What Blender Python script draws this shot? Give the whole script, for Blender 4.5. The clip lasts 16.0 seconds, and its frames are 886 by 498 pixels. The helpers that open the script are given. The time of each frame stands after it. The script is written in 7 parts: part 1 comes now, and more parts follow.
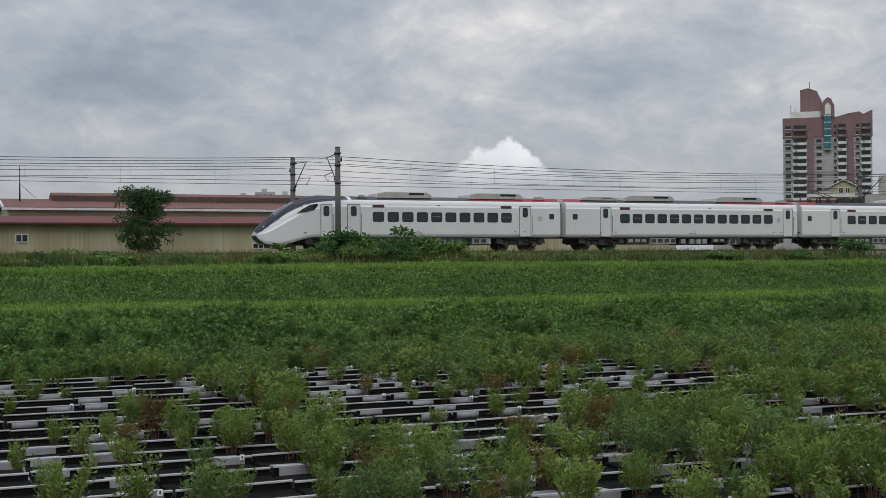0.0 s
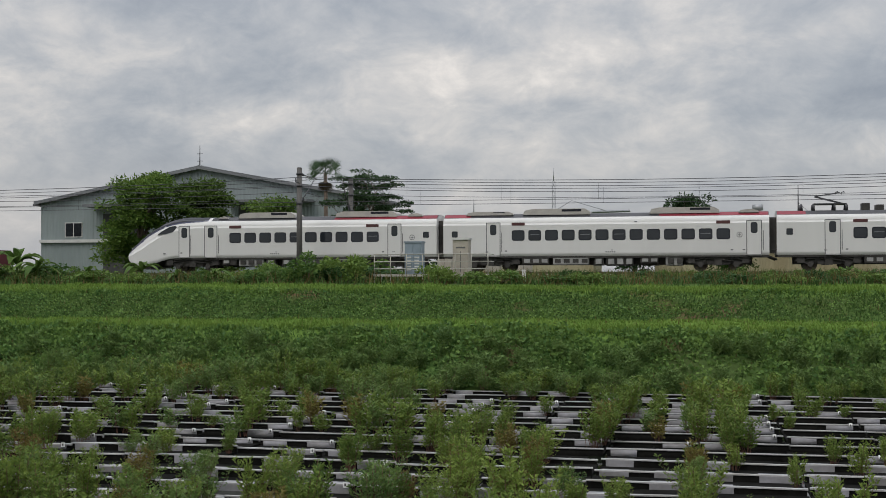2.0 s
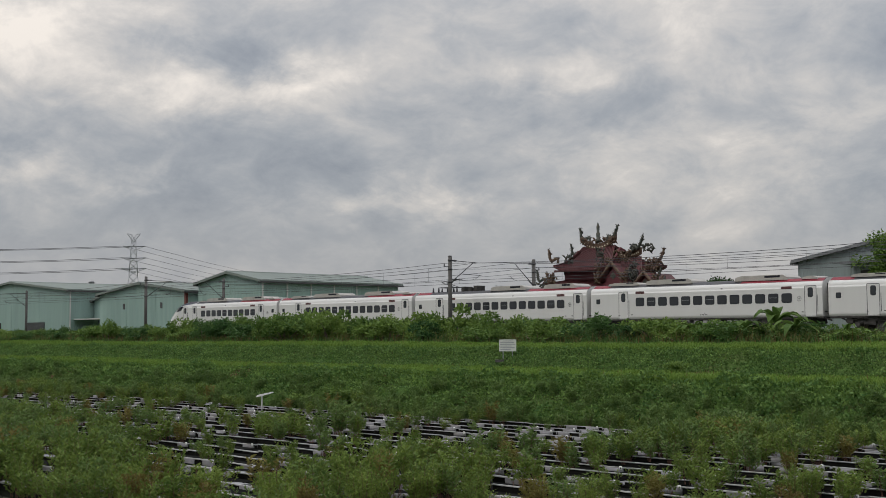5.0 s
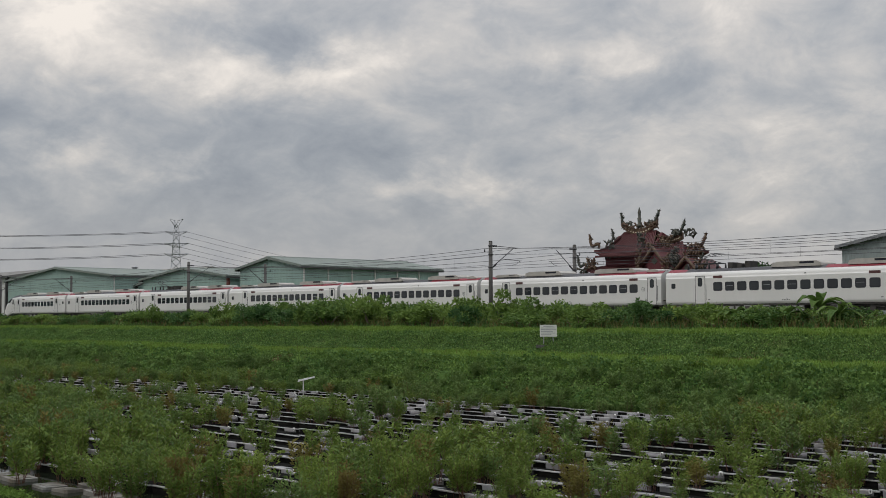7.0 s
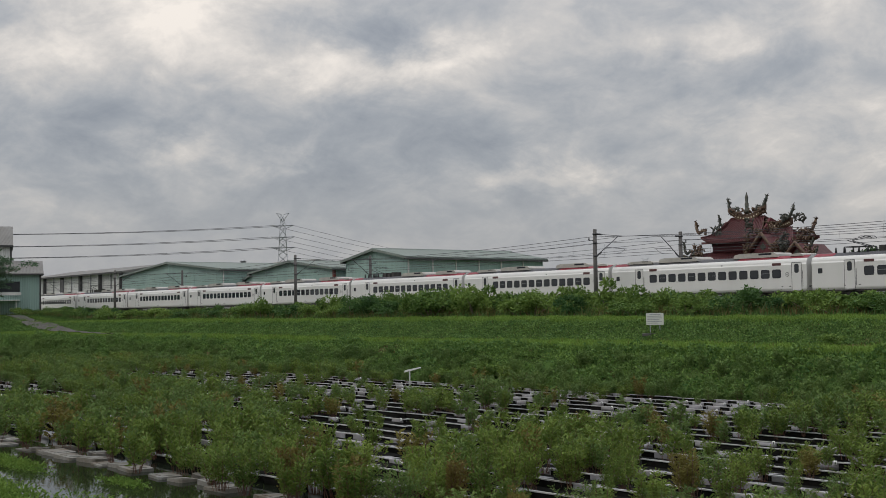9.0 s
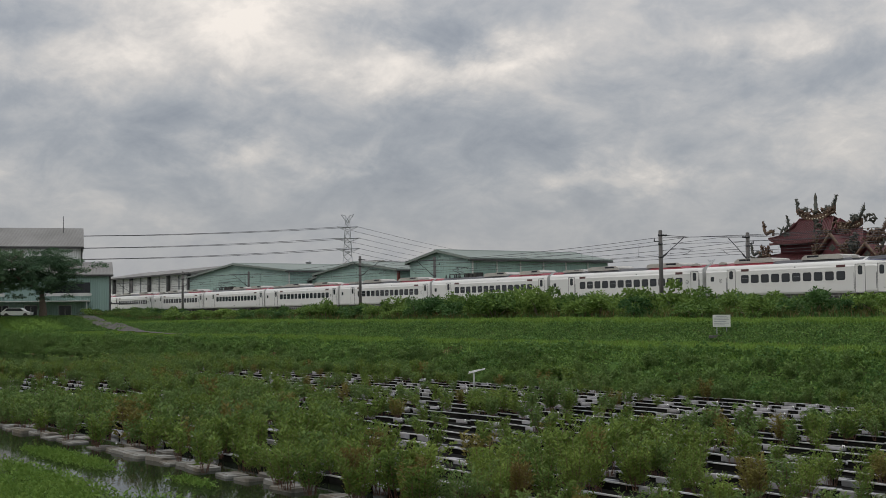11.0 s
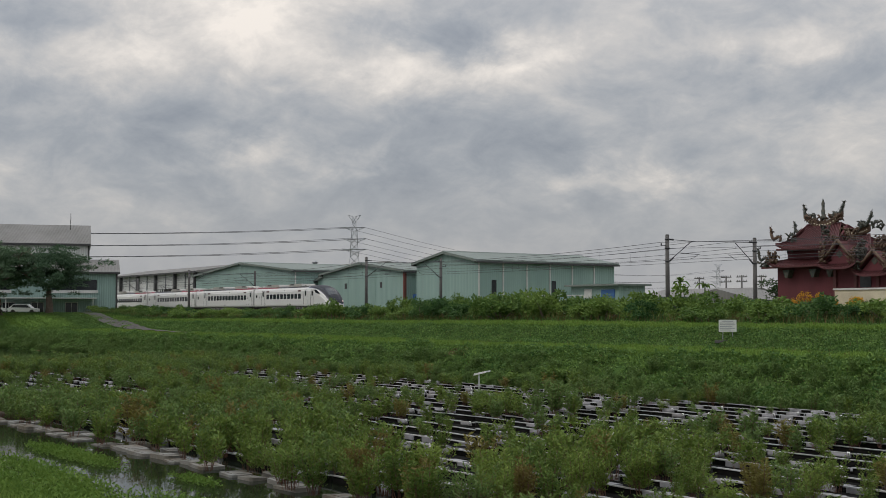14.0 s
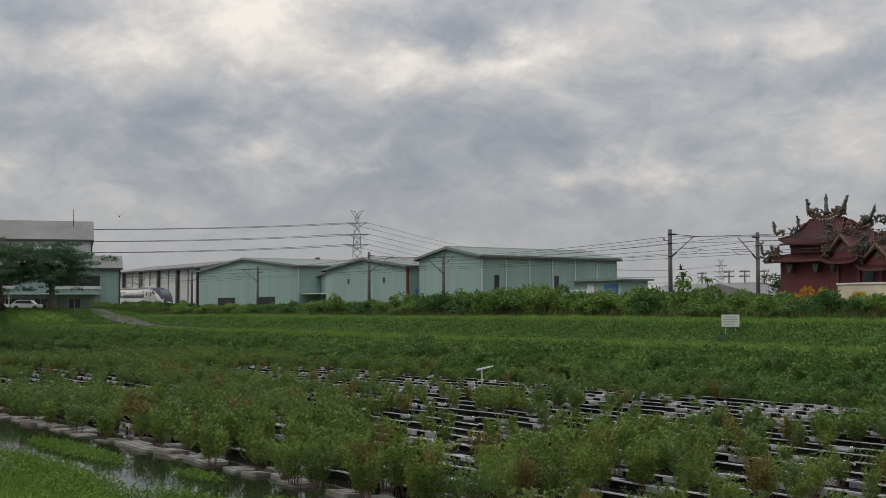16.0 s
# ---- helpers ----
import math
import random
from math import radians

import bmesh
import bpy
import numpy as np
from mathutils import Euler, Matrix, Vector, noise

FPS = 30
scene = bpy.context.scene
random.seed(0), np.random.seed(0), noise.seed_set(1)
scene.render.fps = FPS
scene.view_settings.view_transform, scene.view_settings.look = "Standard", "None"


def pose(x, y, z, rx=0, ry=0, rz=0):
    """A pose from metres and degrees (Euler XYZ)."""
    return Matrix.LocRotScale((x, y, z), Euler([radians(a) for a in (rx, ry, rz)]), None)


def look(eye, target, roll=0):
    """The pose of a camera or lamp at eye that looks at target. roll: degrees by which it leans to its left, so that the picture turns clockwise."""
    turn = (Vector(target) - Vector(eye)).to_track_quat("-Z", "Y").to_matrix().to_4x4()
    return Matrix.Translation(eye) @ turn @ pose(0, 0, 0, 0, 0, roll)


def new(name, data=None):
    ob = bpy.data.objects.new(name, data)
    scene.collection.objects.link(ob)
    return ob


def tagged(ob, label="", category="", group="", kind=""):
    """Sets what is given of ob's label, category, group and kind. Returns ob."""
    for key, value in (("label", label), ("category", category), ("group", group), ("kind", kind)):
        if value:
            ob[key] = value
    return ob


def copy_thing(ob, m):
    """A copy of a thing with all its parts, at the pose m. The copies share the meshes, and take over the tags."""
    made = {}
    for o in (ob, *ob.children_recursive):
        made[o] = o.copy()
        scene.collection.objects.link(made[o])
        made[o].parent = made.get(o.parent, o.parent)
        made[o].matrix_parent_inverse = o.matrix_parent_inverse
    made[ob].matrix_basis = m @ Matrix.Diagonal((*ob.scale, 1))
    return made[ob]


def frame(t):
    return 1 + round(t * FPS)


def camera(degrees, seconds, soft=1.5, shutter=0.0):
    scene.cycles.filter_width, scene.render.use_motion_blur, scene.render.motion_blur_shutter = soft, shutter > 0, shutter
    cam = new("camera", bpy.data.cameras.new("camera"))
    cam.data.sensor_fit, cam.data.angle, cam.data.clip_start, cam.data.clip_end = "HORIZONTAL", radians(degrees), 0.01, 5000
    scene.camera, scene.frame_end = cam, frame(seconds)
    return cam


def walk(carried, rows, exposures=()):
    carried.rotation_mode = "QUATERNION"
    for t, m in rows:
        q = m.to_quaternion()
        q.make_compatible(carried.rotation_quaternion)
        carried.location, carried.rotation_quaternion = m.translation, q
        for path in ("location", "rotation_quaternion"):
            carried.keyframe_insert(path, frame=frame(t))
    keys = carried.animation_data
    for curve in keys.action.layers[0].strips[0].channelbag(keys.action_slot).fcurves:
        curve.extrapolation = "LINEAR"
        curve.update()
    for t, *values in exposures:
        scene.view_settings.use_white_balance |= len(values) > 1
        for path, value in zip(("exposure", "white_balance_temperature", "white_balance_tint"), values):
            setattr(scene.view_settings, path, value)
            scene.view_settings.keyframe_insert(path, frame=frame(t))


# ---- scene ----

# ---- camera: a hand-held pan from a standpoint on the near bank ----
EYE_Z = 4.2
EXPOSURES = [(0.0, 0.17, 6200, 10), (1.5, 0.26, 6450, 10), (3.0, 0.27, 6600, 10), (4.5, 0.13, 6620, 10), (16.0, 0.13, 6600, 10)]
cam = camera(39.20, 16.0, 0.75)


def aim(yaw, pitch, roll):
    e = Vector((0, 0, EYE_Z))
    a, p = radians(yaw), radians(pitch)
    return look(e, e + Vector((math.sin(a) * math.cos(p), math.cos(a) * math.cos(p), math.sin(p))) * 50, roll)


PAN = [
    (0.0, aim(22.821, 0.207, -0.332)),
    (0.5, aim(15.955, 0.471, -0.215)),
    (1.0, aim(5.877, 0.763, -0.065)),
    (1.5, aim(-2.519, 0.960, -0.106)),
    (2.0, aim(-11.909, 1.174, -0.118)),
    (2.5, aim(-21.242, 1.335, -0.138)),
    (3.0, aim(-29.631, 1.339, -0.094)),
    (3.5, aim(-33.679, 2.812, -0.110)),
    (4.0, aim(-38.358, 3.532, -0.050)),
    (4.5, aim(-42.909, 3.960, -0.238)),
    (4.7, aim(-45.055, 4.201, -0.248)),
    (6.8, aim(-47.187, 3.416, -0.177)),
    (7.0, aim(-47.634, 3.269, -0.151)),
    (7.5, aim(-48.105, 3.148, -0.342)),
    (8.0, aim(-48.689, 3.106, -0.460)),
    (8.5, aim(-50.148, 2.979, -0.635)),
    (9.0, aim(-52.418, 2.850, -0.815)),
    (9.5, aim(-53.602, 2.583, -1.062)),
    (10.0, aim(-55.012, 2.621, -1.181)),
    (12.5, aim(-55.420, 3.146, -0.315)),
    (13.0, aim(-55.557, 3.091, -0.131)),
    (13.5, aim(-55.637, 3.042, -0.089)),
    (14.0, aim(-55.676, 3.020, 0.004)),
    (14.5, aim(-55.753, 3.054, -0.031)),
    (15.0, aim(-55.794, 3.020, 0.016)),
    (15.5, aim(-55.794, 2.861, 0.014)),
    (16.0, aim(-55.800, 2.801, -0.093)),
]
walk(cam, PAN, EXPOSURES)

# ---- sky and sun ----
SUN_EL, SUN_AZ = 48.0, 205.0          # degrees; azimuth clockwise from +y


def sky():
    w = bpy.data.worlds.new("sky")
    scene.world = w
    w.use_nodes = True
    nt = w.node_tree
    nt.nodes.clear()
    N, K = nt.nodes.new, nt.links.new
    out, bg = N("ShaderNodeOutputWorld"), N("ShaderNodeBackground")
    nis = N("ShaderNodeTexSky")
    nis.sky_type, nis.sun_disc = "NISHITA", False
    nis.sun_elevation, nis.sun_rotation = radians(SUN_EL), radians(SUN_AZ)
    nis.air_density, nis.dust_density = 1.2, 2.5
    dim = N("ShaderNodeVectorMath")
    dim.operation = "SCALE"
    dim.inputs["Scale"].default_value = 0.065
    K(nis.outputs[0], dim.inputs[0])
    # cloud deck: the direction is laid on a flat layer overhead, so that the banks flatten towards the horizon
    tc, sep = N("ShaderNodeTexCoord"), N("ShaderNodeSeparateXYZ")
    K(tc.outputs["Generated"], sep.inputs[0])

    def m(op, a, b=None, clamp=False):
        n = N("ShaderNodeMath")
        n.operation, n.use_clamp = op, clamp
        for i, v in enumerate((a, b)):
            if v is None:
                continue
            if isinstance(v, (int, float)):
                n.inputs[i].default_value = v
            else:
                K(v, n.inputs[i])
        return n.outputs[0]
    z = m("ADD", m("MAXIMUM", sep.outputs[2], 0.0), 0.48)
    comb = N("ShaderNodeCombineXYZ")
    K(m("DIVIDE", sep.outputs[0], z), comb.inputs[0])
    K(m("DIVIDE", sep.outputs[1], z), comb.inputs[1])
    comb.inputs[2].default_value = 0.3

    def fbm(scale, detail, rough, dist, off):
        v = N("ShaderNodeVectorMath")
        v.operation = "ADD"
        v.inputs[1].default_value = off
        K(comb.outputs[0], v.inputs[0])
        n = N("ShaderNodeTexNoise")
        n.inputs["Scale"].default_value, n.inputs["Detail"].default_value = scale, detail
        n.inputs["Roughness"].default_value, n.inputs["Distortion"].default_value = rough, dist
        K(v.outputs[0], n.inputs["Vector"])
        return n.outputs["Fac"]
    big = fbm(1.5, 5, 0.5, 0.3, (3.1, 7.7, 0))
    mid = fbm(4.2, 10, 0.6, 0.35, (1.3, 0.4, 0))
    puff = fbm(11.0, 9, 0.62, 0.4, (5.2, 2.9, 0))
    mix = m("ADD", m("ADD", m("MULTIPLY", big, 0.26), m("MULTIPLY", mid, 0.30)), m("ADD", m("MULTIPLY", puff, 0.20), 0.115))
    # heavier and thinner stretches of the deck, with ragged edges: bearing, height angle, half width, half height, weight
    def ragged(scale, off, amount):
        return m("MULTIPLY", m("SUBTRACT", fbm(scale, 7, 0.6, 0.2, off), 0.5), amount)
    bearing = m("ADD", m("MULTIPLY", m("ARCTAN2", sep.outputs[0], sep.outputs[1]), 180 / math.pi), ragged(5.0, (8.0, 1.0, 0), 14.0))
    height = m("ADD", m("MULTIPLY", m("ARCSINE", sep.outputs[2]), 180 / math.pi), ragged(5.0, (2.0, 9.0, 0), 5.0))
    for az, hi, hw, hh, g in ((-62.5, 13.2, 4.5, 2.0, 0.075), (-56.0, 11.2, 6.0, 1.1, 0.10), (-56.3, 13.0, 3.0, 1.2, -0.10), (-70.0, 8.3, 7.0, 2.0, -0.07), (-72.5, 11.6, 4.0, 1.0, 0.05), (-75.0, 13.6, 4.0, 1.2, -0.07),
                              (-64.7, 7.3, 2.6, 0.7, 0.08), (-59.6, 6.8, 1.4, 0.8, 0.07), (-49.4, 6.7, 2.4, 0.8, 0.10), (-45.4, 6.1, 2.6, 0.7, 0.09), (-39.0, 10.4, 5.0, 1.2, -0.07), (-40.0, 12.0, 4.5, 0.9, 0.06),
                              (-30.0, 9.0, 5.0, 1.2, 0.06), (-26.0, 12.8, 5.0, 1.2, -0.06), (-22.0, 7.0, 6.0, 1.0, 0.07), (-8.0, 9.5, 8.0, 1.5, 0.05), (10.0, 8.3, 6.0, 1.6, -0.06), (27.0, 11.0, 6.0, 1.6, 0.06)):
        p, q = m("DIVIDE", m("SUBTRACT", bearing, az), hw), m("DIVIDE", m("SUBTRACT", height, hi), hh)
        spot = m("POWER", 2.718, m("MULTIPLY", m("ADD", m("MULTIPLY", p, p), m("MULTIPLY", q, q)), -1.0))
        mix = m("ADD", mix, m("MULTIPLY", spot, g))
    ramp = N("ShaderNodeValToRGB")
    K(mix, ramp.inputs[0])
    el = ramp.color_ramp.elements
    stops = ((0.40, (0.255, 0.28, 0.325)), (0.46, (0.33, 0.353, 0.39)), (0.51, (0.425, 0.435, 0.455)),
             (0.56, (0.56, 0.545, 0.535)), (0.63, (0.84, 0.785, 0.73)))
    el[0].position, el[0].color = stops[0][0], (*stops[0][1], 1)
    el[1].position, el[1].color = stops[-1][0], (*stops[-1][1], 1)
    for p, c in stops[1:-1]:
        e = el.new(p)
        e.color = (*c, 1)
    # the haze near the horizon is even and slightly warm grey
    hz = m("SUBTRACT", 1.0, m("DIVIDE", sep.outputs[2], 0.115), True)
    hmix = N("ShaderNodeMix")
    hmix.data_type = "RGBA"
    K(m("MULTIPLY", m("POWER", hz, 1.0), 0.85), hmix.inputs["Factor"])
    K(ramp.outputs[0], hmix.inputs["A"])
    hmix.inputs["B"].default_value = (0.405, 0.41, 0.425, 1)
    # the deck is thinner and brighter overhead
    up = m("ADD", 1.0, m("MULTIPLY", m("POWER", m("MAXIMUM", sep.outputs[2], 0.0), 2.6), 3.6))
    lift = N("ShaderNodeVectorMath")
    lift.operation = "SCALE"
    K(hmix.outputs["Result"], lift.inputs[0])
    K(up, lift.inputs["Scale"])
    fin = N("ShaderNodeMix")
    fin.data_type = "RGBA"
    fin.inputs["Factor"].default_value = 0.88
    K(dim.outputs[0], fin.inputs["A"])
    K(lift.outputs[0], fin.inputs["B"])
    # one far cumulus above the horizon
    a0 = radians(26.2)

    def dot(v):
        n = N("ShaderNodeVectorMath")
        n.operation = "DOT_PRODUCT"
        n.inputs[1].default_value = v
        K(tc.outputs["Generated"], n.inputs[0])
        return n.outputs["Value"]
    side, ahead = dot((math.cos(a0), -math.sin(a0), 0)), dot((math.sin(a0), math.cos(a0), 0))
    lump = N("ShaderNodeTexNoise")
    lump.inputs["Scale"].default_value, lump.inputs["Detail"].default_value, lump.inputs["Roughness"].default_value = 42.0, 6, 0.6
    K(tc.outputs["Generated"], lump.inputs["Vector"])

    def hill(c, w, h):
        q = m("DIVIDE", m("SUBTRACT", side, c), w)
        return m("MULTIPLY", m("POWER", 2.718, m("MULTIPLY", m("MULTIPLY", q, q), -1.0)), h)
    crest = m("ADD", m("ADD", hill(0.0, 0.026, 0.028), hill(-0.030, 0.034, 0.030)), m("ADD", hill(0.045, 0.035, 0.012), 0.046))
    crest = m("ADD", crest, m("MULTIPLY", m("SUBTRACT", lump.outputs["Fac"], 0.5), 0.030))
    edge = m("DIVIDE", m("SUBTRACT", crest, sep.outputs[2]), 0.004, True)
    foot = m("DIVIDE", m("SUBTRACT", sep.outputs[2], 0.050), 0.028, True)
    near = m("MULTIPLY", m("GREATER_THAN", ahead, 0.9), m("SUBTRACT", 1.0, m("DIVIDE", m("ABSOLUTE", side), 0.13), True))
    cu = N("ShaderNodeMix")
    cu.data_type = "RGBA"
    K(m("MULTIPLY", m("MULTIPLY", edge, foot), m("MULTIPLY", near, 0.9)), cu.inputs["Factor"])
    K(fin.outputs["Result"], cu.inputs["A"])
    shade = N("ShaderNodeMix")
    shade.data_type = "RGBA"
    K(lump.outputs["Fac"], shade.inputs["Factor"])
    shade.inputs["A"].default_value, shade.inputs["B"].default_value = (0.66, 0.65, 0.67, 1), (0.98, 0.95, 0.92, 1)
    K(shade.outputs["Result"], cu.inputs["B"])
    K(cu.outputs["Result"], bg.inputs["Color"])
    bg.inputs["Strength"].default_value = 1.0
    K(bg.outputs[0], out.inputs[0])


sky()
sun = new("sun", bpy.data.lights.new("sun", "SUN"))
sun.data.energy, sun.data.angle, sun.data.color = 0.75, radians(25), (1.0, 0.96, 0.9)
_a, _e = radians(SUN_AZ), radians(SUN_EL)
sun.matrix_world = look(Vector((math.sin(_a) * math.cos(_e), math.cos(_a) * math.cos(_e), math.sin(_e))) * 300, (0, 0, 0))

# ---- materials ----
def mat(name, color, rough=0.7, metal=0.0, vary=0.15, scale=1.5, bump=0.0, second=None, fine=14.0, spec=0.5, streak=0.0):
    """A surface with colour variation at two scales; second: a stain colour; streak: vertical weather streaks."""
    ma = bpy.data.materials.new(name)
    ma.use_nodes = True
    nt = ma.node_tree
    N, K = nt.nodes.new, nt.links.new
    b = nt.nodes["Principled BSDF"]
    b.inputs["Roughness"].default_value, b.inputs["Metallic"].default_value = rough, metal
    b.inputs["Specular IOR Level"].default_value = spec
    tc, mp = N("ShaderNodeTexCoord"), N("ShaderNodeMapping")
    mp.inputs["Scale"].default_value = (1, 1, 0.08 if streak else 1)
    K(tc.outputs["Object"], mp.inputs[0])
    info = N("ShaderNodeObjectInfo")
    off = N("ShaderNodeVectorMath")
    off.operation = "ADD"
    sc = N("ShaderNodeMath")
    sc.operation = "MULTIPLY"
    sc.inputs[1].default_value = 37.0
    K(info.outputs["Random"], sc.inputs[0])
    K(mp.outputs[0], off.inputs[0])
    K(sc.outputs[0], off.inputs[1])
    n1, n2 = N("ShaderNodeTexNoise"), N("ShaderNodeTexNoise")
    for n, s, d in ((n1, scale, 4), (n2, fine, 3)):
        n.inputs["Scale"].default_value, n.inputs["Detail"].default_value = s, d
        K(off.outputs[0], n.inputs["Vector"])
    r = N("ShaderNodeValToRGB")
    r.color_ramp.elements[0].position, r.color_ramp.elements[1].position = 0.3, 0.7
    c = Vector(color)
    lo = Vector(second) if second else c * (1 - vary)
    r.color_ramp.elements[0].color, r.color_ramp.elements[1].color = (*lo, 1), (*(c * (1 + vary * 0.6)), 1)
    K(n1.outputs["Fac"], r.inputs[0])
    hs = N("ShaderNodeHueSaturation")
    mr = N("ShaderNodeMapRange")
    mr.inputs["To Min"].default_value, mr.inputs["To Max"].default_value = 1 - vary, 1 + vary
    K(n2.outputs["Fac"], mr.inputs[0])
    K(mr.outputs[0], hs.inputs["Value"])
    K(r.outputs[0], hs.inputs["Color"])
    K(hs.outputs[0], b.inputs["Base Color"])
    if bump:
        bp = N("ShaderNodeBump")
        bp.inputs["Strength"].default_value, bp.inputs["Distance"].default_value = bump, 0.05
        K(n2.outputs["Fac"], bp.inputs["Height"])
        K(bp.outputs[0], b.inputs["Normal"])
    return ma


def leaf_mat(name, color, other, rough=0.55):
    """Leaves: the tint changes from leaf to leaf and in broad patches; light shines through in part."""
    ma = bpy.data.materials.new(name)
    ma.use_nodes = True
    nt = ma.node_tree
    N, K = nt.nodes.new, nt.links.new
    b, out = nt.nodes["Principled BSDF"], nt.nodes["Material Output"]
    g, info = N("ShaderNodeNewGeometry"), N("ShaderNodeObjectInfo")
    n = N("ShaderNodeTexNoise")
    n.inputs["Scale"].default_value, n.inputs["Detail"].default_value = 0.35, 3
    K(g.outputs["Position"], n.inputs["Vector"])
    a = N("ShaderNodeMath")
    a.operation = "ADD"
    K(g.outputs["Random Per Island"], a.inputs[0])
    K(n.outputs["Fac"], a.inputs[1])
    a2 = N("ShaderNodeMath")
    a2.operation = "ADD"
    K(a.outputs[0], a2.inputs[0])
    K(info.outputs["Random"], a2.inputs[1])
    a3 = N("ShaderNodeMath")
    a3.operation = "MULTIPLY"
    a3.inputs[1].default_value = 0.4
    K(a2.outputs[0], a3.inputs[0])
    r = N("ShaderNodeValToRGB")
    r.color_ramp.elements[0].position, r.color_ramp.elements[1].position = 0.25, 0.9
    r.color_ramp.elements[0].color, r.color_ramp.elements[1].color = (*color, 1), (*other, 1)
    K(a3.outputs[0], r.inputs[0])
    b.inputs["Roughness"].default_value = rough
    b.inputs["Specular IOR Level"].default_value = 0.12
    K(r.outputs[0], b.inputs["Base Color"])
    t = N("ShaderNodeBsdfTranslucent")
    K(r.outputs[0], t.inputs["Color"])
    mx = N("ShaderNodeMixShader")
    mx.inputs[0].default_value = 0.3
    K(b.outputs[0], mx.inputs[1])
    K(t.outputs[0], mx.inputs[2])
    K(mx.outputs[0], out.inputs[0])
    return ma


# ---- mesh helpers ----
def box(bm, x0, x1, y0, y1, z0, z1, slot=0):
    v = [bm.verts.new(p) for p in ((x0, y0, z0), (x1, y0, z0), (x1, y1, z0), (x0, y1, z0),
                                   (x0, y0, z1), (x1, y0, z1), (x1, y1, z1), (x0, y1, z1))]
    for q in ((3, 2, 1, 0), (4, 5, 6, 7), (0, 1, 5, 4), (1, 2, 6, 5), (2, 3, 7, 6), (3, 0, 4, 7)):
        bm.faces.new([v[i] for i in q]).material_index = slot


def prism(bm, poly, axis, a, b, slot=0):
    """A polygon, extruded along an axis (0 x, 1 y, 2 z) from a to b; the polygon's two coordinates are the other axes in order."""
    def place(p, d):
        c = list(p)
        c.insert(axis, d)
        return c
    lo = [bm.verts.new(place(p, a)) for p in poly]
    hi = [bm.verts.new(place(p, b)) for p in poly]
    n = len(poly)
    fs = [bm.faces.new(lo[::-1]), bm.faces.new(hi)]
    for i in range(n):
        fs.append(bm.faces.new((lo[i], lo[(i + 1) % n], hi[(i + 1) % n], hi[i])))
    for f in fs:
        f.material_index = slot


def tube(bm, pts, radii, sides=6, slot=0, caps=True):
    """A tapered tube along points."""
    rings = []
    for i, p in enumerate(pts):
        p = Vector(p)
        d = (Vector(pts[min(i + 1, len(pts) - 1)]) - Vector(pts[max(i - 1, 0)])).normalized()
        u = d.orthogonal().normalized()
        if abs(d.z) < 0.95:
            u = d.cross(Vector((0, 0, 1))).normalized()
        w = d.cross(u)
        r = radii[i] if isinstance(radii, (list, tuple)) else radii
        rings.append([bm.verts.new(p + r * (u * math.cos(k * math.tau / sides) + w * math.sin(k * math.tau / sides))) for k in range(sides)])
    for a, b in zip(rings, rings[1:]):
        for k in range(sides):
            f = bm.faces.new((a[k], a[(k + 1) % sides], b[(k + 1) % sides], b[k]))
            f.material_index, f.smooth = slot, True
    if caps:
        bm.faces.new(rings[0][::-1]).material_index = slot
        bm.faces.new(rings[-1]).material_index = slot


def disc(bm, c, r, axis, depth, sides=20, slot=0):
    """A short cylinder round an axis."""
    poly = [(r * math.cos(k * math.tau / sides), r * math.sin(k * math.tau / sides)) for k in range(sides)]
    o = [c[i] for i in range(3) if i != axis]
    prism(bm, [(p[0] + o[0], p[1] + o[1]) for p in poly], axis, c[axis] - depth / 2, c[axis] + depth / 2, slot)


def rounded(w, h, r, n=4):
    """A rounded rectangle round the origin."""
    p = []
    for cx, cy, a0 in ((w / 2 - r, h / 2 - r, 0), (-w / 2 + r, h / 2 - r, 90), (-w / 2 + r, -h / 2 + r, 180), (w / 2 - r, -h / 2 + r, 270)):
        for k in range(n + 1):
            a = radians(a0 + 90 * k / n)
            p.append((cx + r * math.cos(a), cy + r * math.sin(a)))
    return p


def finish(bm, name, mats):
    bmesh.ops.recalc_face_normals(bm, faces=bm.faces[:])
    me = bpy.data.meshes.new(name)
    bm.to_mesh(me)
    bm.free()
    for m in mats if isinstance(mats, (list, tuple)) else [mats]:
        me.materials.append(m)
    return me


def part(name, bm, material, parent, label=""):
    ob = new(name, finish(bm, name, material) if isinstance(bm, bmesh.types.BMesh) else bm)
    ob.parent = parent
    if label:
        ob["label"] = label
    return ob


def thing(name, label, category, m=None, group="", kind="", data=None):
    ob = new(name, data)
    if m is not None:
        ob.matrix_basis = m
    return tagged(ob, label, category, group, kind)


def B():
    return bmesh.new()


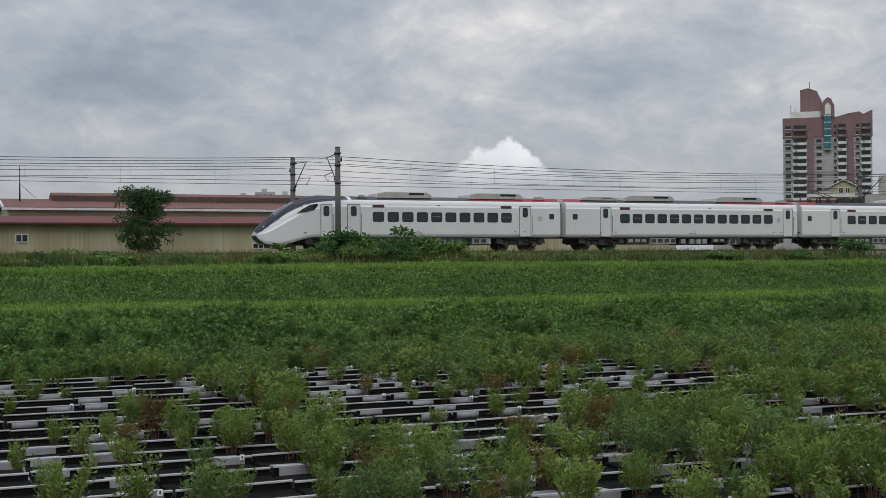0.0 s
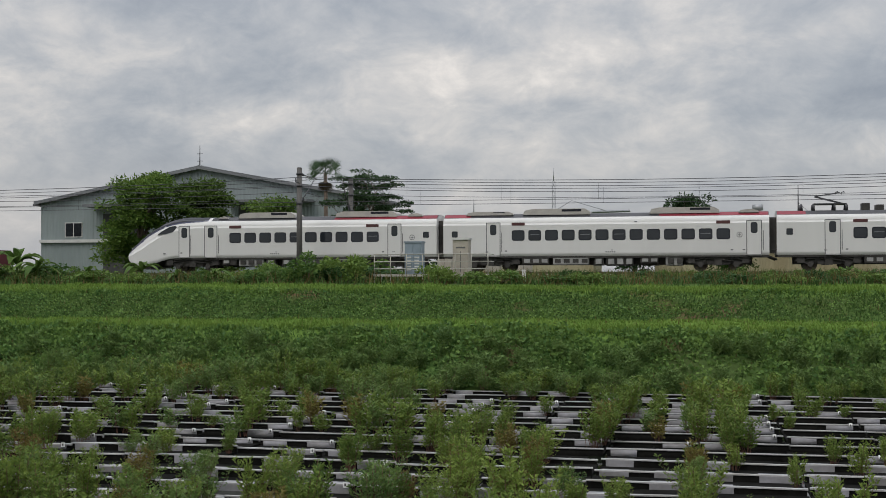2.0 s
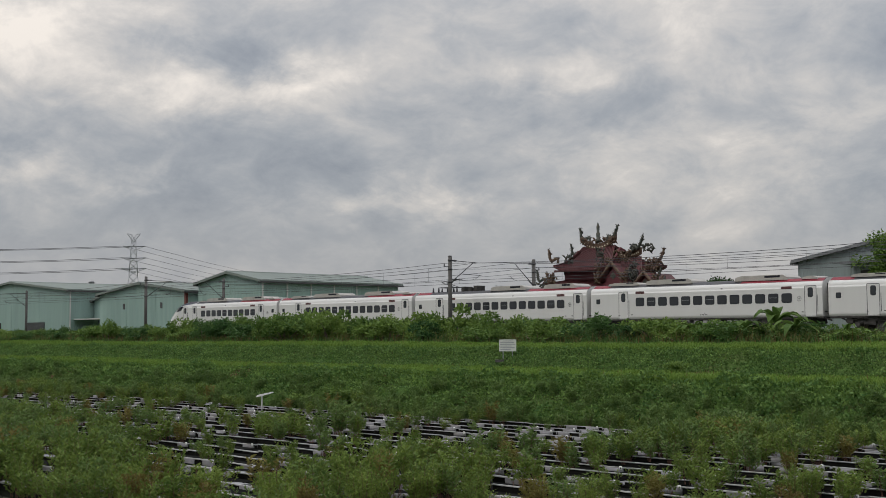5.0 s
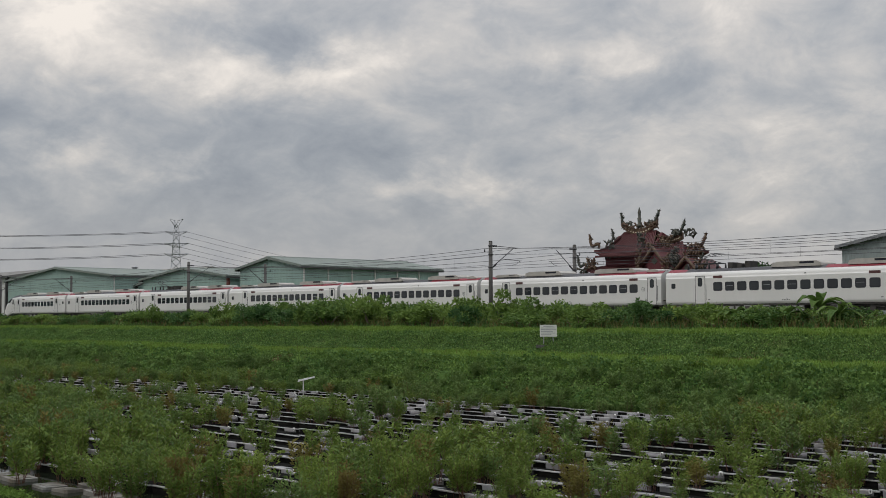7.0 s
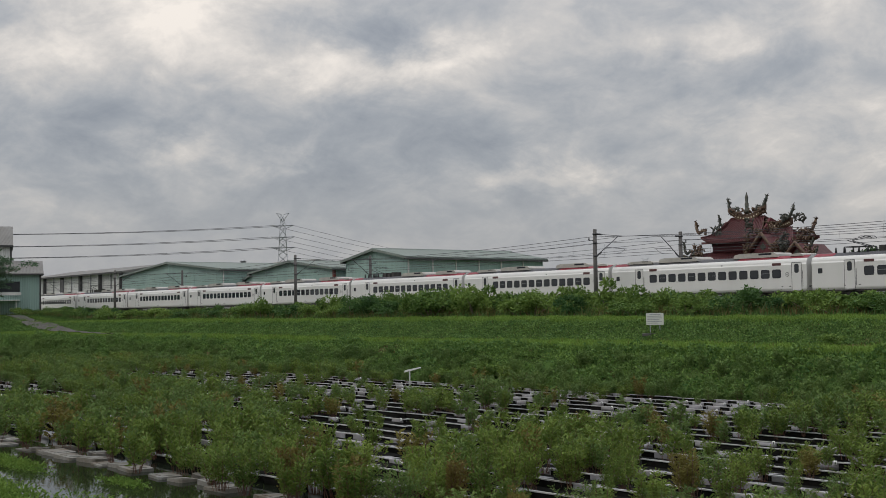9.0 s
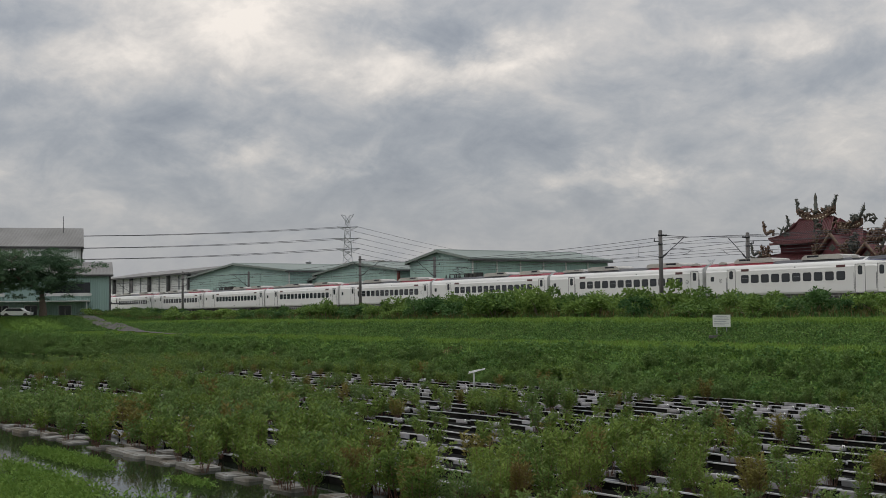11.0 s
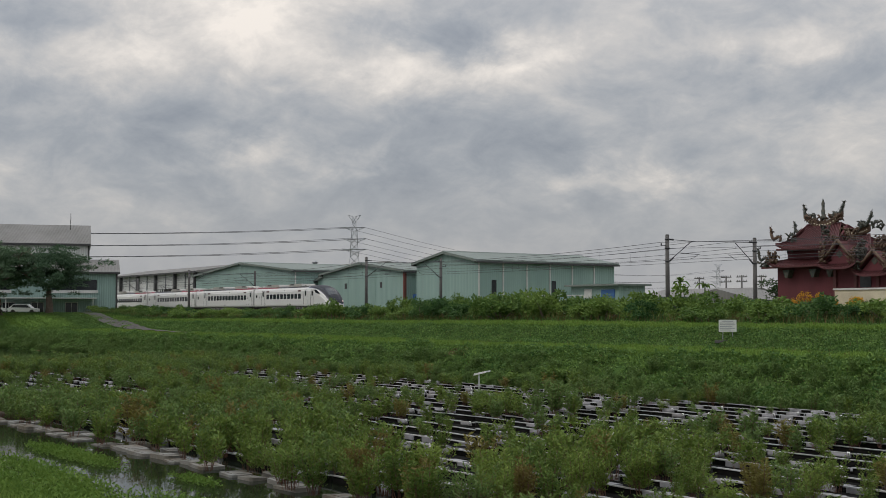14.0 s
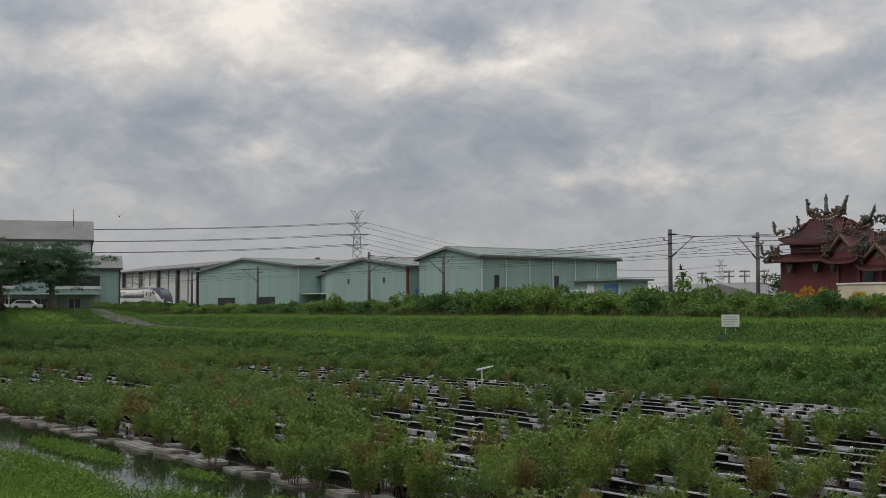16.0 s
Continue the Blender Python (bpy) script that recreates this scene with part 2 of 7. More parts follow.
def raw_mesh(name, verts, faces, mats, slots=None, smooth=False):
    """A mesh from numpy arrays: verts (n, 3), faces (m, k)."""
    me = bpy.data.meshes.new(name)
    verts, faces = np.asarray(verts, np.float32), np.asarray(faces, np.int32)
    k = faces.shape[1]
    me.vertices.add(len(verts))
    me.vertices.foreach_set("co", verts.ravel())
    me.loops.add(faces.size)
    me.loops.foreach_set("vertex_index", faces.ravel())
    me.polygons.add(len(faces))
    me.polygons.foreach_set("loop_start", np.arange(0, faces.size, k, dtype=np.int32))
    if slots is not None:
        me.polygons.foreach_set("material_index", np.asarray(slots, np.int32))
    if smooth:
        me.polygons.foreach_set("use_smooth", np.ones(len(faces), bool))
    for m in mats if isinstance(mats, (list, tuple)) else [mats]:
        me.materials.append(m)
    me.update(calc_edges=True)
    return me


def leaves(base, way, length, width, rng, fold=0.25):
    """Leaf blades: verts and faces. base, way (n, 3); each leaf is a kite of two triangles folded at its rib."""
    n = len(base)
    way = way / (np.linalg.norm(way, axis=1, keepdims=True) + 1e-9)
    side = np.cross(way, rng.normal(size=(n, 3)))
    side /= np.linalg.norm(side, axis=1, keepdims=True) + 1e-9
    nor = np.cross(side, way)
    L, W = np.broadcast_to(length, n)[:, None], np.broadcast_to(width, n)[:, None]
    mid = base + way * L * 0.45
    v = np.stack([base, mid + side * W * 0.5 + nor * W * fold, base + way * L, mid - side * W * 0.5 + nor * W * fold], 1)
    i = np.arange(n)[:, None] * 4
    f = np.concatenate([i + [0, 1, 2], i + [0, 2, 3]], 1).reshape(-1, 3)
    return v.reshape(-1, 3), f


def join_arrays(items):
    vs, fs, o = [], [], 0
    for v, f in items:
        vs.append(v)
        fs.append(f + o)
        o += len(v)
    return np.concatenate(vs), np.concatenate(fs)

# ---- ground and water ----
def top_z(x):
    return 3.46 + 0 * x


def berm_z(x):
    return 2.12 - 0.0012 * np.clip(x, -190, 70)


def ground_z(x, y):
    """Height of the ground: near bank, pond, lower slope, berm, upper slope, levee crown, railway bank, plain."""
    x, y = np.asarray(x, float), np.asarray(y, float)
    x, y = np.broadcast_arrays(x, y)
    t, b = top_z(x), berm_z(x)
    near = 7.9 + 0.9 * np.sin(x * 0.21) + 0.5 * np.sin(x * 0.53 + 1)
    keys = [(-40, 2.6 + 0 * x), (-3.0, 2.6 + 0 * x), (5.0, 0.5 + 0 * x), (near, 0 * x), (near + 2.5, 0 * x - 0.7), (42.2, 0 * x - 0.5), (43.6, 0.25 + 0 * x),
            (46.8, b), (53.0, b + 0.08), (56.2, t), (61.5, t + 0.25), (66.0, t + 0.15), (71.5, 3.75 + 0 * x), (89.0, 3.75 + 0 * x), (96.0, 3.3 + 0 * x)]
    z = np.where(y <= -40, 2.6, 3.3)
    for (y0, z0), (y1, z1) in zip(keys, keys[1:]):
        s = np.clip((y - y0) / np.maximum(y1 - y0, 1e-6), 0, 1)
        s2 = s * s * (3 - 2 * s)
        s = 0.5 * s + 0.5 * s2
        z = np.where((y > y0) & (y <= y1), z0 + (z1 - z0) * s, z)
    # yard of the factory, level with the crown
    s = np.clip((-158 - x) / 16, 0, 1) * np.clip((y - 41 - 0.25 * np.clip(x + 185, 0, 99)) / 6, 0, 1) * (y < 74)
    z = z + (np.maximum(z, 4.3) - z) * s * s * (3 - 2 * s)
    rough = 0.05 * np.sin(x * 0.9 + 2 * np.sin(y * 0.7)) * np.sin(y * 1.3 + x * 0.23) + 0.03 * np.sin(x * 2.3 + y * 1.9)
    rough += 0.05 * np.sin(x * 0.13 + 1.7) * np.sin(y * 0.4)
    return z + rough * np.where((y > 43) & (y < 70), 1.0, 0.3)


M_GROUND = mat("grassy_soil", (0.040, 0.076, 0.020), 0.95, vary=0.5, scale=0.35, bump=0.9, second=(0.055, 0.072, 0.026), fine=7, spec=0.0)


def turf_light_zones(ma):
    """Short fresh turf on the berm and the crown, with the sky light on these flats put into its colour; darker growth
    on the slopes, bare reddish soil in spots.
    """
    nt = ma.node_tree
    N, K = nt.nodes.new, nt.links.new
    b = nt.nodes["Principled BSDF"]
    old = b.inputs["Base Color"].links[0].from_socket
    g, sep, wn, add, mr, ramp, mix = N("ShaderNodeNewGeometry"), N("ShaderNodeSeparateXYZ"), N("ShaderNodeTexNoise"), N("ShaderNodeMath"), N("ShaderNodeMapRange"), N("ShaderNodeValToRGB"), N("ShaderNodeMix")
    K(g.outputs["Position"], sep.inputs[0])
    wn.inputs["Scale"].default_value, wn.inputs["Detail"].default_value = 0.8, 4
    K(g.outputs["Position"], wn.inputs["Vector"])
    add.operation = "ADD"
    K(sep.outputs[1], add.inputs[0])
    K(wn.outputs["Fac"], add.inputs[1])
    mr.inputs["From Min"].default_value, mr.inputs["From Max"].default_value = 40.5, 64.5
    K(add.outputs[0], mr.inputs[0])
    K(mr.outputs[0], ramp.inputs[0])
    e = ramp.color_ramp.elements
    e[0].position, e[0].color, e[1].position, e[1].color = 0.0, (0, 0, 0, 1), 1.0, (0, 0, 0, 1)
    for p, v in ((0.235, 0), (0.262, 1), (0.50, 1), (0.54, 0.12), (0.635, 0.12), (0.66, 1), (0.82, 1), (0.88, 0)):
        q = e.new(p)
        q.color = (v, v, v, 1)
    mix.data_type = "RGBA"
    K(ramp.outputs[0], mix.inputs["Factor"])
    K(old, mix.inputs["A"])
    # lightened turf colour: holds the extra sky light of the level ground
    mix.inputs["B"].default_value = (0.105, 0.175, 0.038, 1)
    soil, cut, bare = N("ShaderNodeTexNoise"), N("ShaderNodeMapRange"), N("ShaderNodeMix")
    soil.inputs["Scale"].default_value, soil.inputs["Detail"].default_value = 0.22, 5
    K(g.outputs["Position"], soil.inputs["Vector"])
    cut.inputs["From Min"].default_value, cut.inputs["From Max"].default_value = 0.62, 0.70
    K(soil.outputs["Fac"], cut.inputs[0])
    bare.data_type = "RGBA"
    K(cut.outputs[0], bare.inputs["Factor"])
    K(mix.outputs["Result"], bare.inputs["A"])
    bare.inputs["B"].default_value = (0.13, 0.085, 0.05, 1)
    K(bare.outputs["Result"], b.inputs["Base Color"])


turf_light_zones(M_GROUND)


def ground():
    xs = np.unique(np.concatenate([[-4000, -2500, -1500, -900, -600, -400, -300, -250], np.arange(-220, 81, 0.9), [90, 110, 150, 220, 400, 700, 1200, 2200, 4000]]))
    ys = np.unique(np.concatenate([[-4000, -1500, -500, -150, -60, -40, -20, -8], np.arange(0, 13, 0.8), np.arange(14, 42, 4), np.arange(42, 72, 0.45),
                                   [72, 75, 80, 85, 89, 91, 93, 96, 105, 130, 180, 300, 600, 1200, 2200, 4500]]))
    X, Y = np.meshgrid(xs, ys)
    Z = ground_z(X, Y)
    nx, ny = len(xs), len(ys)
    i = (np.arange(ny - 1)[:, None] * nx + np.arange(nx - 1)[None]).ravel()
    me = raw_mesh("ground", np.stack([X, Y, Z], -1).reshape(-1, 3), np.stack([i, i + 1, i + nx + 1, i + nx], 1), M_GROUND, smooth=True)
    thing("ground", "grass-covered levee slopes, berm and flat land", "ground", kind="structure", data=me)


ground()


def water():
    ma = bpy.data.materials.new("pond_water")
    ma.use_nodes = True
    nt = ma.node_tree
    b = nt.nodes["Principled BSDF"]
    b.inputs["Base Color"].default_value = (0.012, 0.016, 0.010, 1)
    b.inputs["Roughness"].default_value, b.inputs["IOR"].default_value = 0.04, 1.33
    n, bp, g = nt.nodes.new("ShaderNodeTexNoise"), nt.nodes.new("ShaderNodeBump"), nt.nodes.new("ShaderNodeNewGeometry")
    n.inputs["Scale"].default_value, n.inputs["Detail"].default_value = 1.6, 3
    bp.inputs["Strength"].default_value, bp.inputs["Distance"].default_value = 0.08, 0.05
    nt.links.new(g.outputs["Position"], n.inputs["Vector"])
    nt.links.new(n.outputs["Fac"], bp.inputs["Height"])
    nt.links.new(bp.outputs[0], b.inputs["Normal"])
    bm = B()
    box(bm, -600, 400, 5, 43.3, -0.4, 0.0)
    thing("water", "still dark green pond water reflecting the grey sky", "water", kind="structure", data=finish(bm, "water", ma))


water()

# ---- railway ----
RAIL_Z, TRACK_Y, FAR_Y = 4.35, 78.0, 81.9
M_BALLAST = mat("ballast", (0.13, 0.12, 0.11), 0.95, vary=0.35, scale=3, bump=0.9, fine=22)
M_STEEL = mat("rail_steel", (0.20, 0.15, 0.12), 0.5, 0.7, vary=0.25)
M_CONC = mat("concrete", (0.34, 0.33, 0.31), 0.85, vary=0.15, scale=1.0, bump=0.3, streak=1)
M_POLE = mat("pole_concrete", (0.10, 0.095, 0.09), 0.85, vary=0.25, scale=0.8, bump=0.3)
M_GALV = mat("galvanised", (0.32, 0.33, 0.34), 0.5, 0.6, vary=0.15)
M_DARKMETAL = mat("dark_metal", (0.06, 0.06, 0.065), 0.55, 0.5, vary=0.2)
M_WIRE = mat("wire", (0.05, 0.05, 0.055), 0.6, 0.4, vary=0.1)


def railway():
    bed = thing("track_bed", "grey ballast bed of a double railway track", "railway", kind="structure")
    bm = B()
    prism(bm, [(74.9, 3.6), (76.0, 4.16), (83.9, 4.16), (85.0, 3.6)], 0, -900, 500)
    part("ballast", bm, M_BALLAST, bed)
    for y in (TRACK_Y, FAR_Y):
        for s in (-0.535, 0.535):
            bm = B()
            c = y + s
            prism(bm, [(c - 0.065, 4.19), (c + 0.065, 4.19), (c + 0.01, 4.22), (c + 0.01, 4.31), (c + 0.035, 4.32), (c + 0.035, 4.35), (c - 0.035, 4.35), (c - 0.035, 4.32), (c - 0.01, 4.31), (c - 0.01, 4.22)], 0, -900, 500)
            part("rail", bm, M_STEEL, bed)
        xs = np.arange(-260, 80, 0.62)
        o = np.array([[-.12, -1.15, -.1], [.12, -1.15, -.1], [.12, 1.15, -.1], [-.12, 1.15, -.1], [-.1, -1.15, .04], [.1, -1.15, .04], [.1, 1.15, .04], [-.1, 1.15, .04]])
        v = (o[None] + np.stack([xs, 0 * xs + y, 0 * xs + 4.155], 1)[:, None]).reshape(-1, 3)
        q = np.array([(3, 2, 1, 0), (4, 5, 6, 7), (0, 1, 5, 4), (1, 2, 6, 5), (2, 3, 7, 6), (3, 0, 4, 7)])
        f = (q[None] + (np.arange(len(xs)) * 8)[:, None, None]).reshape(-1, 4)
        ob = part("sleepers", raw_mesh("sleepers", v, f, M_CONC), None, bed)
        ob["kind"] = "stuff"


railway()
# ---- catenary ----
POLE_X = [123.0, 73.6, 24.1, -24.8, -75.3, -124.4, -176.5, -226.0, -276.0]
FAR_X = [123.0, 73.6, 23.9, -24.2, -74.2, -122.9, -173.5, -223.0, -272.0]
NEAR_Y, FARP_Y, POLE_TOP = 74.15, 83.6, 10.85


def catenary_pole(name, x, y, side, top):
    """side: +1 arms reach to +y."""
    p = thing(name, "dark weathered concrete catenary pole with insulated bracket arm", "catenary pole", pose(x, y, 3.6), "poles along the railway")
    h = top - 3.6
    bm = B()
    tube(bm, [(0, 0, 0), (0, 0, h)], [0.19, 0.16], 14)
    part("shaft", bm, M_POLE, p)
    bm = B()
    tube(bm, [(0, 0, h), (0, 0, h + 0.06)], [0.17, 0.12], 14)
    part("cap", bm, M_POLE, p)
    s = side
    bm = B()
    tube(bm, [(0, 0.15 * s, h - 0.35), (0.2, 3.3 * s, h - 0.45)], 0.028, 6)
    part("top_tube", bm, M_DARKMETAL, p)
    bm = B()
    tube(bm, [(0, 0.15 * s, h - 2.2), (0.15, 2.6 * s, h - 0.5)], 0.035, 6)
    part("bracket_tube", bm, M_DARKMETAL, p)
    bm = B()
    tube(bm, [(0.07, 1.3 * s, h - 1.45), (0.2, 3.6 * s, h - 1.55)], 0.024, 6)
    tube(bm, [(0.2, 3.4 * s, h - 1.55), (0.2, 2.9 * s, h - 1.85), (0.2, 2.4 * s, h - 1.95)], 0.018, 6)
    part("steady_arm", bm, M_DARKMETAL, p)
    for z0, z1 in ((h - 0.35, h - 0.36), (h - 2.2, h - 1.85)):
        bm = B()
        a, b = Vector((0, 0.2 * s, z0)), Vector((0.03, 0.72 * s, z1))
        for k in range(6):
            q = a.lerp(b, (k + 0.5) / 6)
            d = (b - a).normalized() * 0.02
            tube(bm, [q - d, q, q + d], [0.03, 0.085, 0.03], 8)
        part("insulator", bm, M_DARKMETAL, p)
    for z in (h - 0.35, h - 2.2, h - 1.1):
        bm = B()
        tube(bm, [(0, 0, z - 0.06), (0, 0, z + 0.06)], 0.2, 12)
        part("clamp", bm, M_DARKMETAL, p)
    bm = B()
    tube(bm, [(0, -0.16 * s, h - 0.9), (0, -0.7 * s, h - 0.9)], 0.03, 6)
    tube(bm, [(0, -0.7 * s, h - 0.9), (0, -0.7 * s, h - 0.65)], [0.06, 0.04], 6)
    part("feeder_bracket", bm, M_DARKMETAL, p)
    return p


for _i, _x in enumerate(POLE_X):
    catenary_pole("catenary_pole", _x, NEAR_Y, 1, POLE_TOP)
    catenary_pole("catenary_pole", FAR_X[_i], FARP_Y, -1, POLE_TOP)


def span_wire(name, pts, sag, r, label, group=""):
    """One continuous wire through supports, sagging between them."""
    bm = B()
    line = []
    for (a, b) in zip(pts, pts[1:]):
        a, b = Vector(a), Vector(b)
        for k in range(10):
            s = k / 10
            q = a.lerp(b, s)
            q.z -= sag * 4 * s * (1 - s)
            line.append(q)
    line.append(Vector(pts[-1]))
    tube(bm, line, r, 4)
    return thing(name, label, "wire", group=group, data=finish(bm, name, M_WIRE))


for _y0, _s, _xs in ((NEAR_Y, 1, POLE_X), (FARP_Y, -1, FAR_X)):
    for _dy, _dz, _sag, _r in ((3.3, -0.45, 0.55, 0.016), (2.6, -1.95, 0.06, 0.016), (-0.7, -0.62, 0.5, 0.018), (0.25, -1.1, 0.45, 0.014)):
        span_wire("overhead_wire", [(x, _y0 + _dy * _s, POLE_TOP + _dz) for x in _xs], _sag, _r, "thin dark overhead line strung along the railway", "overhead wires")
for _y in (TRACK_Y - 0.55, TRACK_Y + 3.4):
    for _a, _b in zip(POLE_X, POLE_X[1:]):
        bm = B()
        for _k in range(1, 8):
            _t = _k / 8
            _x = _a + (_b - _a) * _t
            tube(bm, [(_x, _y, POLE_TOP - 1.95 - 0.24 * _t * (1 - _t)), (_x, _y, POLE_TOP - 0.47 - 2.2 * _t * (1 - _t))], 0.008, 3)
        thing("dropper_wires", "thin vertical hanger wires between the overhead lines", "wire", group="hanger wires", kind="stuff", data=finish(bm, "dropper_wires", M_WIRE))

# ---- the train ----
CAR_L, HEAD_L, SPEED, NOSE_X = 20.3, 21.6, 28.82, 19.7
M_BODY = mat("train_white", (0.60, 0.595, 0.58), 0.5, vary=0.035, scale=0.35, fine=2.5, streak=1)
M_ROOF = mat("train_roof", (0.045, 0.045, 0.05), 0.55, vary=0.3, scale=0.8)
M_RED = mat("train_red", (0.21, 0.016, 0.03), 0.55, vary=0.12)
M_BLACK = mat("train_black", (0.014, 0.015, 0.022), 0.45, vary=0.2, spec=0.25)
M_VIOLET = mat("train_blue_trim", (0.028, 0.033, 0.075), 0.3, vary=0.1)
M_GLASS = mat("train_glass", (0.022, 0.027, 0.032), 0.06, vary=0.2, scale=0.6, spec=0.5)
M_SEAM = mat("train_seam", (0.10, 0.10, 0.105), 0.6, vary=0.1)
M_UNDER = mat("train_under", (0.05, 0.047, 0.043), 0.75, 0.2, vary=0.35, scale=2)
M_UNDERL = mat("train_box", (0.30, 0.30, 0.29), 0.6, 0.2, vary=0.25, scale=2)
M_AC = mat("train_ac", (0.40, 0.38, 0.35), 0.55, 0.1, vary=0.15, scale=1.5)
M_DISP = mat("train_display", (0.085, 0.03, 0.03), 0.3, vary=0.3, scale=6)
M_WHEEL = mat("train_wheel", (0.09, 0.075, 0.065), 0.5, 0.6, vary=0.3)
M_LAMP = bpy.data.materials.new("tail_lamp")
M_LAMP.use_nodes = True
M_LAMP.node_tree.nodes["Principled BSDF"].inputs["Emission Color"].default_value = (1.0, 0.55, 0.5, 1)
M_LAMP.node_tree.nodes["Principled BSDF"].inputs["Emission Strength"].default_value = 1.0


M_TRIM_LENS = mat("lamp_lens", (0.30, 0.30, 0.31), 0.15, vary=0.1)


def car_section(w, zb, zs, zt, n=6):
    """Half-section from the keel edge up to the roof's middle: (y, z) with y >= 0."""
    pts = [(w - 0.10, zb), (w - 0.01, zb + 0.12), (w, zb + 0.2), (w, zb + 0.24), (w, zs - 0.49), (w, zs - 0.45)]
    for k in range(n + 1):
        a = radians(90 * k / n)
        pts.append((w * (0.80 + 0.20 * math.cos(a)) if k < n else w * 0.80, zs - 0.45 + (0.45 + 0.0) * math.sin(a)))
    pts += [(w * 0.55, zs + (zt - zs) * 0.75), (0.0, zt)]
    return pts


def loft(bm, stations, sel=None, grow=0.0, slot=0):
    """Skin over stations (x, half-section); sel(x, y, z) picks the faces that are kept."""
    rings = []
    for x, half in stations:
        ring = [(x, -y, z) for y, z in half] + [(x, y, z) for y, z in half[-2::-1]]
        if grow:
            cz = 2.0
            ring = [(p[0] - grow * 0.6, p[1] + math.copysign(grow, p[1]) * min(1, abs(p[1]) * 3), p[2] + (grow if p[2] > cz else 0)) for p in ring]
        rings.append([bm.verts.new(p) for p in ring])
    for a, b in zip(rings, rings[1:]):
        for k in range(len(a) - 1):
            q = (a[k], a[k + 1], b[k + 1], b[k])
            if sel:
                c = sum((v.co for v in q), Vector()) / 4
                if not sel(c.x, abs(c.y), c.z):
                    continue
            f = bm.faces.new(q)
            f.material_index, f.smooth = slot, True
    return rings


def lerp_table(tab, x):
    for (a, va), (b, vb) in zip(tab, tab[1:]):
        if x <= b:
            return va + (vb - va) * max(0, (x - a) / (b - a))
    return tab[-1][1]


MID_SEC = car_section(1.45, 0.97, 3.39, 3.66)
MID_ROOF = MID_SEC[-5:]
NOSE_TOP = [(0, 1.28), (0.12, 1.5), (0.5, 1.88), (1.0, 2.28), (1.8, 2.86), (2.6, 3.28), (3.4, 3.55), (4.2, 3.68), (5.2, 3.66), (6.2, 3.66)]
NOSE_BOT = [(0, 1.05), (0.15, 0.80), (0.5, 0.52), (1.3, 0.42), (2.2, 0.62), (3.2, 0.90), (3.8, 0.97), (6.2, 0.97)]
NOSE_W = [(0, 0.55), (0.15, 0.80), (0.5, 1.02), (1.0, 1.17), (1.8, 1.31), (2.6, 1.39), (3.6, 1.44), (5.0, 1.45), (6.2, 1.45)]


def nose_stations():
    out = []
    for x in (0, 0.06, 0.15, 0.3, 0.5, 0.75, 1.0, 1.4, 1.8, 2.2, 2.6, 3.0, 3.4, 3.8, 4.2, 4.7, 5.2, 6.2):
        zt, zb, w = lerp_table(NOSE_TOP, x), lerp_table(NOSE_BOT, x), lerp_table(NOSE_W, x)
        k = min(1.0, x / 5.2)
        h = zt - zb
        zs = zt - (0.27 * k + 0.10 * (1 - k))
        sh = 0.45 * k + (1 - k) * 0.42 * h
        half = [(w - 0.10, zb), (w - 0.01, zb + min(0.12, h * 0.1)), (w, zb + min(0.2, h * 0.15)), (w, zb + min(0.24, h * 0.2)), (w, zs - sh - min(0.04, h * 0.02)), (w, zs - sh)]
        for j in range(7):
            a = radians(90 * j / 6)
            r = 0.20 * k + 0.55 * (1 - k)
            half.append((w * (1 - r + r * math.cos(a)), zs - sh + sh * math.sin(a)))
        half += [(w * (1 - (0.20 * k + 0.55 * (1 - k))) * 0.6, zs + (zt - zs) * 0.75), (0.0, zt)]
        out.append((x, half))
    return out


def flush(bm, side, x, z, w, h, r, out=0.006, depth=0.02):
    """A rounded panel on a car's side wall."""
    y = 1.45
    prism(bm, [(x + px, z + pz) for px, pz in rounded(w, h, r)], 1, side * (y - depth), side * (y + out))


def seam_frame(bm, side, x, z, w, h, r, t=0.02):
    o, i = rounded(w, h, r), rounded(w - 2 * t, h - 2 * t, max(0.01, r - t))
    y = side * 1.4535
    vo = [bm.verts.new((x + a, y, z + b)) for a, b in o]
    vi = [bm.verts.new((x + a, y, z + b)) for a, b in i]
    n = len(o)
    for k in range(n):
        bm.faces.new((vo[k], vo[(k + 1) % n], vi[(k + 1) % n], vi[k]))


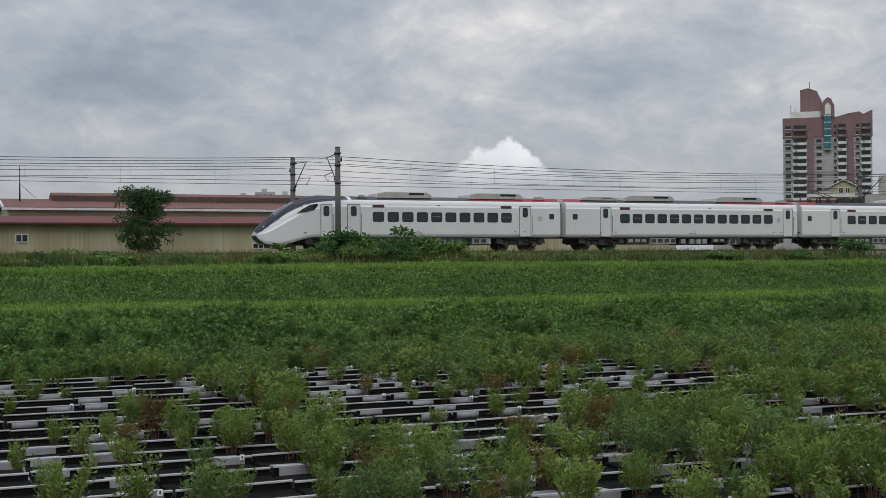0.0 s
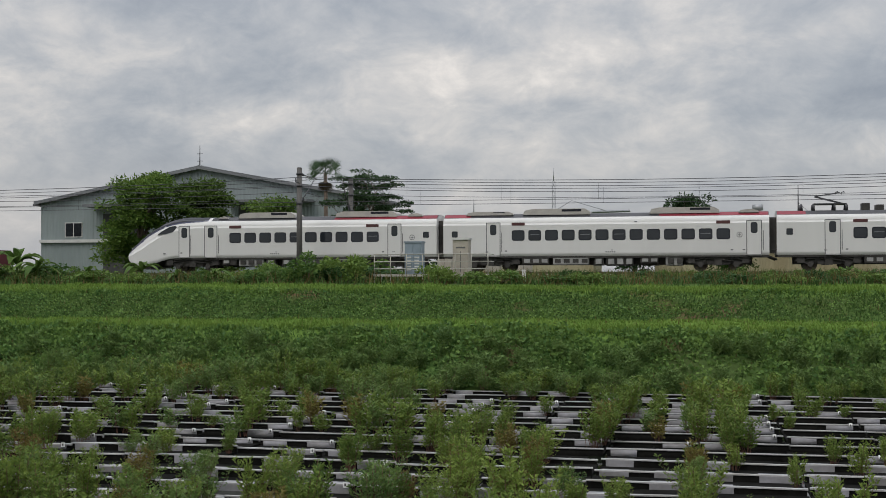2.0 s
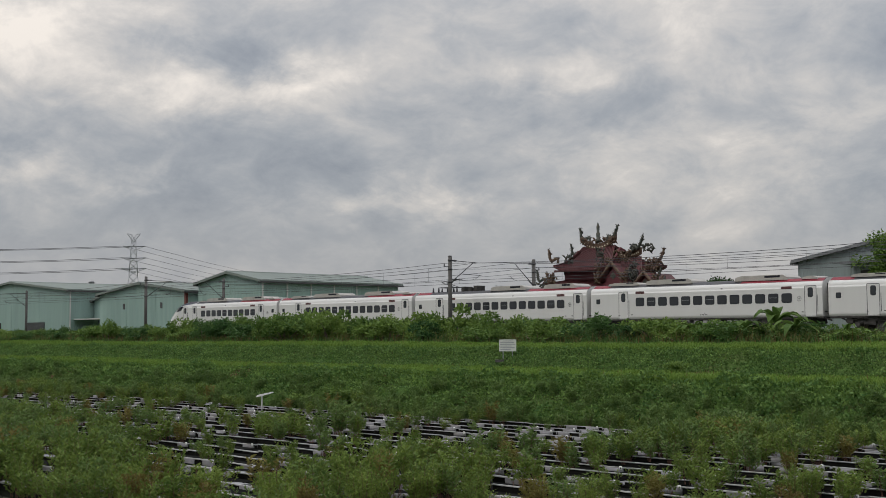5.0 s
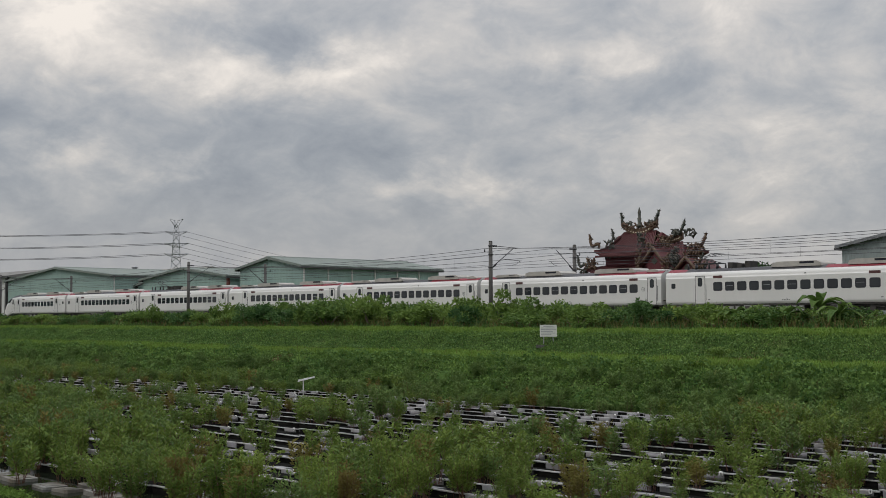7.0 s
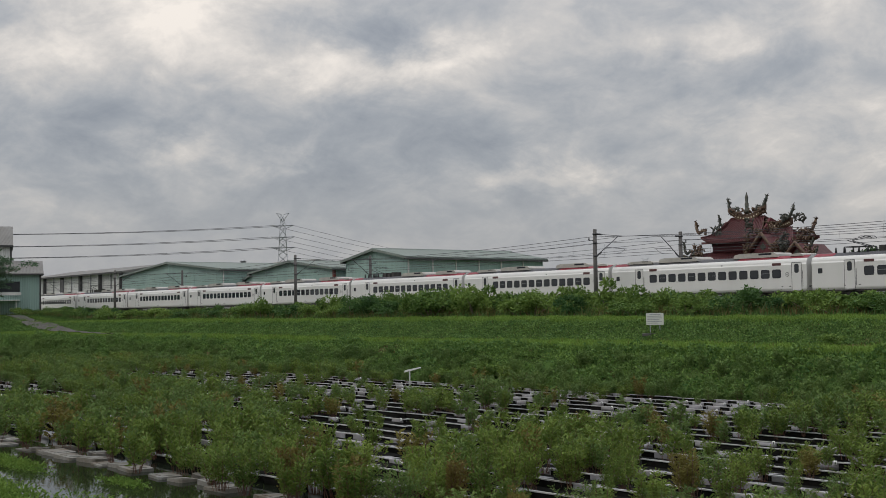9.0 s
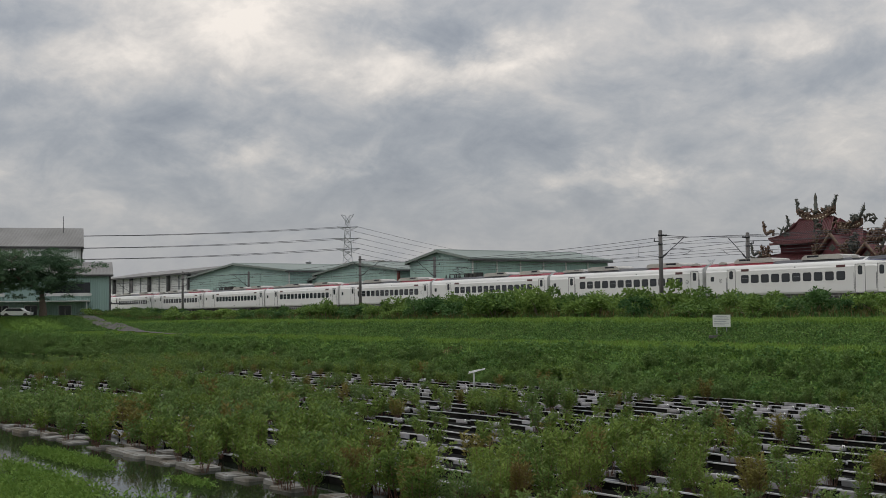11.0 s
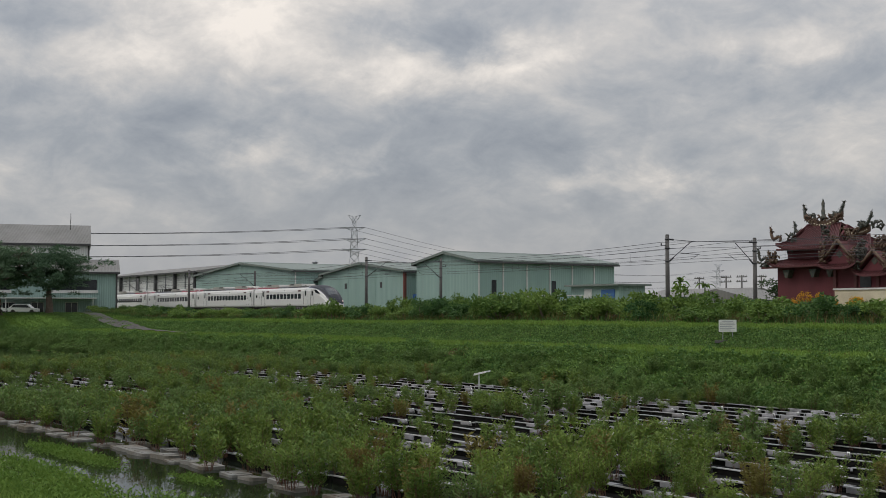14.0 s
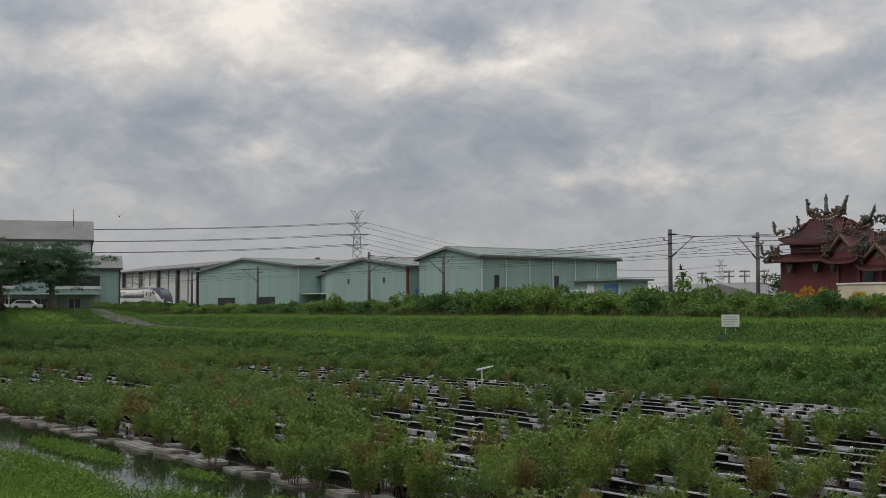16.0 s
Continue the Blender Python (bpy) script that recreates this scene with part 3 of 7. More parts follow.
def car_side(car, side, windows, doors, small, displays, emblem):
    for x in windows:
        bm = B()
        flush(bm, side, x, 2.265, 0.80, 0.66, 0.13)
        w = part("window", bm, M_BLACK, car)
        bm = B()
        flush(bm, side, x, 2.265, 0.68, 0.54, 0.10, 0.010)
        part("pane", bm, M_GLASS, w)
        if int(x * 7) % 3 == 0:
            bm = B()
            flush(bm, side, x, 2.3, 0.60, 0.022, 0.01, 0.014)
            part("blind_edge", bm, M_GALV, w)
    for x, wide in doors:
        bm = B()
        seam_frame(bm, side, x, 2.03, wide + 0.05, 2.1, 0.06, 0.045)
        d = part("door", bm, M_SEAM, car, "white plug door with a narrow window")
        bm = B()
        flush(bm, side, x, 2.03, wide - 0.05, 2.0, 0.05, 0.004)
        part("leaf", bm, M_BODY, d)
        bm = B()
        flush(bm, side, x, 2.62, 0.40, 0.66, 0.13, 0.010)
        part("door_window", bm, M_GLASS, d)
        bm = B()
        flush(bm, side, x + wide * 0.62, 1.85, 0.03, 1.2, 0.012, 0.02)
        part("grab_rail", bm, M_SEAM, d)
        bm = B()
        flush(bm, side, x, 0.985, wide, 0.05, 0.015, 0.03)
        part("step_edge", bm, M_UNDERL, d)
    for x in small:
        bm = B()
        flush(bm, side, x, 2.36, 0.38, 0.38, 0.06)
        w = part("small_window", bm, M_BLACK, car)
        bm = B()
        flush(bm, side, x, 2.36, 0.31, 0.31, 0.04, 0.010)
        part("pane", bm, M_GLASS, w)
    for x in displays:
        bm = B()
        flush(bm, side, x, 2.97, 0.82, 0.19, 0.03)
        part("destination_display", bm, M_DISP, car, "dark red destination display")
    bm = B()
    for k in range(5):
        flush(bm, side, 10.4 + 0.13 * k, 1.22, 0.08, 0.07, 0.02, 0.004)
    flush(bm, side, 10.75, 1.33, 0.1, 0.05, 0.02, 0.004)
    part("number_bars", bm, M_SEAM, car)
    bm = B()
    for a, b in ((4.2, 1.3), (17.9, 1.3), (18.6, 1.3), (3.0, 1.25), (12.2, 3.05)):
        flush(bm, side, a, b, 0.16, 0.07, 0.02, 0.004)
    part("marking", bm, M_SEAM, car)
    bm = B()
    for r0, t in ((0.17, 0.03),):
        seam_frame(bm, side, emblem, 2.2, 2 * r0, 2 * r0, r0 * 0.98, t)
    flush(bm, side, emblem, 2.2, 0.03, 0.26, 0.01, 0.004)
    flush(bm, side, emblem, 2.2, 0.2, 0.03, 0.01, 0.004)
    part("emblem", bm, M_SEAM, car, "round grey emblem drawn as a plain ring")


def bogie(car, x):
    bm = B()
    for s in (-1, 1):
        prism(bm, [(x - 1.75, 0.5), (x - 1.2, 0.42), (x + 1.2, 0.42), (x + 1.75, 0.5), (x + 1.7, 0.66), (x + 0.5, 0.72), (x - 0.5, 0.72), (x - 1.7, 0.66)], 1, s * 1.02 - 0.08, s * 1.02 + 0.08)
        box(bm, x - 0.35, x + 0.35, s * 1.05 - 0.15, s * 1.05 + 0.15, 0.70, 0.95)
        for e in (-1.05, 1.05):
            disc(bm, (x + e, s * 1.12, 0.43), 0.17, 1, 0.18, 12)
            tube(bm, [(x + e * 0.72, s * 1.08, 0.45), (x + e * 0.72, s * 1.08, 0.86)], 0.09, 8)
        tube(bm, [(x - 0.5, s * 1.2, 0.8), (x + 0.9, s * 1.22, 0.62)], 0.045, 6)
        for e in (-1.6, 0.0, 1.6):
            box(bm, x + e - 0.22, x + e + 0.22, s * 1.0, s * 1.24, 0.5 if e else 0.38, 0.88)
        tube(bm, [(x - 1.9, s * 1.15, 0.62), (x - 1.0, s * 1.2, 0.78), (x + 1.1, s * 1.2, 0.78), (x + 1.9, s * 1.15, 0.6)], 0.05, 5)
    box(bm, x - 0.2, x + 0.2, -1, 1, 0.5, 0.7)
    b = part("bogie", bm, M_UNDER, car, "dark steel bogie frame")
    for e in (-1.05, 1.05):
        bm = B()
        for s in (-1, 1):
            disc(bm, (x + e, s * 0.56, 0.43), 0.43, 1, 0.13, 22)
            disc(bm, (x + e, s * 0.66, 0.43), 0.2, 1, 0.1, 14)
        tube(bm, [(x + e, -0.6, 0.43), (x + e, 0.6, 0.43)], 0.08, 8)
        part("wheelset", bm, M_WHEEL, b)


def underfloor(car, a, b, seed):
    rng = random.Random(seed)
    x = a
    while x < b - 0.5:
        w = min(rng.uniform(0.7, 2.4), b - x)
        for s in (-1, 1):
            bm = B()
            d = rng.uniform(0.34, 0.52)
            box(bm, x, x + w - 0.12, s * 0.55, s * rng.uniform(1.22, 1.34), d, 0.95)
            light = rng.random() < 0.5
            for k in range(int(w / 0.55)):
                box(bm, x + 0.12 + k * 0.55, x + 0.48 + k * 0.55, s * 1.2, s * 1.36, d + 0.1, 0.80, 1)
            part("equipment_box", bm, [M_UNDERL if light else M_UNDER, M_UNDER if light else M_UNDERL], car)
        x += w + rng.uniform(0, 0.35)


def roof_gear(car, spans):
    for a, b, h in spans:
        bm = B()
        for p0, p1 in ((a, b),):
            prism(bm, [(p0, 3.55), (p0 + 0.12, 3.55 + h * 0.8), (p0 + 0.6, 3.58 + h), (p1 - 0.35, 3.58 + h), (p1 - 0.05, 3.55 + h * 0.6), (p1, 3.55)], 1, -1.02, 1.02)
        u = part("roof_unit", bm, M_AC, car, "grey roof air-conditioning unit")
        if b - a > 2:
            for s in (-1, 1):
                bm = B()
                box(bm, a + (b - a) * 0.58, b - 0.55, s * 1.0, s * 1.028, 3.62 + h * 0.35, 3.54 + h)
                part("grille", bm, M_BLACK, u)


def pantograph(car, x):
    bm = B()
    for px in (x - 1.7, x - 1.0, x + 0.2, x + 0.9):
        for s in (-0.55, 0.55):
            tube(bm, [(px, s, 3.62), (px, s, 4.02)], [0.09, 0.05], 8)
    box(bm, x - 1.0, x + 0.9, -0.6, 0.6, 4.0, 4.06)
    p = part("pantograph", bm, M_DARKMETAL, car, "pantograph on roof insulators")
    bm = B()
    for s in (-0.35, 0.35):
        tube(bm, [(x + 0.7, s, 4.06), (x - 0.9, s * 0.8, 4.5)], 0.03, 5)
        tube(bm, [(x - 0.9, s * 0.8, 4.5), (x + 0.55, s * 0.9, 4.72)], 0.022, 5)
    part("arm", bm, M_DARKMETAL, p)
    bm = B()
    for e in (-0.18, 0.18):
        tube(bm, [(x + 0.55 + e, -0.85, 4.66), (x + 0.55 + e, -0.6, 4.76), (x + 0.55 + e, 0.6, 4.76), (x + 0.55 + e, 0.85, 4.66)], 0.025, 5)
    part("collector", bm, M_DARKMETAL, p)
    bm = B()
    for k, (ax, h) in enumerate(((x + 1.8, 0.45), (x + 2.6, 0.35), (x + 3.3, 0.5))):
        box(bm, ax, ax + 0.42, -0.5, 0.5, 3.6, 3.6 + h)
    part("roof_switchgear", bm, M_UNDER, car)


def end_wall(bm, x, sec, slot=0):
    ring = [(x, -y, z) for y, z in sec] + [(x, y, z) for y, z in sec[-2::-1]]
    bm.faces.new([bm.verts.new(p) for p in ring]).material_index = slot


def roof_skin(car, a, b, red):
    for x0, x1, m, name in [(a, b, M_ROOF, "roof")] + [(r0, r1, M_RED, "red_roof_band") for r0, r1 in red]:
        g = 0.012 if m is M_RED else 0.006
        sec = [(y, z) for y, z in MID_SEC if z >= 3.30]
        bm = B()
        if m is M_RED:
            for s in (-1, 1):
                bm = B()
                strip = [(s * (y + g), z + g) for y, z in sec[1:4]]
                va = [bm.verts.new((x0, *p)) for p in strip]
                vb = [bm.verts.new((x1, *p)) for p in strip]
                for k in range(2):
                    bm.faces.new((va[k], va[k + 1], vb[k + 1], vb[k]))
                part(name, bm, m, car)
            continue
        else:
            sec = [(y, z) for y, z in MID_SEC if z >= 3.34]
            pts = [(-(y + g), z + g) for y, z in sec] + [(y + g, z + g) for y, z in sec[-2::-1]]
            va = [bm.verts.new((x0, *p)) for p in pts]
            vb = [bm.verts.new((x1, *p)) for p in pts]
            for k in range(len(pts) - 1):
                bm.faces.new((va[k], va[k + 1], vb[k + 1], vb[k]))
        part(name, bm, m, car)


def mid_car():
    car = thing("train_car", "white passenger train car with dark windows and red roof band", "train car", group="cars of the train")
    bm = B()
    loft(bm, [(0.22, MID_SEC), (10.0, MID_SEC), (CAR_L - 0.22, MID_SEC)])
    end_wall(bm, 0.22, MID_SEC)
    end_wall(bm, CAR_L - 0.22, MID_SEC)
    part("body", bm, M_BODY, car)
    bm = B()
    box(bm, 0.25, CAR_L - 0.25, -1.34, 1.34, 0.86, 0.985)
    part("underframe", bm, M_UNDER, car)
    bm = B()
    box(bm, CAR_L - 0.24, CAR_L + 0.24, -0.75, 0.75, 1.1, 3.25)
    for s in (-1.15, 1.15):
        tube(bm, [(CAR_L - 0.24, s, 1.3), (CAR_L + 0.24, s, 1.3)], 0.05, 5)
        tube(bm, [(CAR_L - 0.24, s, 0.9), (CAR_L + 0.24, s * 0.9, 0.7)], 0.06, 5)
    part("gangway", bm, M_UNDER, car, "dark rubber gangway bellows")
    roof_skin(car, 0.22, CAR_L - 0.22, ((0.25, 1.9), (13.6, CAR_L - 0.25)))
    for s in (-1, 1):
        car_side(car, s, [4.97 + 1.036 * k for k in range(13)], [(3.4, 0.86), (19.2, 0.86)], [0.95], [4.97, 17.4], 18.35)
    bogie(car, 3.2)
    bogie(car, 17.1)
    bm = B()
    box(bm, 1.2, CAR_L - 1.2, -0.5, 0.5, 0.42, 0.9)
    part("centre_sill", bm, M_UNDER, car)
    underfloor(car, 5.2, 15.1, 5)
    return car


def head_car():
    car = thing("train_head_car", "white streamlined head car with a dark windscreen and sloped nose", "train car", group="cars of the train")
    st = nose_stations()
    bm = B()
    loft(bm, st + [(12.0, MID_SEC), (HEAD_L - 0.22, MID_SEC)])
    end_wall(bm, HEAD_L - 0.22, MID_SEC)
    end_wall(bm, 0.0, st[0][1])
    part("body", bm, M_BODY, car)
    # finer copy of the nose for the black visor
    fine = []
    for (xa, ha), (xb, hb) in zip(st, st[1:]):
        for k in range(4):
            s = k / 4
            dense = []
            pa = [(ya + (yb - ya) * s, za + (zb - za) * s) for (ya, za), (yb, zb) in zip(ha, hb)]
            for (y0, z0), (y1, z1) in zip(pa, pa[1:]):
                for j in range(3):
                    dense.append((y0 + (y1 - y0) * j / 3, z0 + (z1 - z0) * j / 3))
            dense.append(pa[-1])
            fine.append((xa + (xb - xa) * s, dense))

    def edge(x):
        return lerp_table([(0, 1.20), (0.3, 1.38), (1.0, 1.90), (2.0, 2.60), (3.0, 3.06), (4.0, 3.28), (5.4, 3.38), (6.2, 3.44)], x)
    for name, m, lo, hi, g in (("visor", M_BLACK, 0.03, 9, 0.014), ("blue_trim", M_VIOLET, -0.05, 0.06, 0.009)):
        bm = B()
        loft(bm, fine, lambda x, y, z: edge(x) + lo < z < edge(x) + hi and x > 0.02, g)
        part(name, bm, m, car, "glossy black windscreen visor" if name == "visor" else "blue trim line")
    bm = B()
    loft(bm, fine, lambda x, y, z: 1.15 < x < 2.5 and y < 0.75 and z > edge(x) + 0.15, 0.028)
    part("windscreen", bm, M_GLASS, car)
    for s in (-1, 1):
        bm = B()
        pts = [(2.5, 2.52), (3.1, 2.56), (3.6, 2.68), (3.85, 2.98), (3.8, 3.10), (3.35, 3.02), (2.9, 2.78)]
        prism(bm, pts, 1, s * 1.36, s * 1.452)
        part("cab_side_window", bm, M_GLASS, car)
        bm = B()
        disc(bm, (0.55, s * 0.78, 1.58), 0.07, 0, 0.35, 14)
        part("end_light", bm, M_TRIM_LENS, car, "small round end lamp")
        car_side(car, s, [7.95 + 1.03 * k for k in range(10)], [(4.4, 0.74), (6.25, 0.86), (18.65, 0.86)], [20.7], [7.95, 17.2], 19.8)
    bm = B()
    box(bm, 3.6, HEAD_L - 0.25, -1.34, 1.34, 0.86, 0.985)
    part("underframe", bm, M_UNDER, car)
    bm = B()
    prism(bm, [(0.9, 0.28), (1.6, 0.22), (2.4, 0.36), (2.4, 0.8), (0.9, 0.8)], 1, -0.95, 0.95)
    part("snow_plough", bm, M_UNDER, car)
    roof_skin(car, 6.2, HEAD_L - 0.22, ((14.6, HEAD_L - 0.25),))
    roof_gear(car, ((8.0, 11.9, 0.34), (14.6, 18.7, 0.34), (19.4, 20.4, 0.18), (6.6, 7.3, 0.12)))
    bm = B()
    box(bm, 2.6, HEAD_L - 1.2, -0.5, 0.5, 0.42, 0.9)
    part("centre_sill", bm, M_UNDER, car)
    bogie(car, 4.9)
    bogie(car, 18.4)
    underfloor(car, 7.0, 16.2, 8)
    return car


def gangway_end(car):
    bm = B()
    box(bm, HEAD_L - 0.24, HEAD_L + 0.24, -0.75, 0.75, 1.1, 3.25)
    part("gangway", bm, M_UNDER, car, "dark rubber gangway bellows")


def build_train():
    """Twelve cars; returns (car, distance of its origin behind the nose, turned round or not)."""
    cars = []
    head = head_car()
    tail = copy_thing(head, Matrix())
    tagged(tail, "white streamlined rear car with lit tail lamps and a dark windscreen")
    for o in tail.children:
        if o.name.startswith("end_light"):
            o.data = o.data.copy()
            o.data.materials[0] = M_LAMP
    gangway_end(head)
    cars.append((head, 0.0, 0))
    plain = mid_car()
    power = copy_thing(plain, Matrix())
    roof_gear(plain, ((1.6, 4.6, 0.2), (5.2, 9.4, 0.34), (13.0, 17.2, 0.34), (18.3, 19.5, 0.18)))
    pantograph(power, 3.4)
    roof_gear(power, ((9.2, 13.2, 0.34), (15.2, 18.6, 0.34)))
    tagged(power, "white passenger train car with a pantograph on its roof")
    free_plain, free_power = [plain], [power]
    for k in range(1, 11):
        pool = free_power if k in (2, 6, 9) else free_plain
        src = power if k in (2, 6, 9) else plain
        c = pool.pop() if pool else copy_thing(src, Matrix())
        cars.append((c, HEAD_L + (k - 1) * CAR_L, 0))
    cars.append((tail, HEAD_L * 2 + 10 * CAR_L, 1))
    return cars


TRAIN = build_train()

# ---- floating rafts and the plants on them ----
M_PANEL = mat("raft_grey", (0.27, 0.27, 0.29), 0.6, vary=0.28, scale=1.2, bump=0.2, second=(0.17, 0.165, 0.16), fine=7, spec=0.15)
M_LIP = mat("raft_lip", (0.35, 0.35, 0.36), 0.55, vary=0.22, scale=2.0, second=(0.30, 0.29, 0.27), spec=0.2)
M_GAP = mat("raft_gap_black", (0.012, 0.012, 0.011), 0.9, vary=0.4, scale=3, spec=0.02)
M_SLAB = mat("raft_slab", (0.19, 0.19, 0.18), 0.75, vary=0.3, scale=1.3, bump=0.3, second=(0.12, 0.10, 0.075), spec=0.1)
M_TAG = mat("raft_tag", (0.75, 0.75, 0.74), 0.5, vary=0.1)
M_TAGDOT = mat("raft_tag_dot", (0.05, 0.05, 0.05), 0.6, vary=0.1)
PITCH_X, PITCH_Y, RAFT_X0, RAFT_Y0 = 2.1, 1.5, -101.0, 13.9
RAFT_NX, RAFT_NY = 70, 20


# spots where the rafts lie open: centre x, y and half widths
OPEN_EAST = [(4.5, 35.2, 1.4, 6.6), (6.4, 30.7, 1.2, 4.5), (11.3, 32.9, 2.4, 7.9), (11.8, 27.4, 2.0, 3.3), (19.5, 35.4, 1.8, 4.3), (20.2, 31.6, 2.4, 5.0), (3.8, 24.2, 1.9, 3.5), (2.3, 30.7, 0.9, 5.9),
             (19.7, 23.2, 1.9, 4.0), (-6.6, 37.1, 3.6, 4.8), (-3.7, 31.6, 0.8, 5.0), (-2.1, 24.6, 0.8, 3.6), (-1.1, 27.9, 1.0, 8.6), (0.8, 23.2, 0.8, 3.5), (2.8, 27.9, 1.4, 7.7), (6.1, 34.3, 2.1, 5.2),
             (5.4, 21.9, 1.2, 2.8), (-5.6, 24.2, 1.0, 3.2), (-11.5, 23.6, 0.9, 2.1), (-10.2, 28.4, 1.4, 3.5), (-13.2, 28.8, 1.2, 6.7), (-13.8, 36.6, 3.1, 4.8), (-9.1, 26.0, 1.5, 5.8), (17.4, 28.5, 2.4, 3.6), (11.0, 26.0, 1.8, 2.6)]
OPEN_WEST = [(-17.9, 32.6, 1.9, 4.1), (-16.9, 30.7, 1.9, 3.6), (-33.8, 33.8, 5.1, 6.6), (-21.6, 27.4, 1.5, 4.9), (-15.5, 20.5, 1.5, 3.9), (-45.1, 28.8, 4.3, 4.0), (-38.5, 25.1, 3.3, 4.0), (-33.4, 21.9, 3.8, 3.0),
             (-30.5, 24.6, 2.3, 3.1), (-54.4, 34.8, 9.2, 6.5), (-70.6, 35.6, 9.2, 6.0), (-43.2, 36.6, 4.1, 5.3), (-37.1, 38.5, 3.1, 4.8), (-29.1, 36.1, 3.0, 4.8), (-20.7, 25.6, 1.5, 4.4), (-16.9, 23.7, 1.3, 3.5),
             (-67.1, 18.1, 7.7, 2.5), (-76.9, 23.1, 7.7, 2.9), (-60.1, 21.4, 6.8, 2.9), (-30.0, 20.5, 3.2, 2.2), (-36.0, 24.0, 3.5, 2.5), (-43.0, 28.5, 4.0, 3.0), (-25.5, 17.6, 2.6, 1.6), (-32.5, 20.0, 2.5, 2.0)]


def patch(x, y):
    """0 to 1: how overgrown the rafts are at a spot."""
    n = noise.noise(Vector((x * 0.16, y * 0.085, 3.1))) + 0.75 * noise.noise(Vector((x * 0.55, y * 0.26, 7.7)))
    d = 0.84 + 0.45 * n
    gap = 0.0
    for cx, cy, rx, ry in OPEN_EAST + OPEN_WEST:
        q = ((x - cx) / rx) ** 2 + ((y - cy) / ry) ** 2
        if q < 6:
            gap = max(gap, math.exp(-0.8 * q * q))
    d -= 0.68 * gap
    if y > 41.5:
        d += 0.1
    return max(0.1, min(1.0, d))


def raft_module(plates, tag):
    bm = B()
    box(bm, 0.02, 2.08, 0.0, 0.08, 0.15, 0.182, 1)
    # near-black floor and skirt, added so the gaps between the lips stay dark
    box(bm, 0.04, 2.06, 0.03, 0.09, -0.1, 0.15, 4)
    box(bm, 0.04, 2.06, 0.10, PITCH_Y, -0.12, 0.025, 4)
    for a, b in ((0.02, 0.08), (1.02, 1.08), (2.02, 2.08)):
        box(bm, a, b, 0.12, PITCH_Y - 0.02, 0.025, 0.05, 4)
    for side in plates:
        a, b = ((0.12, 0.72), (1.24, 1.93))[side]
        box(bm, a, b, -0.01, 0.025, -0.02, 0.15, 0)
        box(bm, a, b, 0.1, 0.75, 0.05, 0.09, 0)
    if tag:
        box(bm, 1.82, 1.91, -0.03, -0.015, 0.11, 0.22, 2)
        box(bm, 1.85, 1.88, -0.035, -0.03, 0.14, 0.19, 3)
    return finish(bm, "float_panel", [M_PANEL, M_LIP, M_TAG, M_TAGDOT, M_GAP])


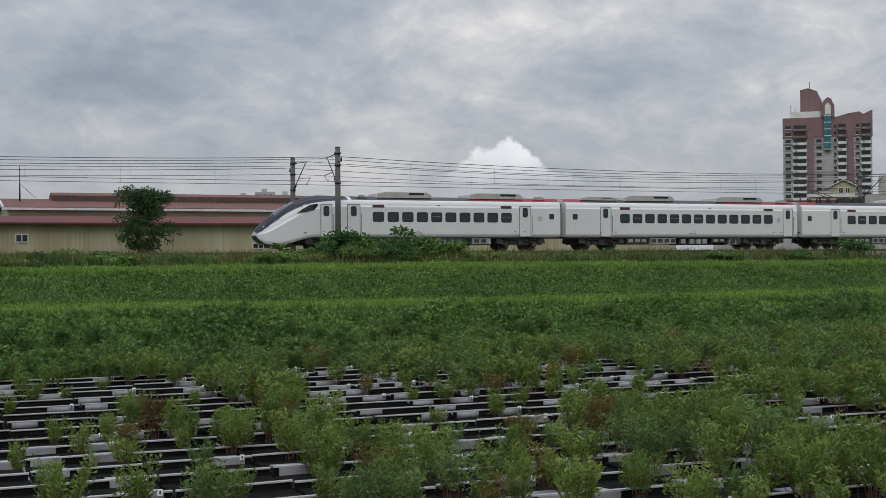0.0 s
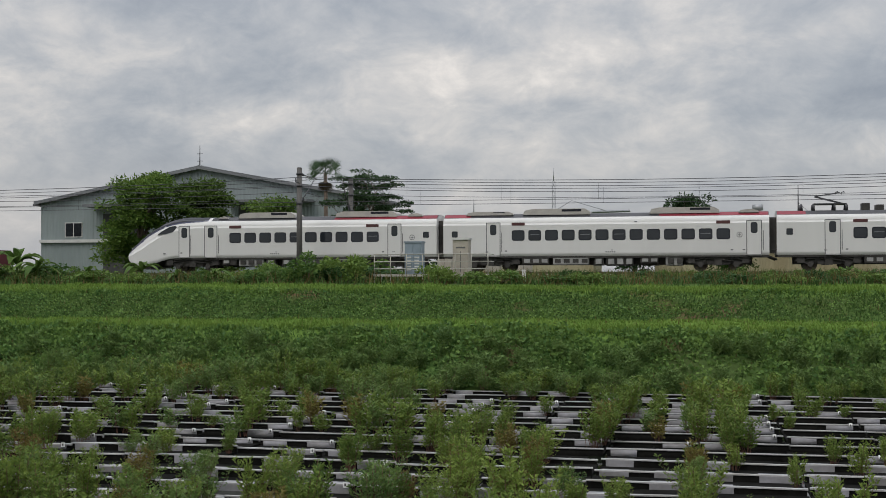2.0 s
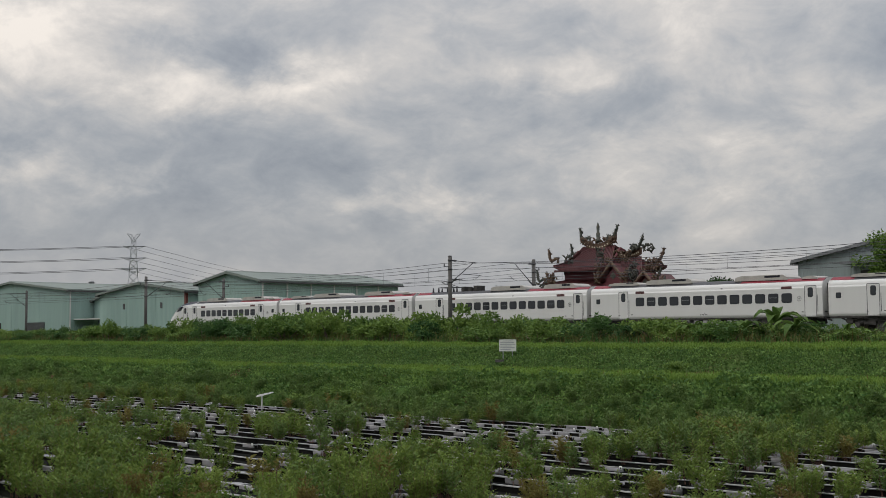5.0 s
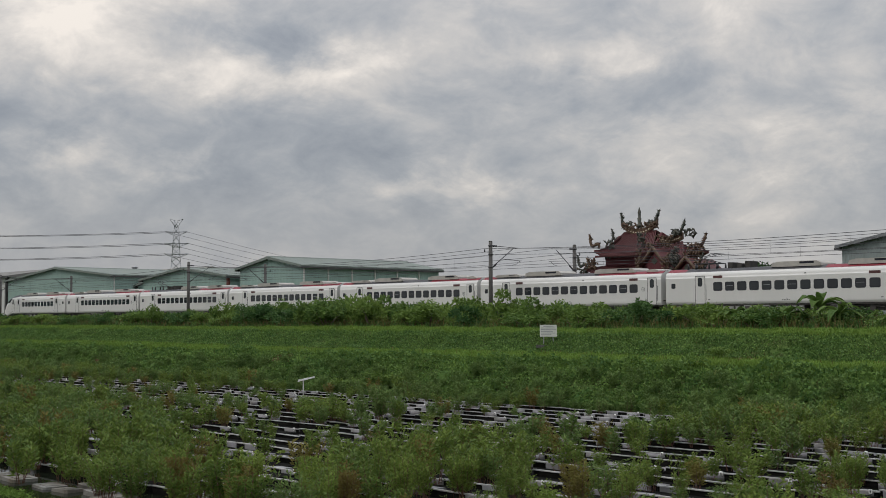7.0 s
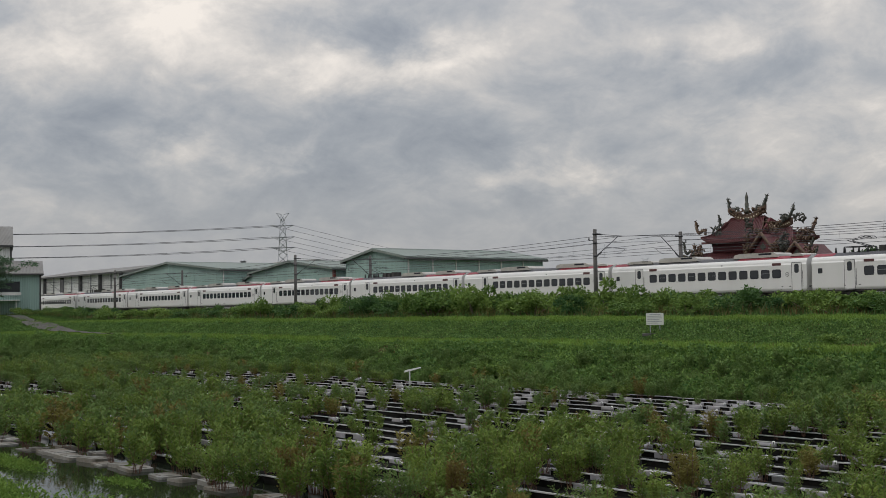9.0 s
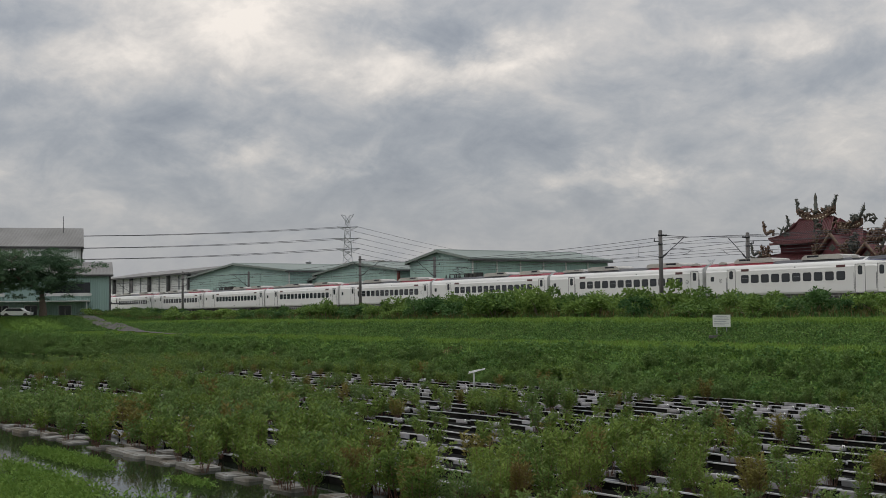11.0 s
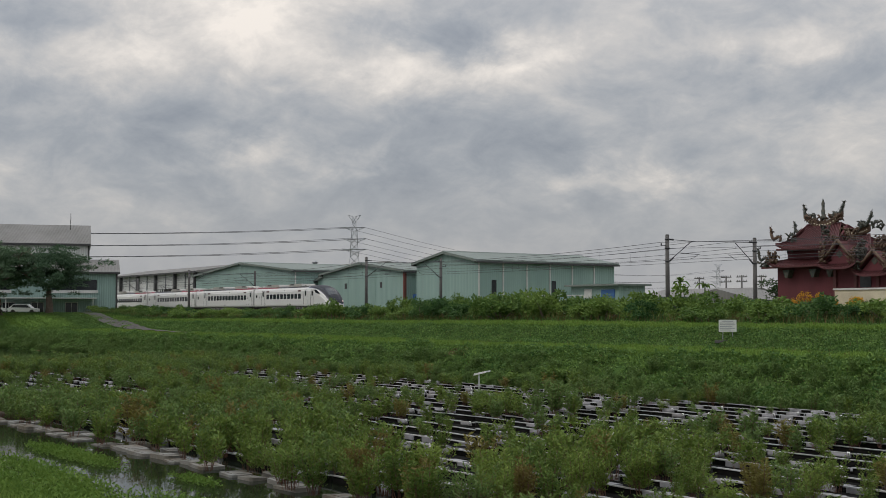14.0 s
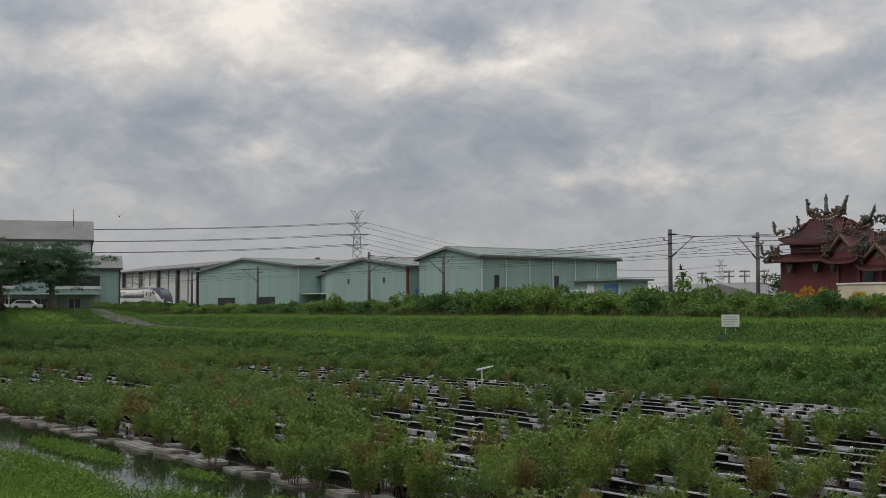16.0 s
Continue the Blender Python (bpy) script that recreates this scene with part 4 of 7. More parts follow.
def rafts():
    raft = thing("floating_raft", "grey plastic floating raft of slatted panels on the pond", "raft", pose(0, 0, 0))
    kinds = [raft_module(p, t) for p, t in (((0, 1), 1), ((0,), 0), ((1,), 1), ((), 0), ((1,), 1), ((0, 1), 1))]
    data = []
    for me in kinds:
        v = np.array([w.co[:] for w in me.vertices])
        me.calc_loop_triangles()
        f = np.array([t.vertices[:] for t in me.loop_triangles])
        s = np.array([t.material_index for t in me.loop_triangles])
        data.append((v, f, s))
    def piece(name, m, build):
        bm = B()
        build(bm)
        return finish(bm, name, m)
    PLATES = ((0, 1), (0,), (1,), (), (1,), (0, 1))
    tray = piece("float_panel", M_GAP, lambda bm: prism(bm, [(0.03, -0.12), (PITCH_Y, -0.12), (PITCH_Y, 0.025), (0.09, 0.025), (0.09, 0.15), (0.03, 0.15)], 0, 0.04, 2.06))
    lip = piece("lip", M_LIP, lambda bm: prism(bm, [(0.0, 0.15), (0.08, 0.15), (0.08, 0.176), (0.072, 0.182), (0.008, 0.182), (0.0, 0.176)], 0, 0.02, 2.08))
    plate = [piece("infill_plate", M_PANEL, lambda bm, a=a, b=b: prism(bm, [(-0.01, -0.02), (0.025, -0.02), (0.025, 0.10), (0.75, 0.05), (0.75, 0.09), (0.1, 0.135), (0.025, 0.15), (-0.01, 0.15)], 0, a, b)) for a, b in ((0.12, 0.72), (1.24, 1.93))]
    tag = piece("number_tag", [M_TAG, M_TAGDOT], lambda bm: (box(bm, 1.82, 1.91, -0.03, -0.015, 0.11, 0.22, 0), box(bm, 1.85, 1.88, -0.035, -0.03, 0.14, 0.19, 1)))
    rng = random.Random(4)
    vs, fs, ss, o = [], [], [], 0
    for j in range(RAFT_NY):
        for i in range(RAFT_NX):
            x = RAFT_X0 + i * PITCH_X + rng.uniform(-0.03, 0.03)
            y = RAFT_Y0 + j * PITCH_Y + 0.05 * math.sin(i * 0.35) + rng.uniform(-0.02, 0.02)
            if j == 0:
                continue
            k = rng.choices(range(6), (13, 20, 14, 28, 17, 8))[0]
            z, tilt = rng.uniform(-0.02, 0.03), rng.uniform(-0.7, 0.7)
            if 3 <= j < 10 and -41 < x < 22 and (j < 9 or x > -20):
                if rafts.count < 300:
                    rafts.count += 1
                    ob = part("float_panel", tray, None, raft)
                    ob.matrix_basis = pose(x, y, z, 0, tilt, rng.uniform(-0.5, 0.5))
                    part("lip", lip, None, ob)
                    for q in PLATES[k]:
                        part("infill_plate", plate[q], None, ob)
                    if k in (0, 2, 4, 5):
                        part("number_tag", tag, None, ob)
                    continue
            v, f, s = data[k]
            vs.append(v + [x, y, z])
            fs.append(f + o)
            ss.append(s)
            o += len(v)
    slabs = []
    for w, d in ((0.9, 0.65), (0.75, 0.55), (1.1, 0.7)):
        bm = B()
        prism(bm, [(-w / 2, -d / 2 + 0.07), (-w / 2 + 0.08, -d / 2), (w / 2 - 0.06, -d / 2), (w / 2, -d / 2 + 0.06), (w / 2, d / 2 - 0.07), (w / 2 - 0.08, d / 2), (-w / 2 + 0.06, d / 2), (-w / 2, d / 2 - 0.06)], 2, -0.14, 0.06)
        box(bm, -w * 0.3, w * 0.3, -d * 0.3, d * 0.3, 0.06, 0.075)
        slabs.append(finish(bm, "edge_slab", M_SLAB))
    x = -104.0
    while x < 40:
        edge = RAFT_Y0 + 0.35 + 0.035 * max(-24.0, min(0.0, x + 28))
        if rng.random() > 0.08:
            part("edge_slab", rng.choice(slabs), None, raft).matrix_basis = pose(x, edge + rng.uniform(-0.15, 0.15), rng.uniform(-0.02, 0.05), rng.uniform(-4, 3), rng.uniform(-3, 3), rng.uniform(-6, 6))
        if rng.random() > 0.75:
            part("edge_slab", rng.choice(slabs), None, raft).matrix_basis = pose(x + rng.uniform(-0.3, 0.3), edge + 0.7, rng.uniform(0.0, 0.06), rng.uniform(-3, 3), rng.uniform(-3, 3), rng.uniform(-6, 6))
        x += rng.uniform(0.85, 1.3)
    ob = part("raft_deck", raw_mesh("raft_deck", np.concatenate(vs), np.concatenate(fs), [M_PANEL, M_LIP, M_TAG, M_TAGDOT, M_GAP, M_SLAB], np.concatenate(ss)), None, raft)
    ob["kind"] = "stuff"


rafts.count = 0
rafts()

M_STEM = mat("shrub_stem", (0.12, 0.055, 0.035), 0.8, vary=0.3, scale=6)
M_LEAF = leaf_mat("shrub_leaf", (0.062, 0.115, 0.026), (0.205, 0.275, 0.058))
M_LEAFD = leaf_mat("shrub_leaf_deep", (0.068, 0.128, 0.040), (0.175, 0.25, 0.070))
M_LEAFR = leaf_mat("shrub_leaf_rusty", (0.11, 0.068, 0.026), (0.18, 0.165, 0.045))
M_VINE = leaf_mat("vine_leaf", (0.056, 0.125, 0.036), (0.225, 0.335, 0.085))
M_BLADE = leaf_mat("grass_blade", (0.034, 0.080, 0.022), (0.078, 0.134, 0.036), 0.75)
M_FRESH = leaf_mat("fresh_blade", (0.092, 0.170, 0.030), (0.175, 0.255, 0.052), 0.7)
M_DRY = leaf_mat("dry_blade", (0.10, 0.085, 0.035), (0.17, 0.13, 0.05), 0.8)


def shrub_arrays(rng, stems, per, size, height, spread):
    """Foliage and stems of one upright many-stemmed shrub, about 1 m high."""
    bases, ways, sv, sf, o = [], [], [], [], 0
    for _ in range(stems):
        a, r = rng.uniform(0, 2 * np.pi), rng.uniform(0, 0.16)
        root = np.array([r * np.cos(a), r * np.sin(a), 0])
        lean = rng.uniform(0.02, spread)
        a2 = a + rng.normal(0, 0.5)
        h = height * rng.uniform(0.6, 1.05)
        tip = root + np.array([np.cos(a2) * lean * h, np.sin(a2) * lean * h, h])
        w = np.array([[.008, 0, 0], [-.004, .007, 0], [-.004, -.007, 0]])
        sv += [root + w, tip + w * 0.3]
        sf += [np.array([[0, 1, 4], [0, 4, 3], [1, 2, 5], [1, 5, 4], [2, 0, 3], [2, 3, 5]]) + o]
        o += 6
        t = rng.uniform(0.12, 1.0, per) ** 0.75
        p = root + (tip - root) * t[:, None]
        ang = rng.uniform(0, 2 * np.pi, per)
        d = np.stack([np.cos(ang), np.sin(ang), rng.uniform(0.2, 1.1, per)], 1)
        twig = rng.uniform(0, 0.13, per) * (1.25 - t)
        p = p + d * twig[:, None] * [1, 1, 0.5]
        bases.append(p)
        ways.append(d)
    b, w = np.concatenate(bases), np.concatenate(ways)
    lv, lf = leaves(b, w, size * rng.uniform(0.6, 1.2, len(b)), size * 0.36, rng)
    return (lv, lf), (np.concatenate(sv), np.concatenate(sf))


def shrubs():
    rng = np.random.default_rng(11)
    near = [shrub_arrays(rng, int(rng.integers(15, 21)), 54, 0.092, 1.0, s) for s in (0.32, 0.45, 0.55, 0.38, 0.6, 0.5)]
    far = [shrub_arrays(rng, int(rng.integers(10, 14)), 30, 0.15, 1.0, s) for s in (0.3, 0.45, 0.55, 0.4)]
    # one of each kind, then copies
    protos = []
    for k, (lf, st) in enumerate(near * 2):
        rusty = k >= 6 and k % 3 == 0
        label = ("rust-tinged waterside shrub with sparse leaves, rooted in the raft" if rusty else
                 "yellow-green bushy waterside shrub growing out of the raft" if k % 2 else "green upright waterside shrub with reddish stems on the raft")
        t = thing("shrub", label, "shrub", pose(0, 0, -50), "shrubs on the rafts")
        part("foliage", raw_mesh("foliage", *lf, M_LEAFR if rusty else M_LEAF if k < 9 else M_LEAFD), None, t)
        part("stem", raw_mesh("stem", *st, M_STEM), None, t)
        protos.append([t, False])
    groups = {"near": [], "deep": [], "far": [], "rust": []}
    stems_all = []
    used = 0
    prng = random.Random(21)
    spots = []
    y = RAFT_Y0 + 0.15
    while y < 43.0:
        x = -100.0
        while x < 44:
            sx, sy = x + prng.uniform(-0.3, 0.3), y + prng.uniform(-0.5, 0.5)
            # the camera never sees the water close below it
            if math.hypot(sx, sy) > 18.5 and sx < sy * 1.05 + 3 and prng.random() < patch(sx, sy) ** 1.15:
                spots.append((sx, sy))
            x += 1.05
        y += 0.92
    spots.sort(key=lambda p: math.hypot(p[0], p[1]))
    for sx, sy in spots:
        d = patch(sx, sy)
        h = (0.42 + 0.58 * d) * prng.uniform(0.75, 1.15) + 0.25 * d * prng.random()
        wide = (0.25 + 0.75 * h) * prng.uniform(0.8, 1.15)
        rz = prng.uniform(0, 360)
        pos = Vector((sx, sy, 0.06))
        if used < 290:
            k = prng.choices(range(12), (5, 5, 5, 5, 5, 5, 2, 4, 4, 2, 3, 3))[0]
            m = Matrix.LocRotScale(pos, Euler((0, 0, radians(rz))), (wide, wide, h))
            t, taken = protos[k]
            c = copy_thing(t, Matrix()) if taken else t
            protos[k][1] = True
            c.matrix_basis = m
            used += 1
            continue
        ca, sa = math.cos(radians(rz)), math.sin(radians(rz))
        R = np.array([[ca * wide, -sa * wide, 0], [sa * wide, ca * wide, 0], [0, 0, h]]).T
        dist = math.hypot(sx, sy)
        (lv, lf), (sv, sf) = (near if dist < 31 else far)[prng.randrange(6 if dist < 31 else 4)]
        g = "rust" if prng.random() < 0.05 else "deep" if (dist > 40 and prng.random() < 0.45) or prng.random() < 0.15 else "near"
        groups[g].append((lv @ R + pos, lf))
        stems_all.append((sv @ R + pos, sf))
    for p in protos:
        if not p[1]:
            p[0].matrix_basis = Matrix.LocRotScale(Vector((-20 - 2 * protos.index(p), 30, 0.06)), None, (0.8, 0.8, 0.8))
    for g, m, label in (("near", M_LEAF, "dense yellow-green shrubs covering the floating rafts"), ("deep", M_LEAFD, "deep green shrubs covering the floating rafts"), ("rust", M_LEAFR, "rusty brown sparse shrubs among the green ones")):
        if groups[g]:
            thing("shrub_growth", label, "shrubs", kind="stuff", data=raw_mesh("shrub_growth", *join_arrays(groups[g]), m))
    thing("shrub_stems", "thin reddish shrub stems rising from the rafts", "stems", kind="stuff", data=raw_mesh("shrub_stems", *join_arrays(stems_all), M_STEM))


shrubs()


def bank_growth():
    """Reeds and tall weeds along the far edge of the pond, creepers on the lower slope, grass on the levee."""
    rng = np.random.default_rng(5)
    # tall weeds
    items = []
    var = [shrub_arrays(rng, 9, 26, 0.18, 1.0, s) for s in (0.25, 0.35, 0.45)]
    for _ in range(2300):
        x, y = rng.uniform(-175, 52), 42.8 + 2.8 * rng.random() ** 1.4
        if rng.random() > 0.55 + 0.6 * noise.noise(Vector((x * 0.12, y * 0.3, 1.0))):
            continue
        s = rng.uniform(0.45, 0.95)
        a = rng.uniform(0, 6.28)
        R = np.array([[np.cos(a) * s, -np.sin(a) * s, 0], [np.sin(a) * s, np.cos(a) * s, 0], [0, 0, s * rng.uniform(0.8, 1.15)]]).T
        lv, lf = var[rng.integers(3)][0]
        items.append((lv @ R + [x, y, max(0.02, float(ground_z(x, y)))], lf))
    thing("tall_weeds", "deep green tall weeds along the pond's far edge", "weeds", kind="stuff", data=raw_mesh("tall_weeds", *join_arrays(items), M_LEAFD))
    # creepers
    n = 190000
    x, y = rng.uniform(-180, 55, n), 43.2 + 3.5 * rng.random(n)
    lump = np.array([noise.noise(Vector((a * 0.35, b * 0.5, 0.3))) + 0.8 * noise.noise(Vector((a * 1.3, b * 1.6, 4.3))) for a, b in zip(x, y)])
    keep = rng.random(n) < 0.75 + 0.7 * lump
    x, y, lump = x[keep], y[keep], lump[keep]
    z = ground_z(x, y) + np.maximum(0, lump + 0.1) * 0.5 * rng.random(len(x)) ** 0.5 + 0.03
    w = np.stack([rng.normal(0, 1, len(x)), rng.normal(-0.3, 1, len(x)), rng.normal(0.6, 0.5, len(x))], 1)
    lv, lf = leaves(np.stack([x, y, z], 1), w, rng.uniform(0.10, 0.20, len(x)), 0.13, rng, 0.1)
    n2 = 130000
    x, y = rng.uniform(-190, 55, n2), 52.9 + 3.1 * rng.random(n2)
    bump = np.array([noise.noise(Vector((a * 0.5, b * 0.9, 2.3))) + 0.8 * noise.noise(Vector((a * 1.5, b * 2.0, 6.3))) for a, b in zip(x, y)])
    keep = rng.random(n2) < 0.8 + 0.8 * bump
    x, y, bump = x[keep], y[keep], bump[keep]
    n2 = len(x)
    w2 = np.stack([rng.normal(0, 1, n2), rng.normal(-0.5, 1, n2), rng.normal(0.35, 0.5, n2)], 1)
    lv, lf = join_arrays([(lv, lf), leaves(np.stack([x, y, ground_z(x, y) + 0.03 + np.maximum(0, bump) * 0.25 * rng.random(n2)], 1), w2, rng.uniform(0.08, 0.17, n2), 0.09, rng, 0.1)])
    thing("creeper_carpet", "dark green creeper leaves covering the lower levee slope", "creepers", kind="stuff", data=raw_mesh("creeper_carpet", lv, lf, M_VINE))

    def blades(n, y0, y1, lo, hi, wd, seed, power=1.0, x0=-200, x1=58):
        g = np.random.default_rng(seed)
        x, y = g.uniform(x0, x1, n), y0 + (y1 - y0) * g.random(n) ** power
        z = ground_z(x, y) - 0.02
        b = np.stack([x, y, z], 1)
        a = g.uniform(0, 6.28, n)
        L = g.uniform(lo, hi, n)
        lean = g.uniform(0.15, 0.9, n)
        tip = b + np.stack([np.cos(a) * lean * L, np.sin(a) * lean * L, L], 1)
        s = np.stack([-np.sin(a), np.cos(a), 0 * a], 1) * wd * g.uniform(0.6, 1.3, n)[:, None]
        v = np.stack([b - s, b + s, tip], 1).reshape(-1, 3)
        return v, np.arange(3 * n).reshape(-1, 3)
    v, f = join_arrays([blades(110000, 52.8, 55.9, 0.07, 0.20, 0.026, 1), blades(30000, 45.5, 46.6, 0.07, 0.24, 0.022, 3), blades(40000, 60, 71, 0.2, 0.55, 0.035, 6), blades(60000, 40.5, 63, 0.1, 0.3, 0.03, 26, 1.0, -205, -150), blades(34000, 67.5, 74.4, 0.4, 0.85, 0.04, 16)])
    # lighter blades: part fresh growth, part the flats' sky light put into colour
    tip = join_arrays([blades(120000, 46.5, 52.9, 0.07, 0.17, 0.034, 41), blades(90000, 55.9, 60.0, 0.08, 0.20, 0.036, 42), blades(30000, 46.4, 47.5, 0.14, 0.30, 0.03, 43), blades(30000, 55.7, 56.5, 0.12, 0.26, 0.03, 44)])
    thing("berm_grass", "fresh green grass, brightened on the level berm and levee crown", "grass", kind="stuff", data=raw_mesh("berm_grass", *tip, M_FRESH))
    thing("levee_grass", "bright green rough grass on the levee slopes and crown", "grass", kind="stuff", data=raw_mesh("levee_grass", v, f, M_BLADE))
    v, f = join_arrays([blades(9000, 44, 62, 0.1, 0.3, 0.02, 7), blades(30000, 61, 74, 0.35, 0.95, 0.03, 8)])
    thing("dry_grass", "straw-coloured dry grass stalks among the green", "grass", kind="stuff", data=raw_mesh("dry_grass", v, f, M_DRY))
    v, f = join_arrays([blades(46000, -3, 9.3, 0.12, 0.42, 0.02, 9, 0.6, -75, -12)])
    thing("shore_grass", "lush green grass on the near pond bank", "grass", kind="stuff", data=raw_mesh("shore_grass", v, f, M_FRESH))
    # floating mats of water plants
    items = []
    for cx, cy, rx, ry, n in ((-37, 11.9, 4.5, 0.7, 2600), (-22.5, 12.4, 3, 0.5, 1000), (-45, 9.6, 8, 0.6, 3000), (-33, 10.0, 7, 0.8, 2600), (-24.5, 10.8, 4.5, 1.0, 1800), (-29.5, 12.6, 1.6, 0.4, 400), (-27, 9.3, 6, 0.7, 2500), (-36, 8.6, 12, 0.9, 6000), (-24, 8.2, 9, 0.9, 4000)):
        a, r = rng.uniform(0, 6.28, n), np.sqrt(rng.random(n)) * (0.75 + 0.25 * np.sin(rng.uniform(0, 6.28, n) * 3))
        p = np.stack([cx + rx * r * np.cos(a), cy + ry * r * np.sin(a), 0.01 + 0.1 * rng.random(n)], 1)
        w = np.stack([rng.normal(0, 1, n), rng.normal(0, 1, n), rng.uniform(0.2, 1.2, n)], 1)
        items.append(leaves(p, w, rng.uniform(0.06, 0.15, n), 0.05, rng))
    thing("water_plants", "bright green floating water plants in mats", "water plants", kind="stuff", data=raw_mesh("water_plants", *join_arrays(items), M_FRESH))


bank_growth()

# ---- bushes, banana plants and trees ----
M_BARK = mat("bark", (0.13, 0.10, 0.075), 0.9, vary=0.3, scale=3, bump=0.5)
M_TREE = leaf_mat("tree_leaf", (0.028, 0.062, 0.014), (0.095, 0.150, 0.030))
M_TREEB = leaf_mat("tree_leaf_bright", (0.055, 0.115, 0.022), (0.175, 0.25, 0.05))
M_TREED = leaf_mat("tree_leaf_dark", (0.020, 0.045, 0.020), (0.052, 0.092, 0.036))
M_BUSH = leaf_mat("bush_leaf", (0.05, 0.11, 0.028), (0.17, 0.25, 0.058))
M_BUSHD = leaf_mat("bush_leaf_dark", (0.028, 0.076, 0.025), (0.078, 0.145, 0.042))
M_DEADFROND = leaf_mat("dead_frond", (0.035, 0.028, 0.016), (0.075, 0.06, 0.032), 0.8)
M_BANANA = leaf_mat("banana_leaf", (0.05, 0.105, 0.02), (0.13, 0.19, 0.05))


def clump_leaves(rng, centres, radii, n, size, flat=1.0, wide=0.5):
    """Leaves on the shells of many small clumps."""
    k = rng.integers(0, len(centres), n)
    d = rng.normal(size=(n, 3))
    d /= np.linalg.norm(d, axis=1, keepdims=True)
    d[:, 2] = np.where(d[:, 2] < -0.2, -d[:, 2] * 0.6, d[:, 2])
    r = radii[k] * rng.uniform(0.35, 1.05, n) ** 0.6
    p = centres[k] + d * r[:, None] * [1, 1, flat]
    w = d * [1, 1, 0.5] + rng.normal(0, 0.6, (n, 3)) + [0, 0, -0.15]
    return leaves(p, w, size * rng.uniform(0.6, 1.3, n), size * wide, rng, 0.15)


def bush_proto(seed, m, label):
    rng = np.random.default_rng(seed)
    n = 16
    a, r = rng.uniform(0, 6.28, n), np.sqrt(rng.random(n)) * 0.75
    h = rng.uniform(0.15, 0.85, n) * (1.1 - 0.55 * r)
    c = np.stack([r * np.cos(a), r * np.sin(a), h], 1)
    t = thing("bush", label, "bush", pose(0, 0, -60), "bushes along the railway bank")
    part("foliage", raw_mesh("foliage", *clump_leaves(rng, c, rng.uniform(0.18, 0.34, n), 1500, 0.135), m), None, t)
    bm = B()
    for k in range(5):
        tube(bm, [(0, 0, -0.15), (c[k][0] * 0.5, c[k][1] * 0.5, h[k] * 0.5), tuple(c[k])], [0.035, 0.02, 0.008], 4)
    part("twig_frame", bm, M_BARK, t)
    return t


def bank_bushes():
    protos = [[bush_proto(31 + k, M_BUSHD if k % 3 == 1 else M_BUSH, "dark glossy green bush on the railway bank" if k % 3 == 1 else "leafy green wild bush on the railway bank"), False] for k in range(7)]
    rng = random.Random(8)

    def put(x, y, w, h):
        p = protos[rng.randrange(7)]
        c = copy_thing(p[0], Matrix()) if p[1] else p[0]
        p[1] = True
        c.matrix_basis = Matrix.LocRotScale((x, y, float(ground_z(x, y)) - 0.05), Euler((0, 0, rng.uniform(0, 6.28))), (w, w, h))
    crest = [(60, 4.3), (40, 4.35), (29, 4.4), (26, 5.2), (22, 5.1), (19, 4.4), (0, 4.4), (-8, 4.4), (-17, 4.5), (-20, 5.1), (-24, 5.0), (-28, 4.5), (-36, 4.7), (-44, 4.9), (-50, 5.3), (-58, 5.5),
             (-62, 5.9), (-80, 5.9), (-95, 5.8), (-108, 5.5), (-125, 5.0), (-150, 4.9), (-180, 4.8), (-200, 4.8)]
    crest = [(-a, b) for a, b in crest]
    x = 52.0
    while x > -186:
        top = lerp_table(crest, -x)
        for y in (62.8, 66.5, 70.0):
            if -17.6 < x < -10.4 and y < 66:
                continue
            if rng.random() < (0.93 if top < 4.5 else 0.97):
                h = (top - 3.5 - 0.16 * min(1.0, max(0.0, (x + 60) / 60))) * rng.uniform(0.55, 1.15)
                if y > 69:
                    h = min(h, 1.7)
                put(x + rng.uniform(-1, 1), y + rng.uniform(-1.3, 1.3), rng.uniform(1.2, 2.1) * (0.7 + h * 0.25), h)
        x -= 2.3
    for x, y, w, h in ((21.5, 64.5, 2.2, 1.9), (24.5, 64.5, 2.6, 2.0), (27, 65, 2.0, 1.7), (-18.6, 63, 1.9, 1.75), (-20.5, 62.8, 1.7, 1.6), (-13.4, 62.2, 1.2, 1.2), (-37, 52.5, 0.9, 0.7), (-53, 44.0, 1.7, 1.2), (-56, 43.6, 1.3, 0.9), (56, 65, 2, 1.5)):
        put(x, y, w, h)
    for p in protos:
        if not p[1]:
            put(-100, 66, 1.5, 2)


bank_bushes()


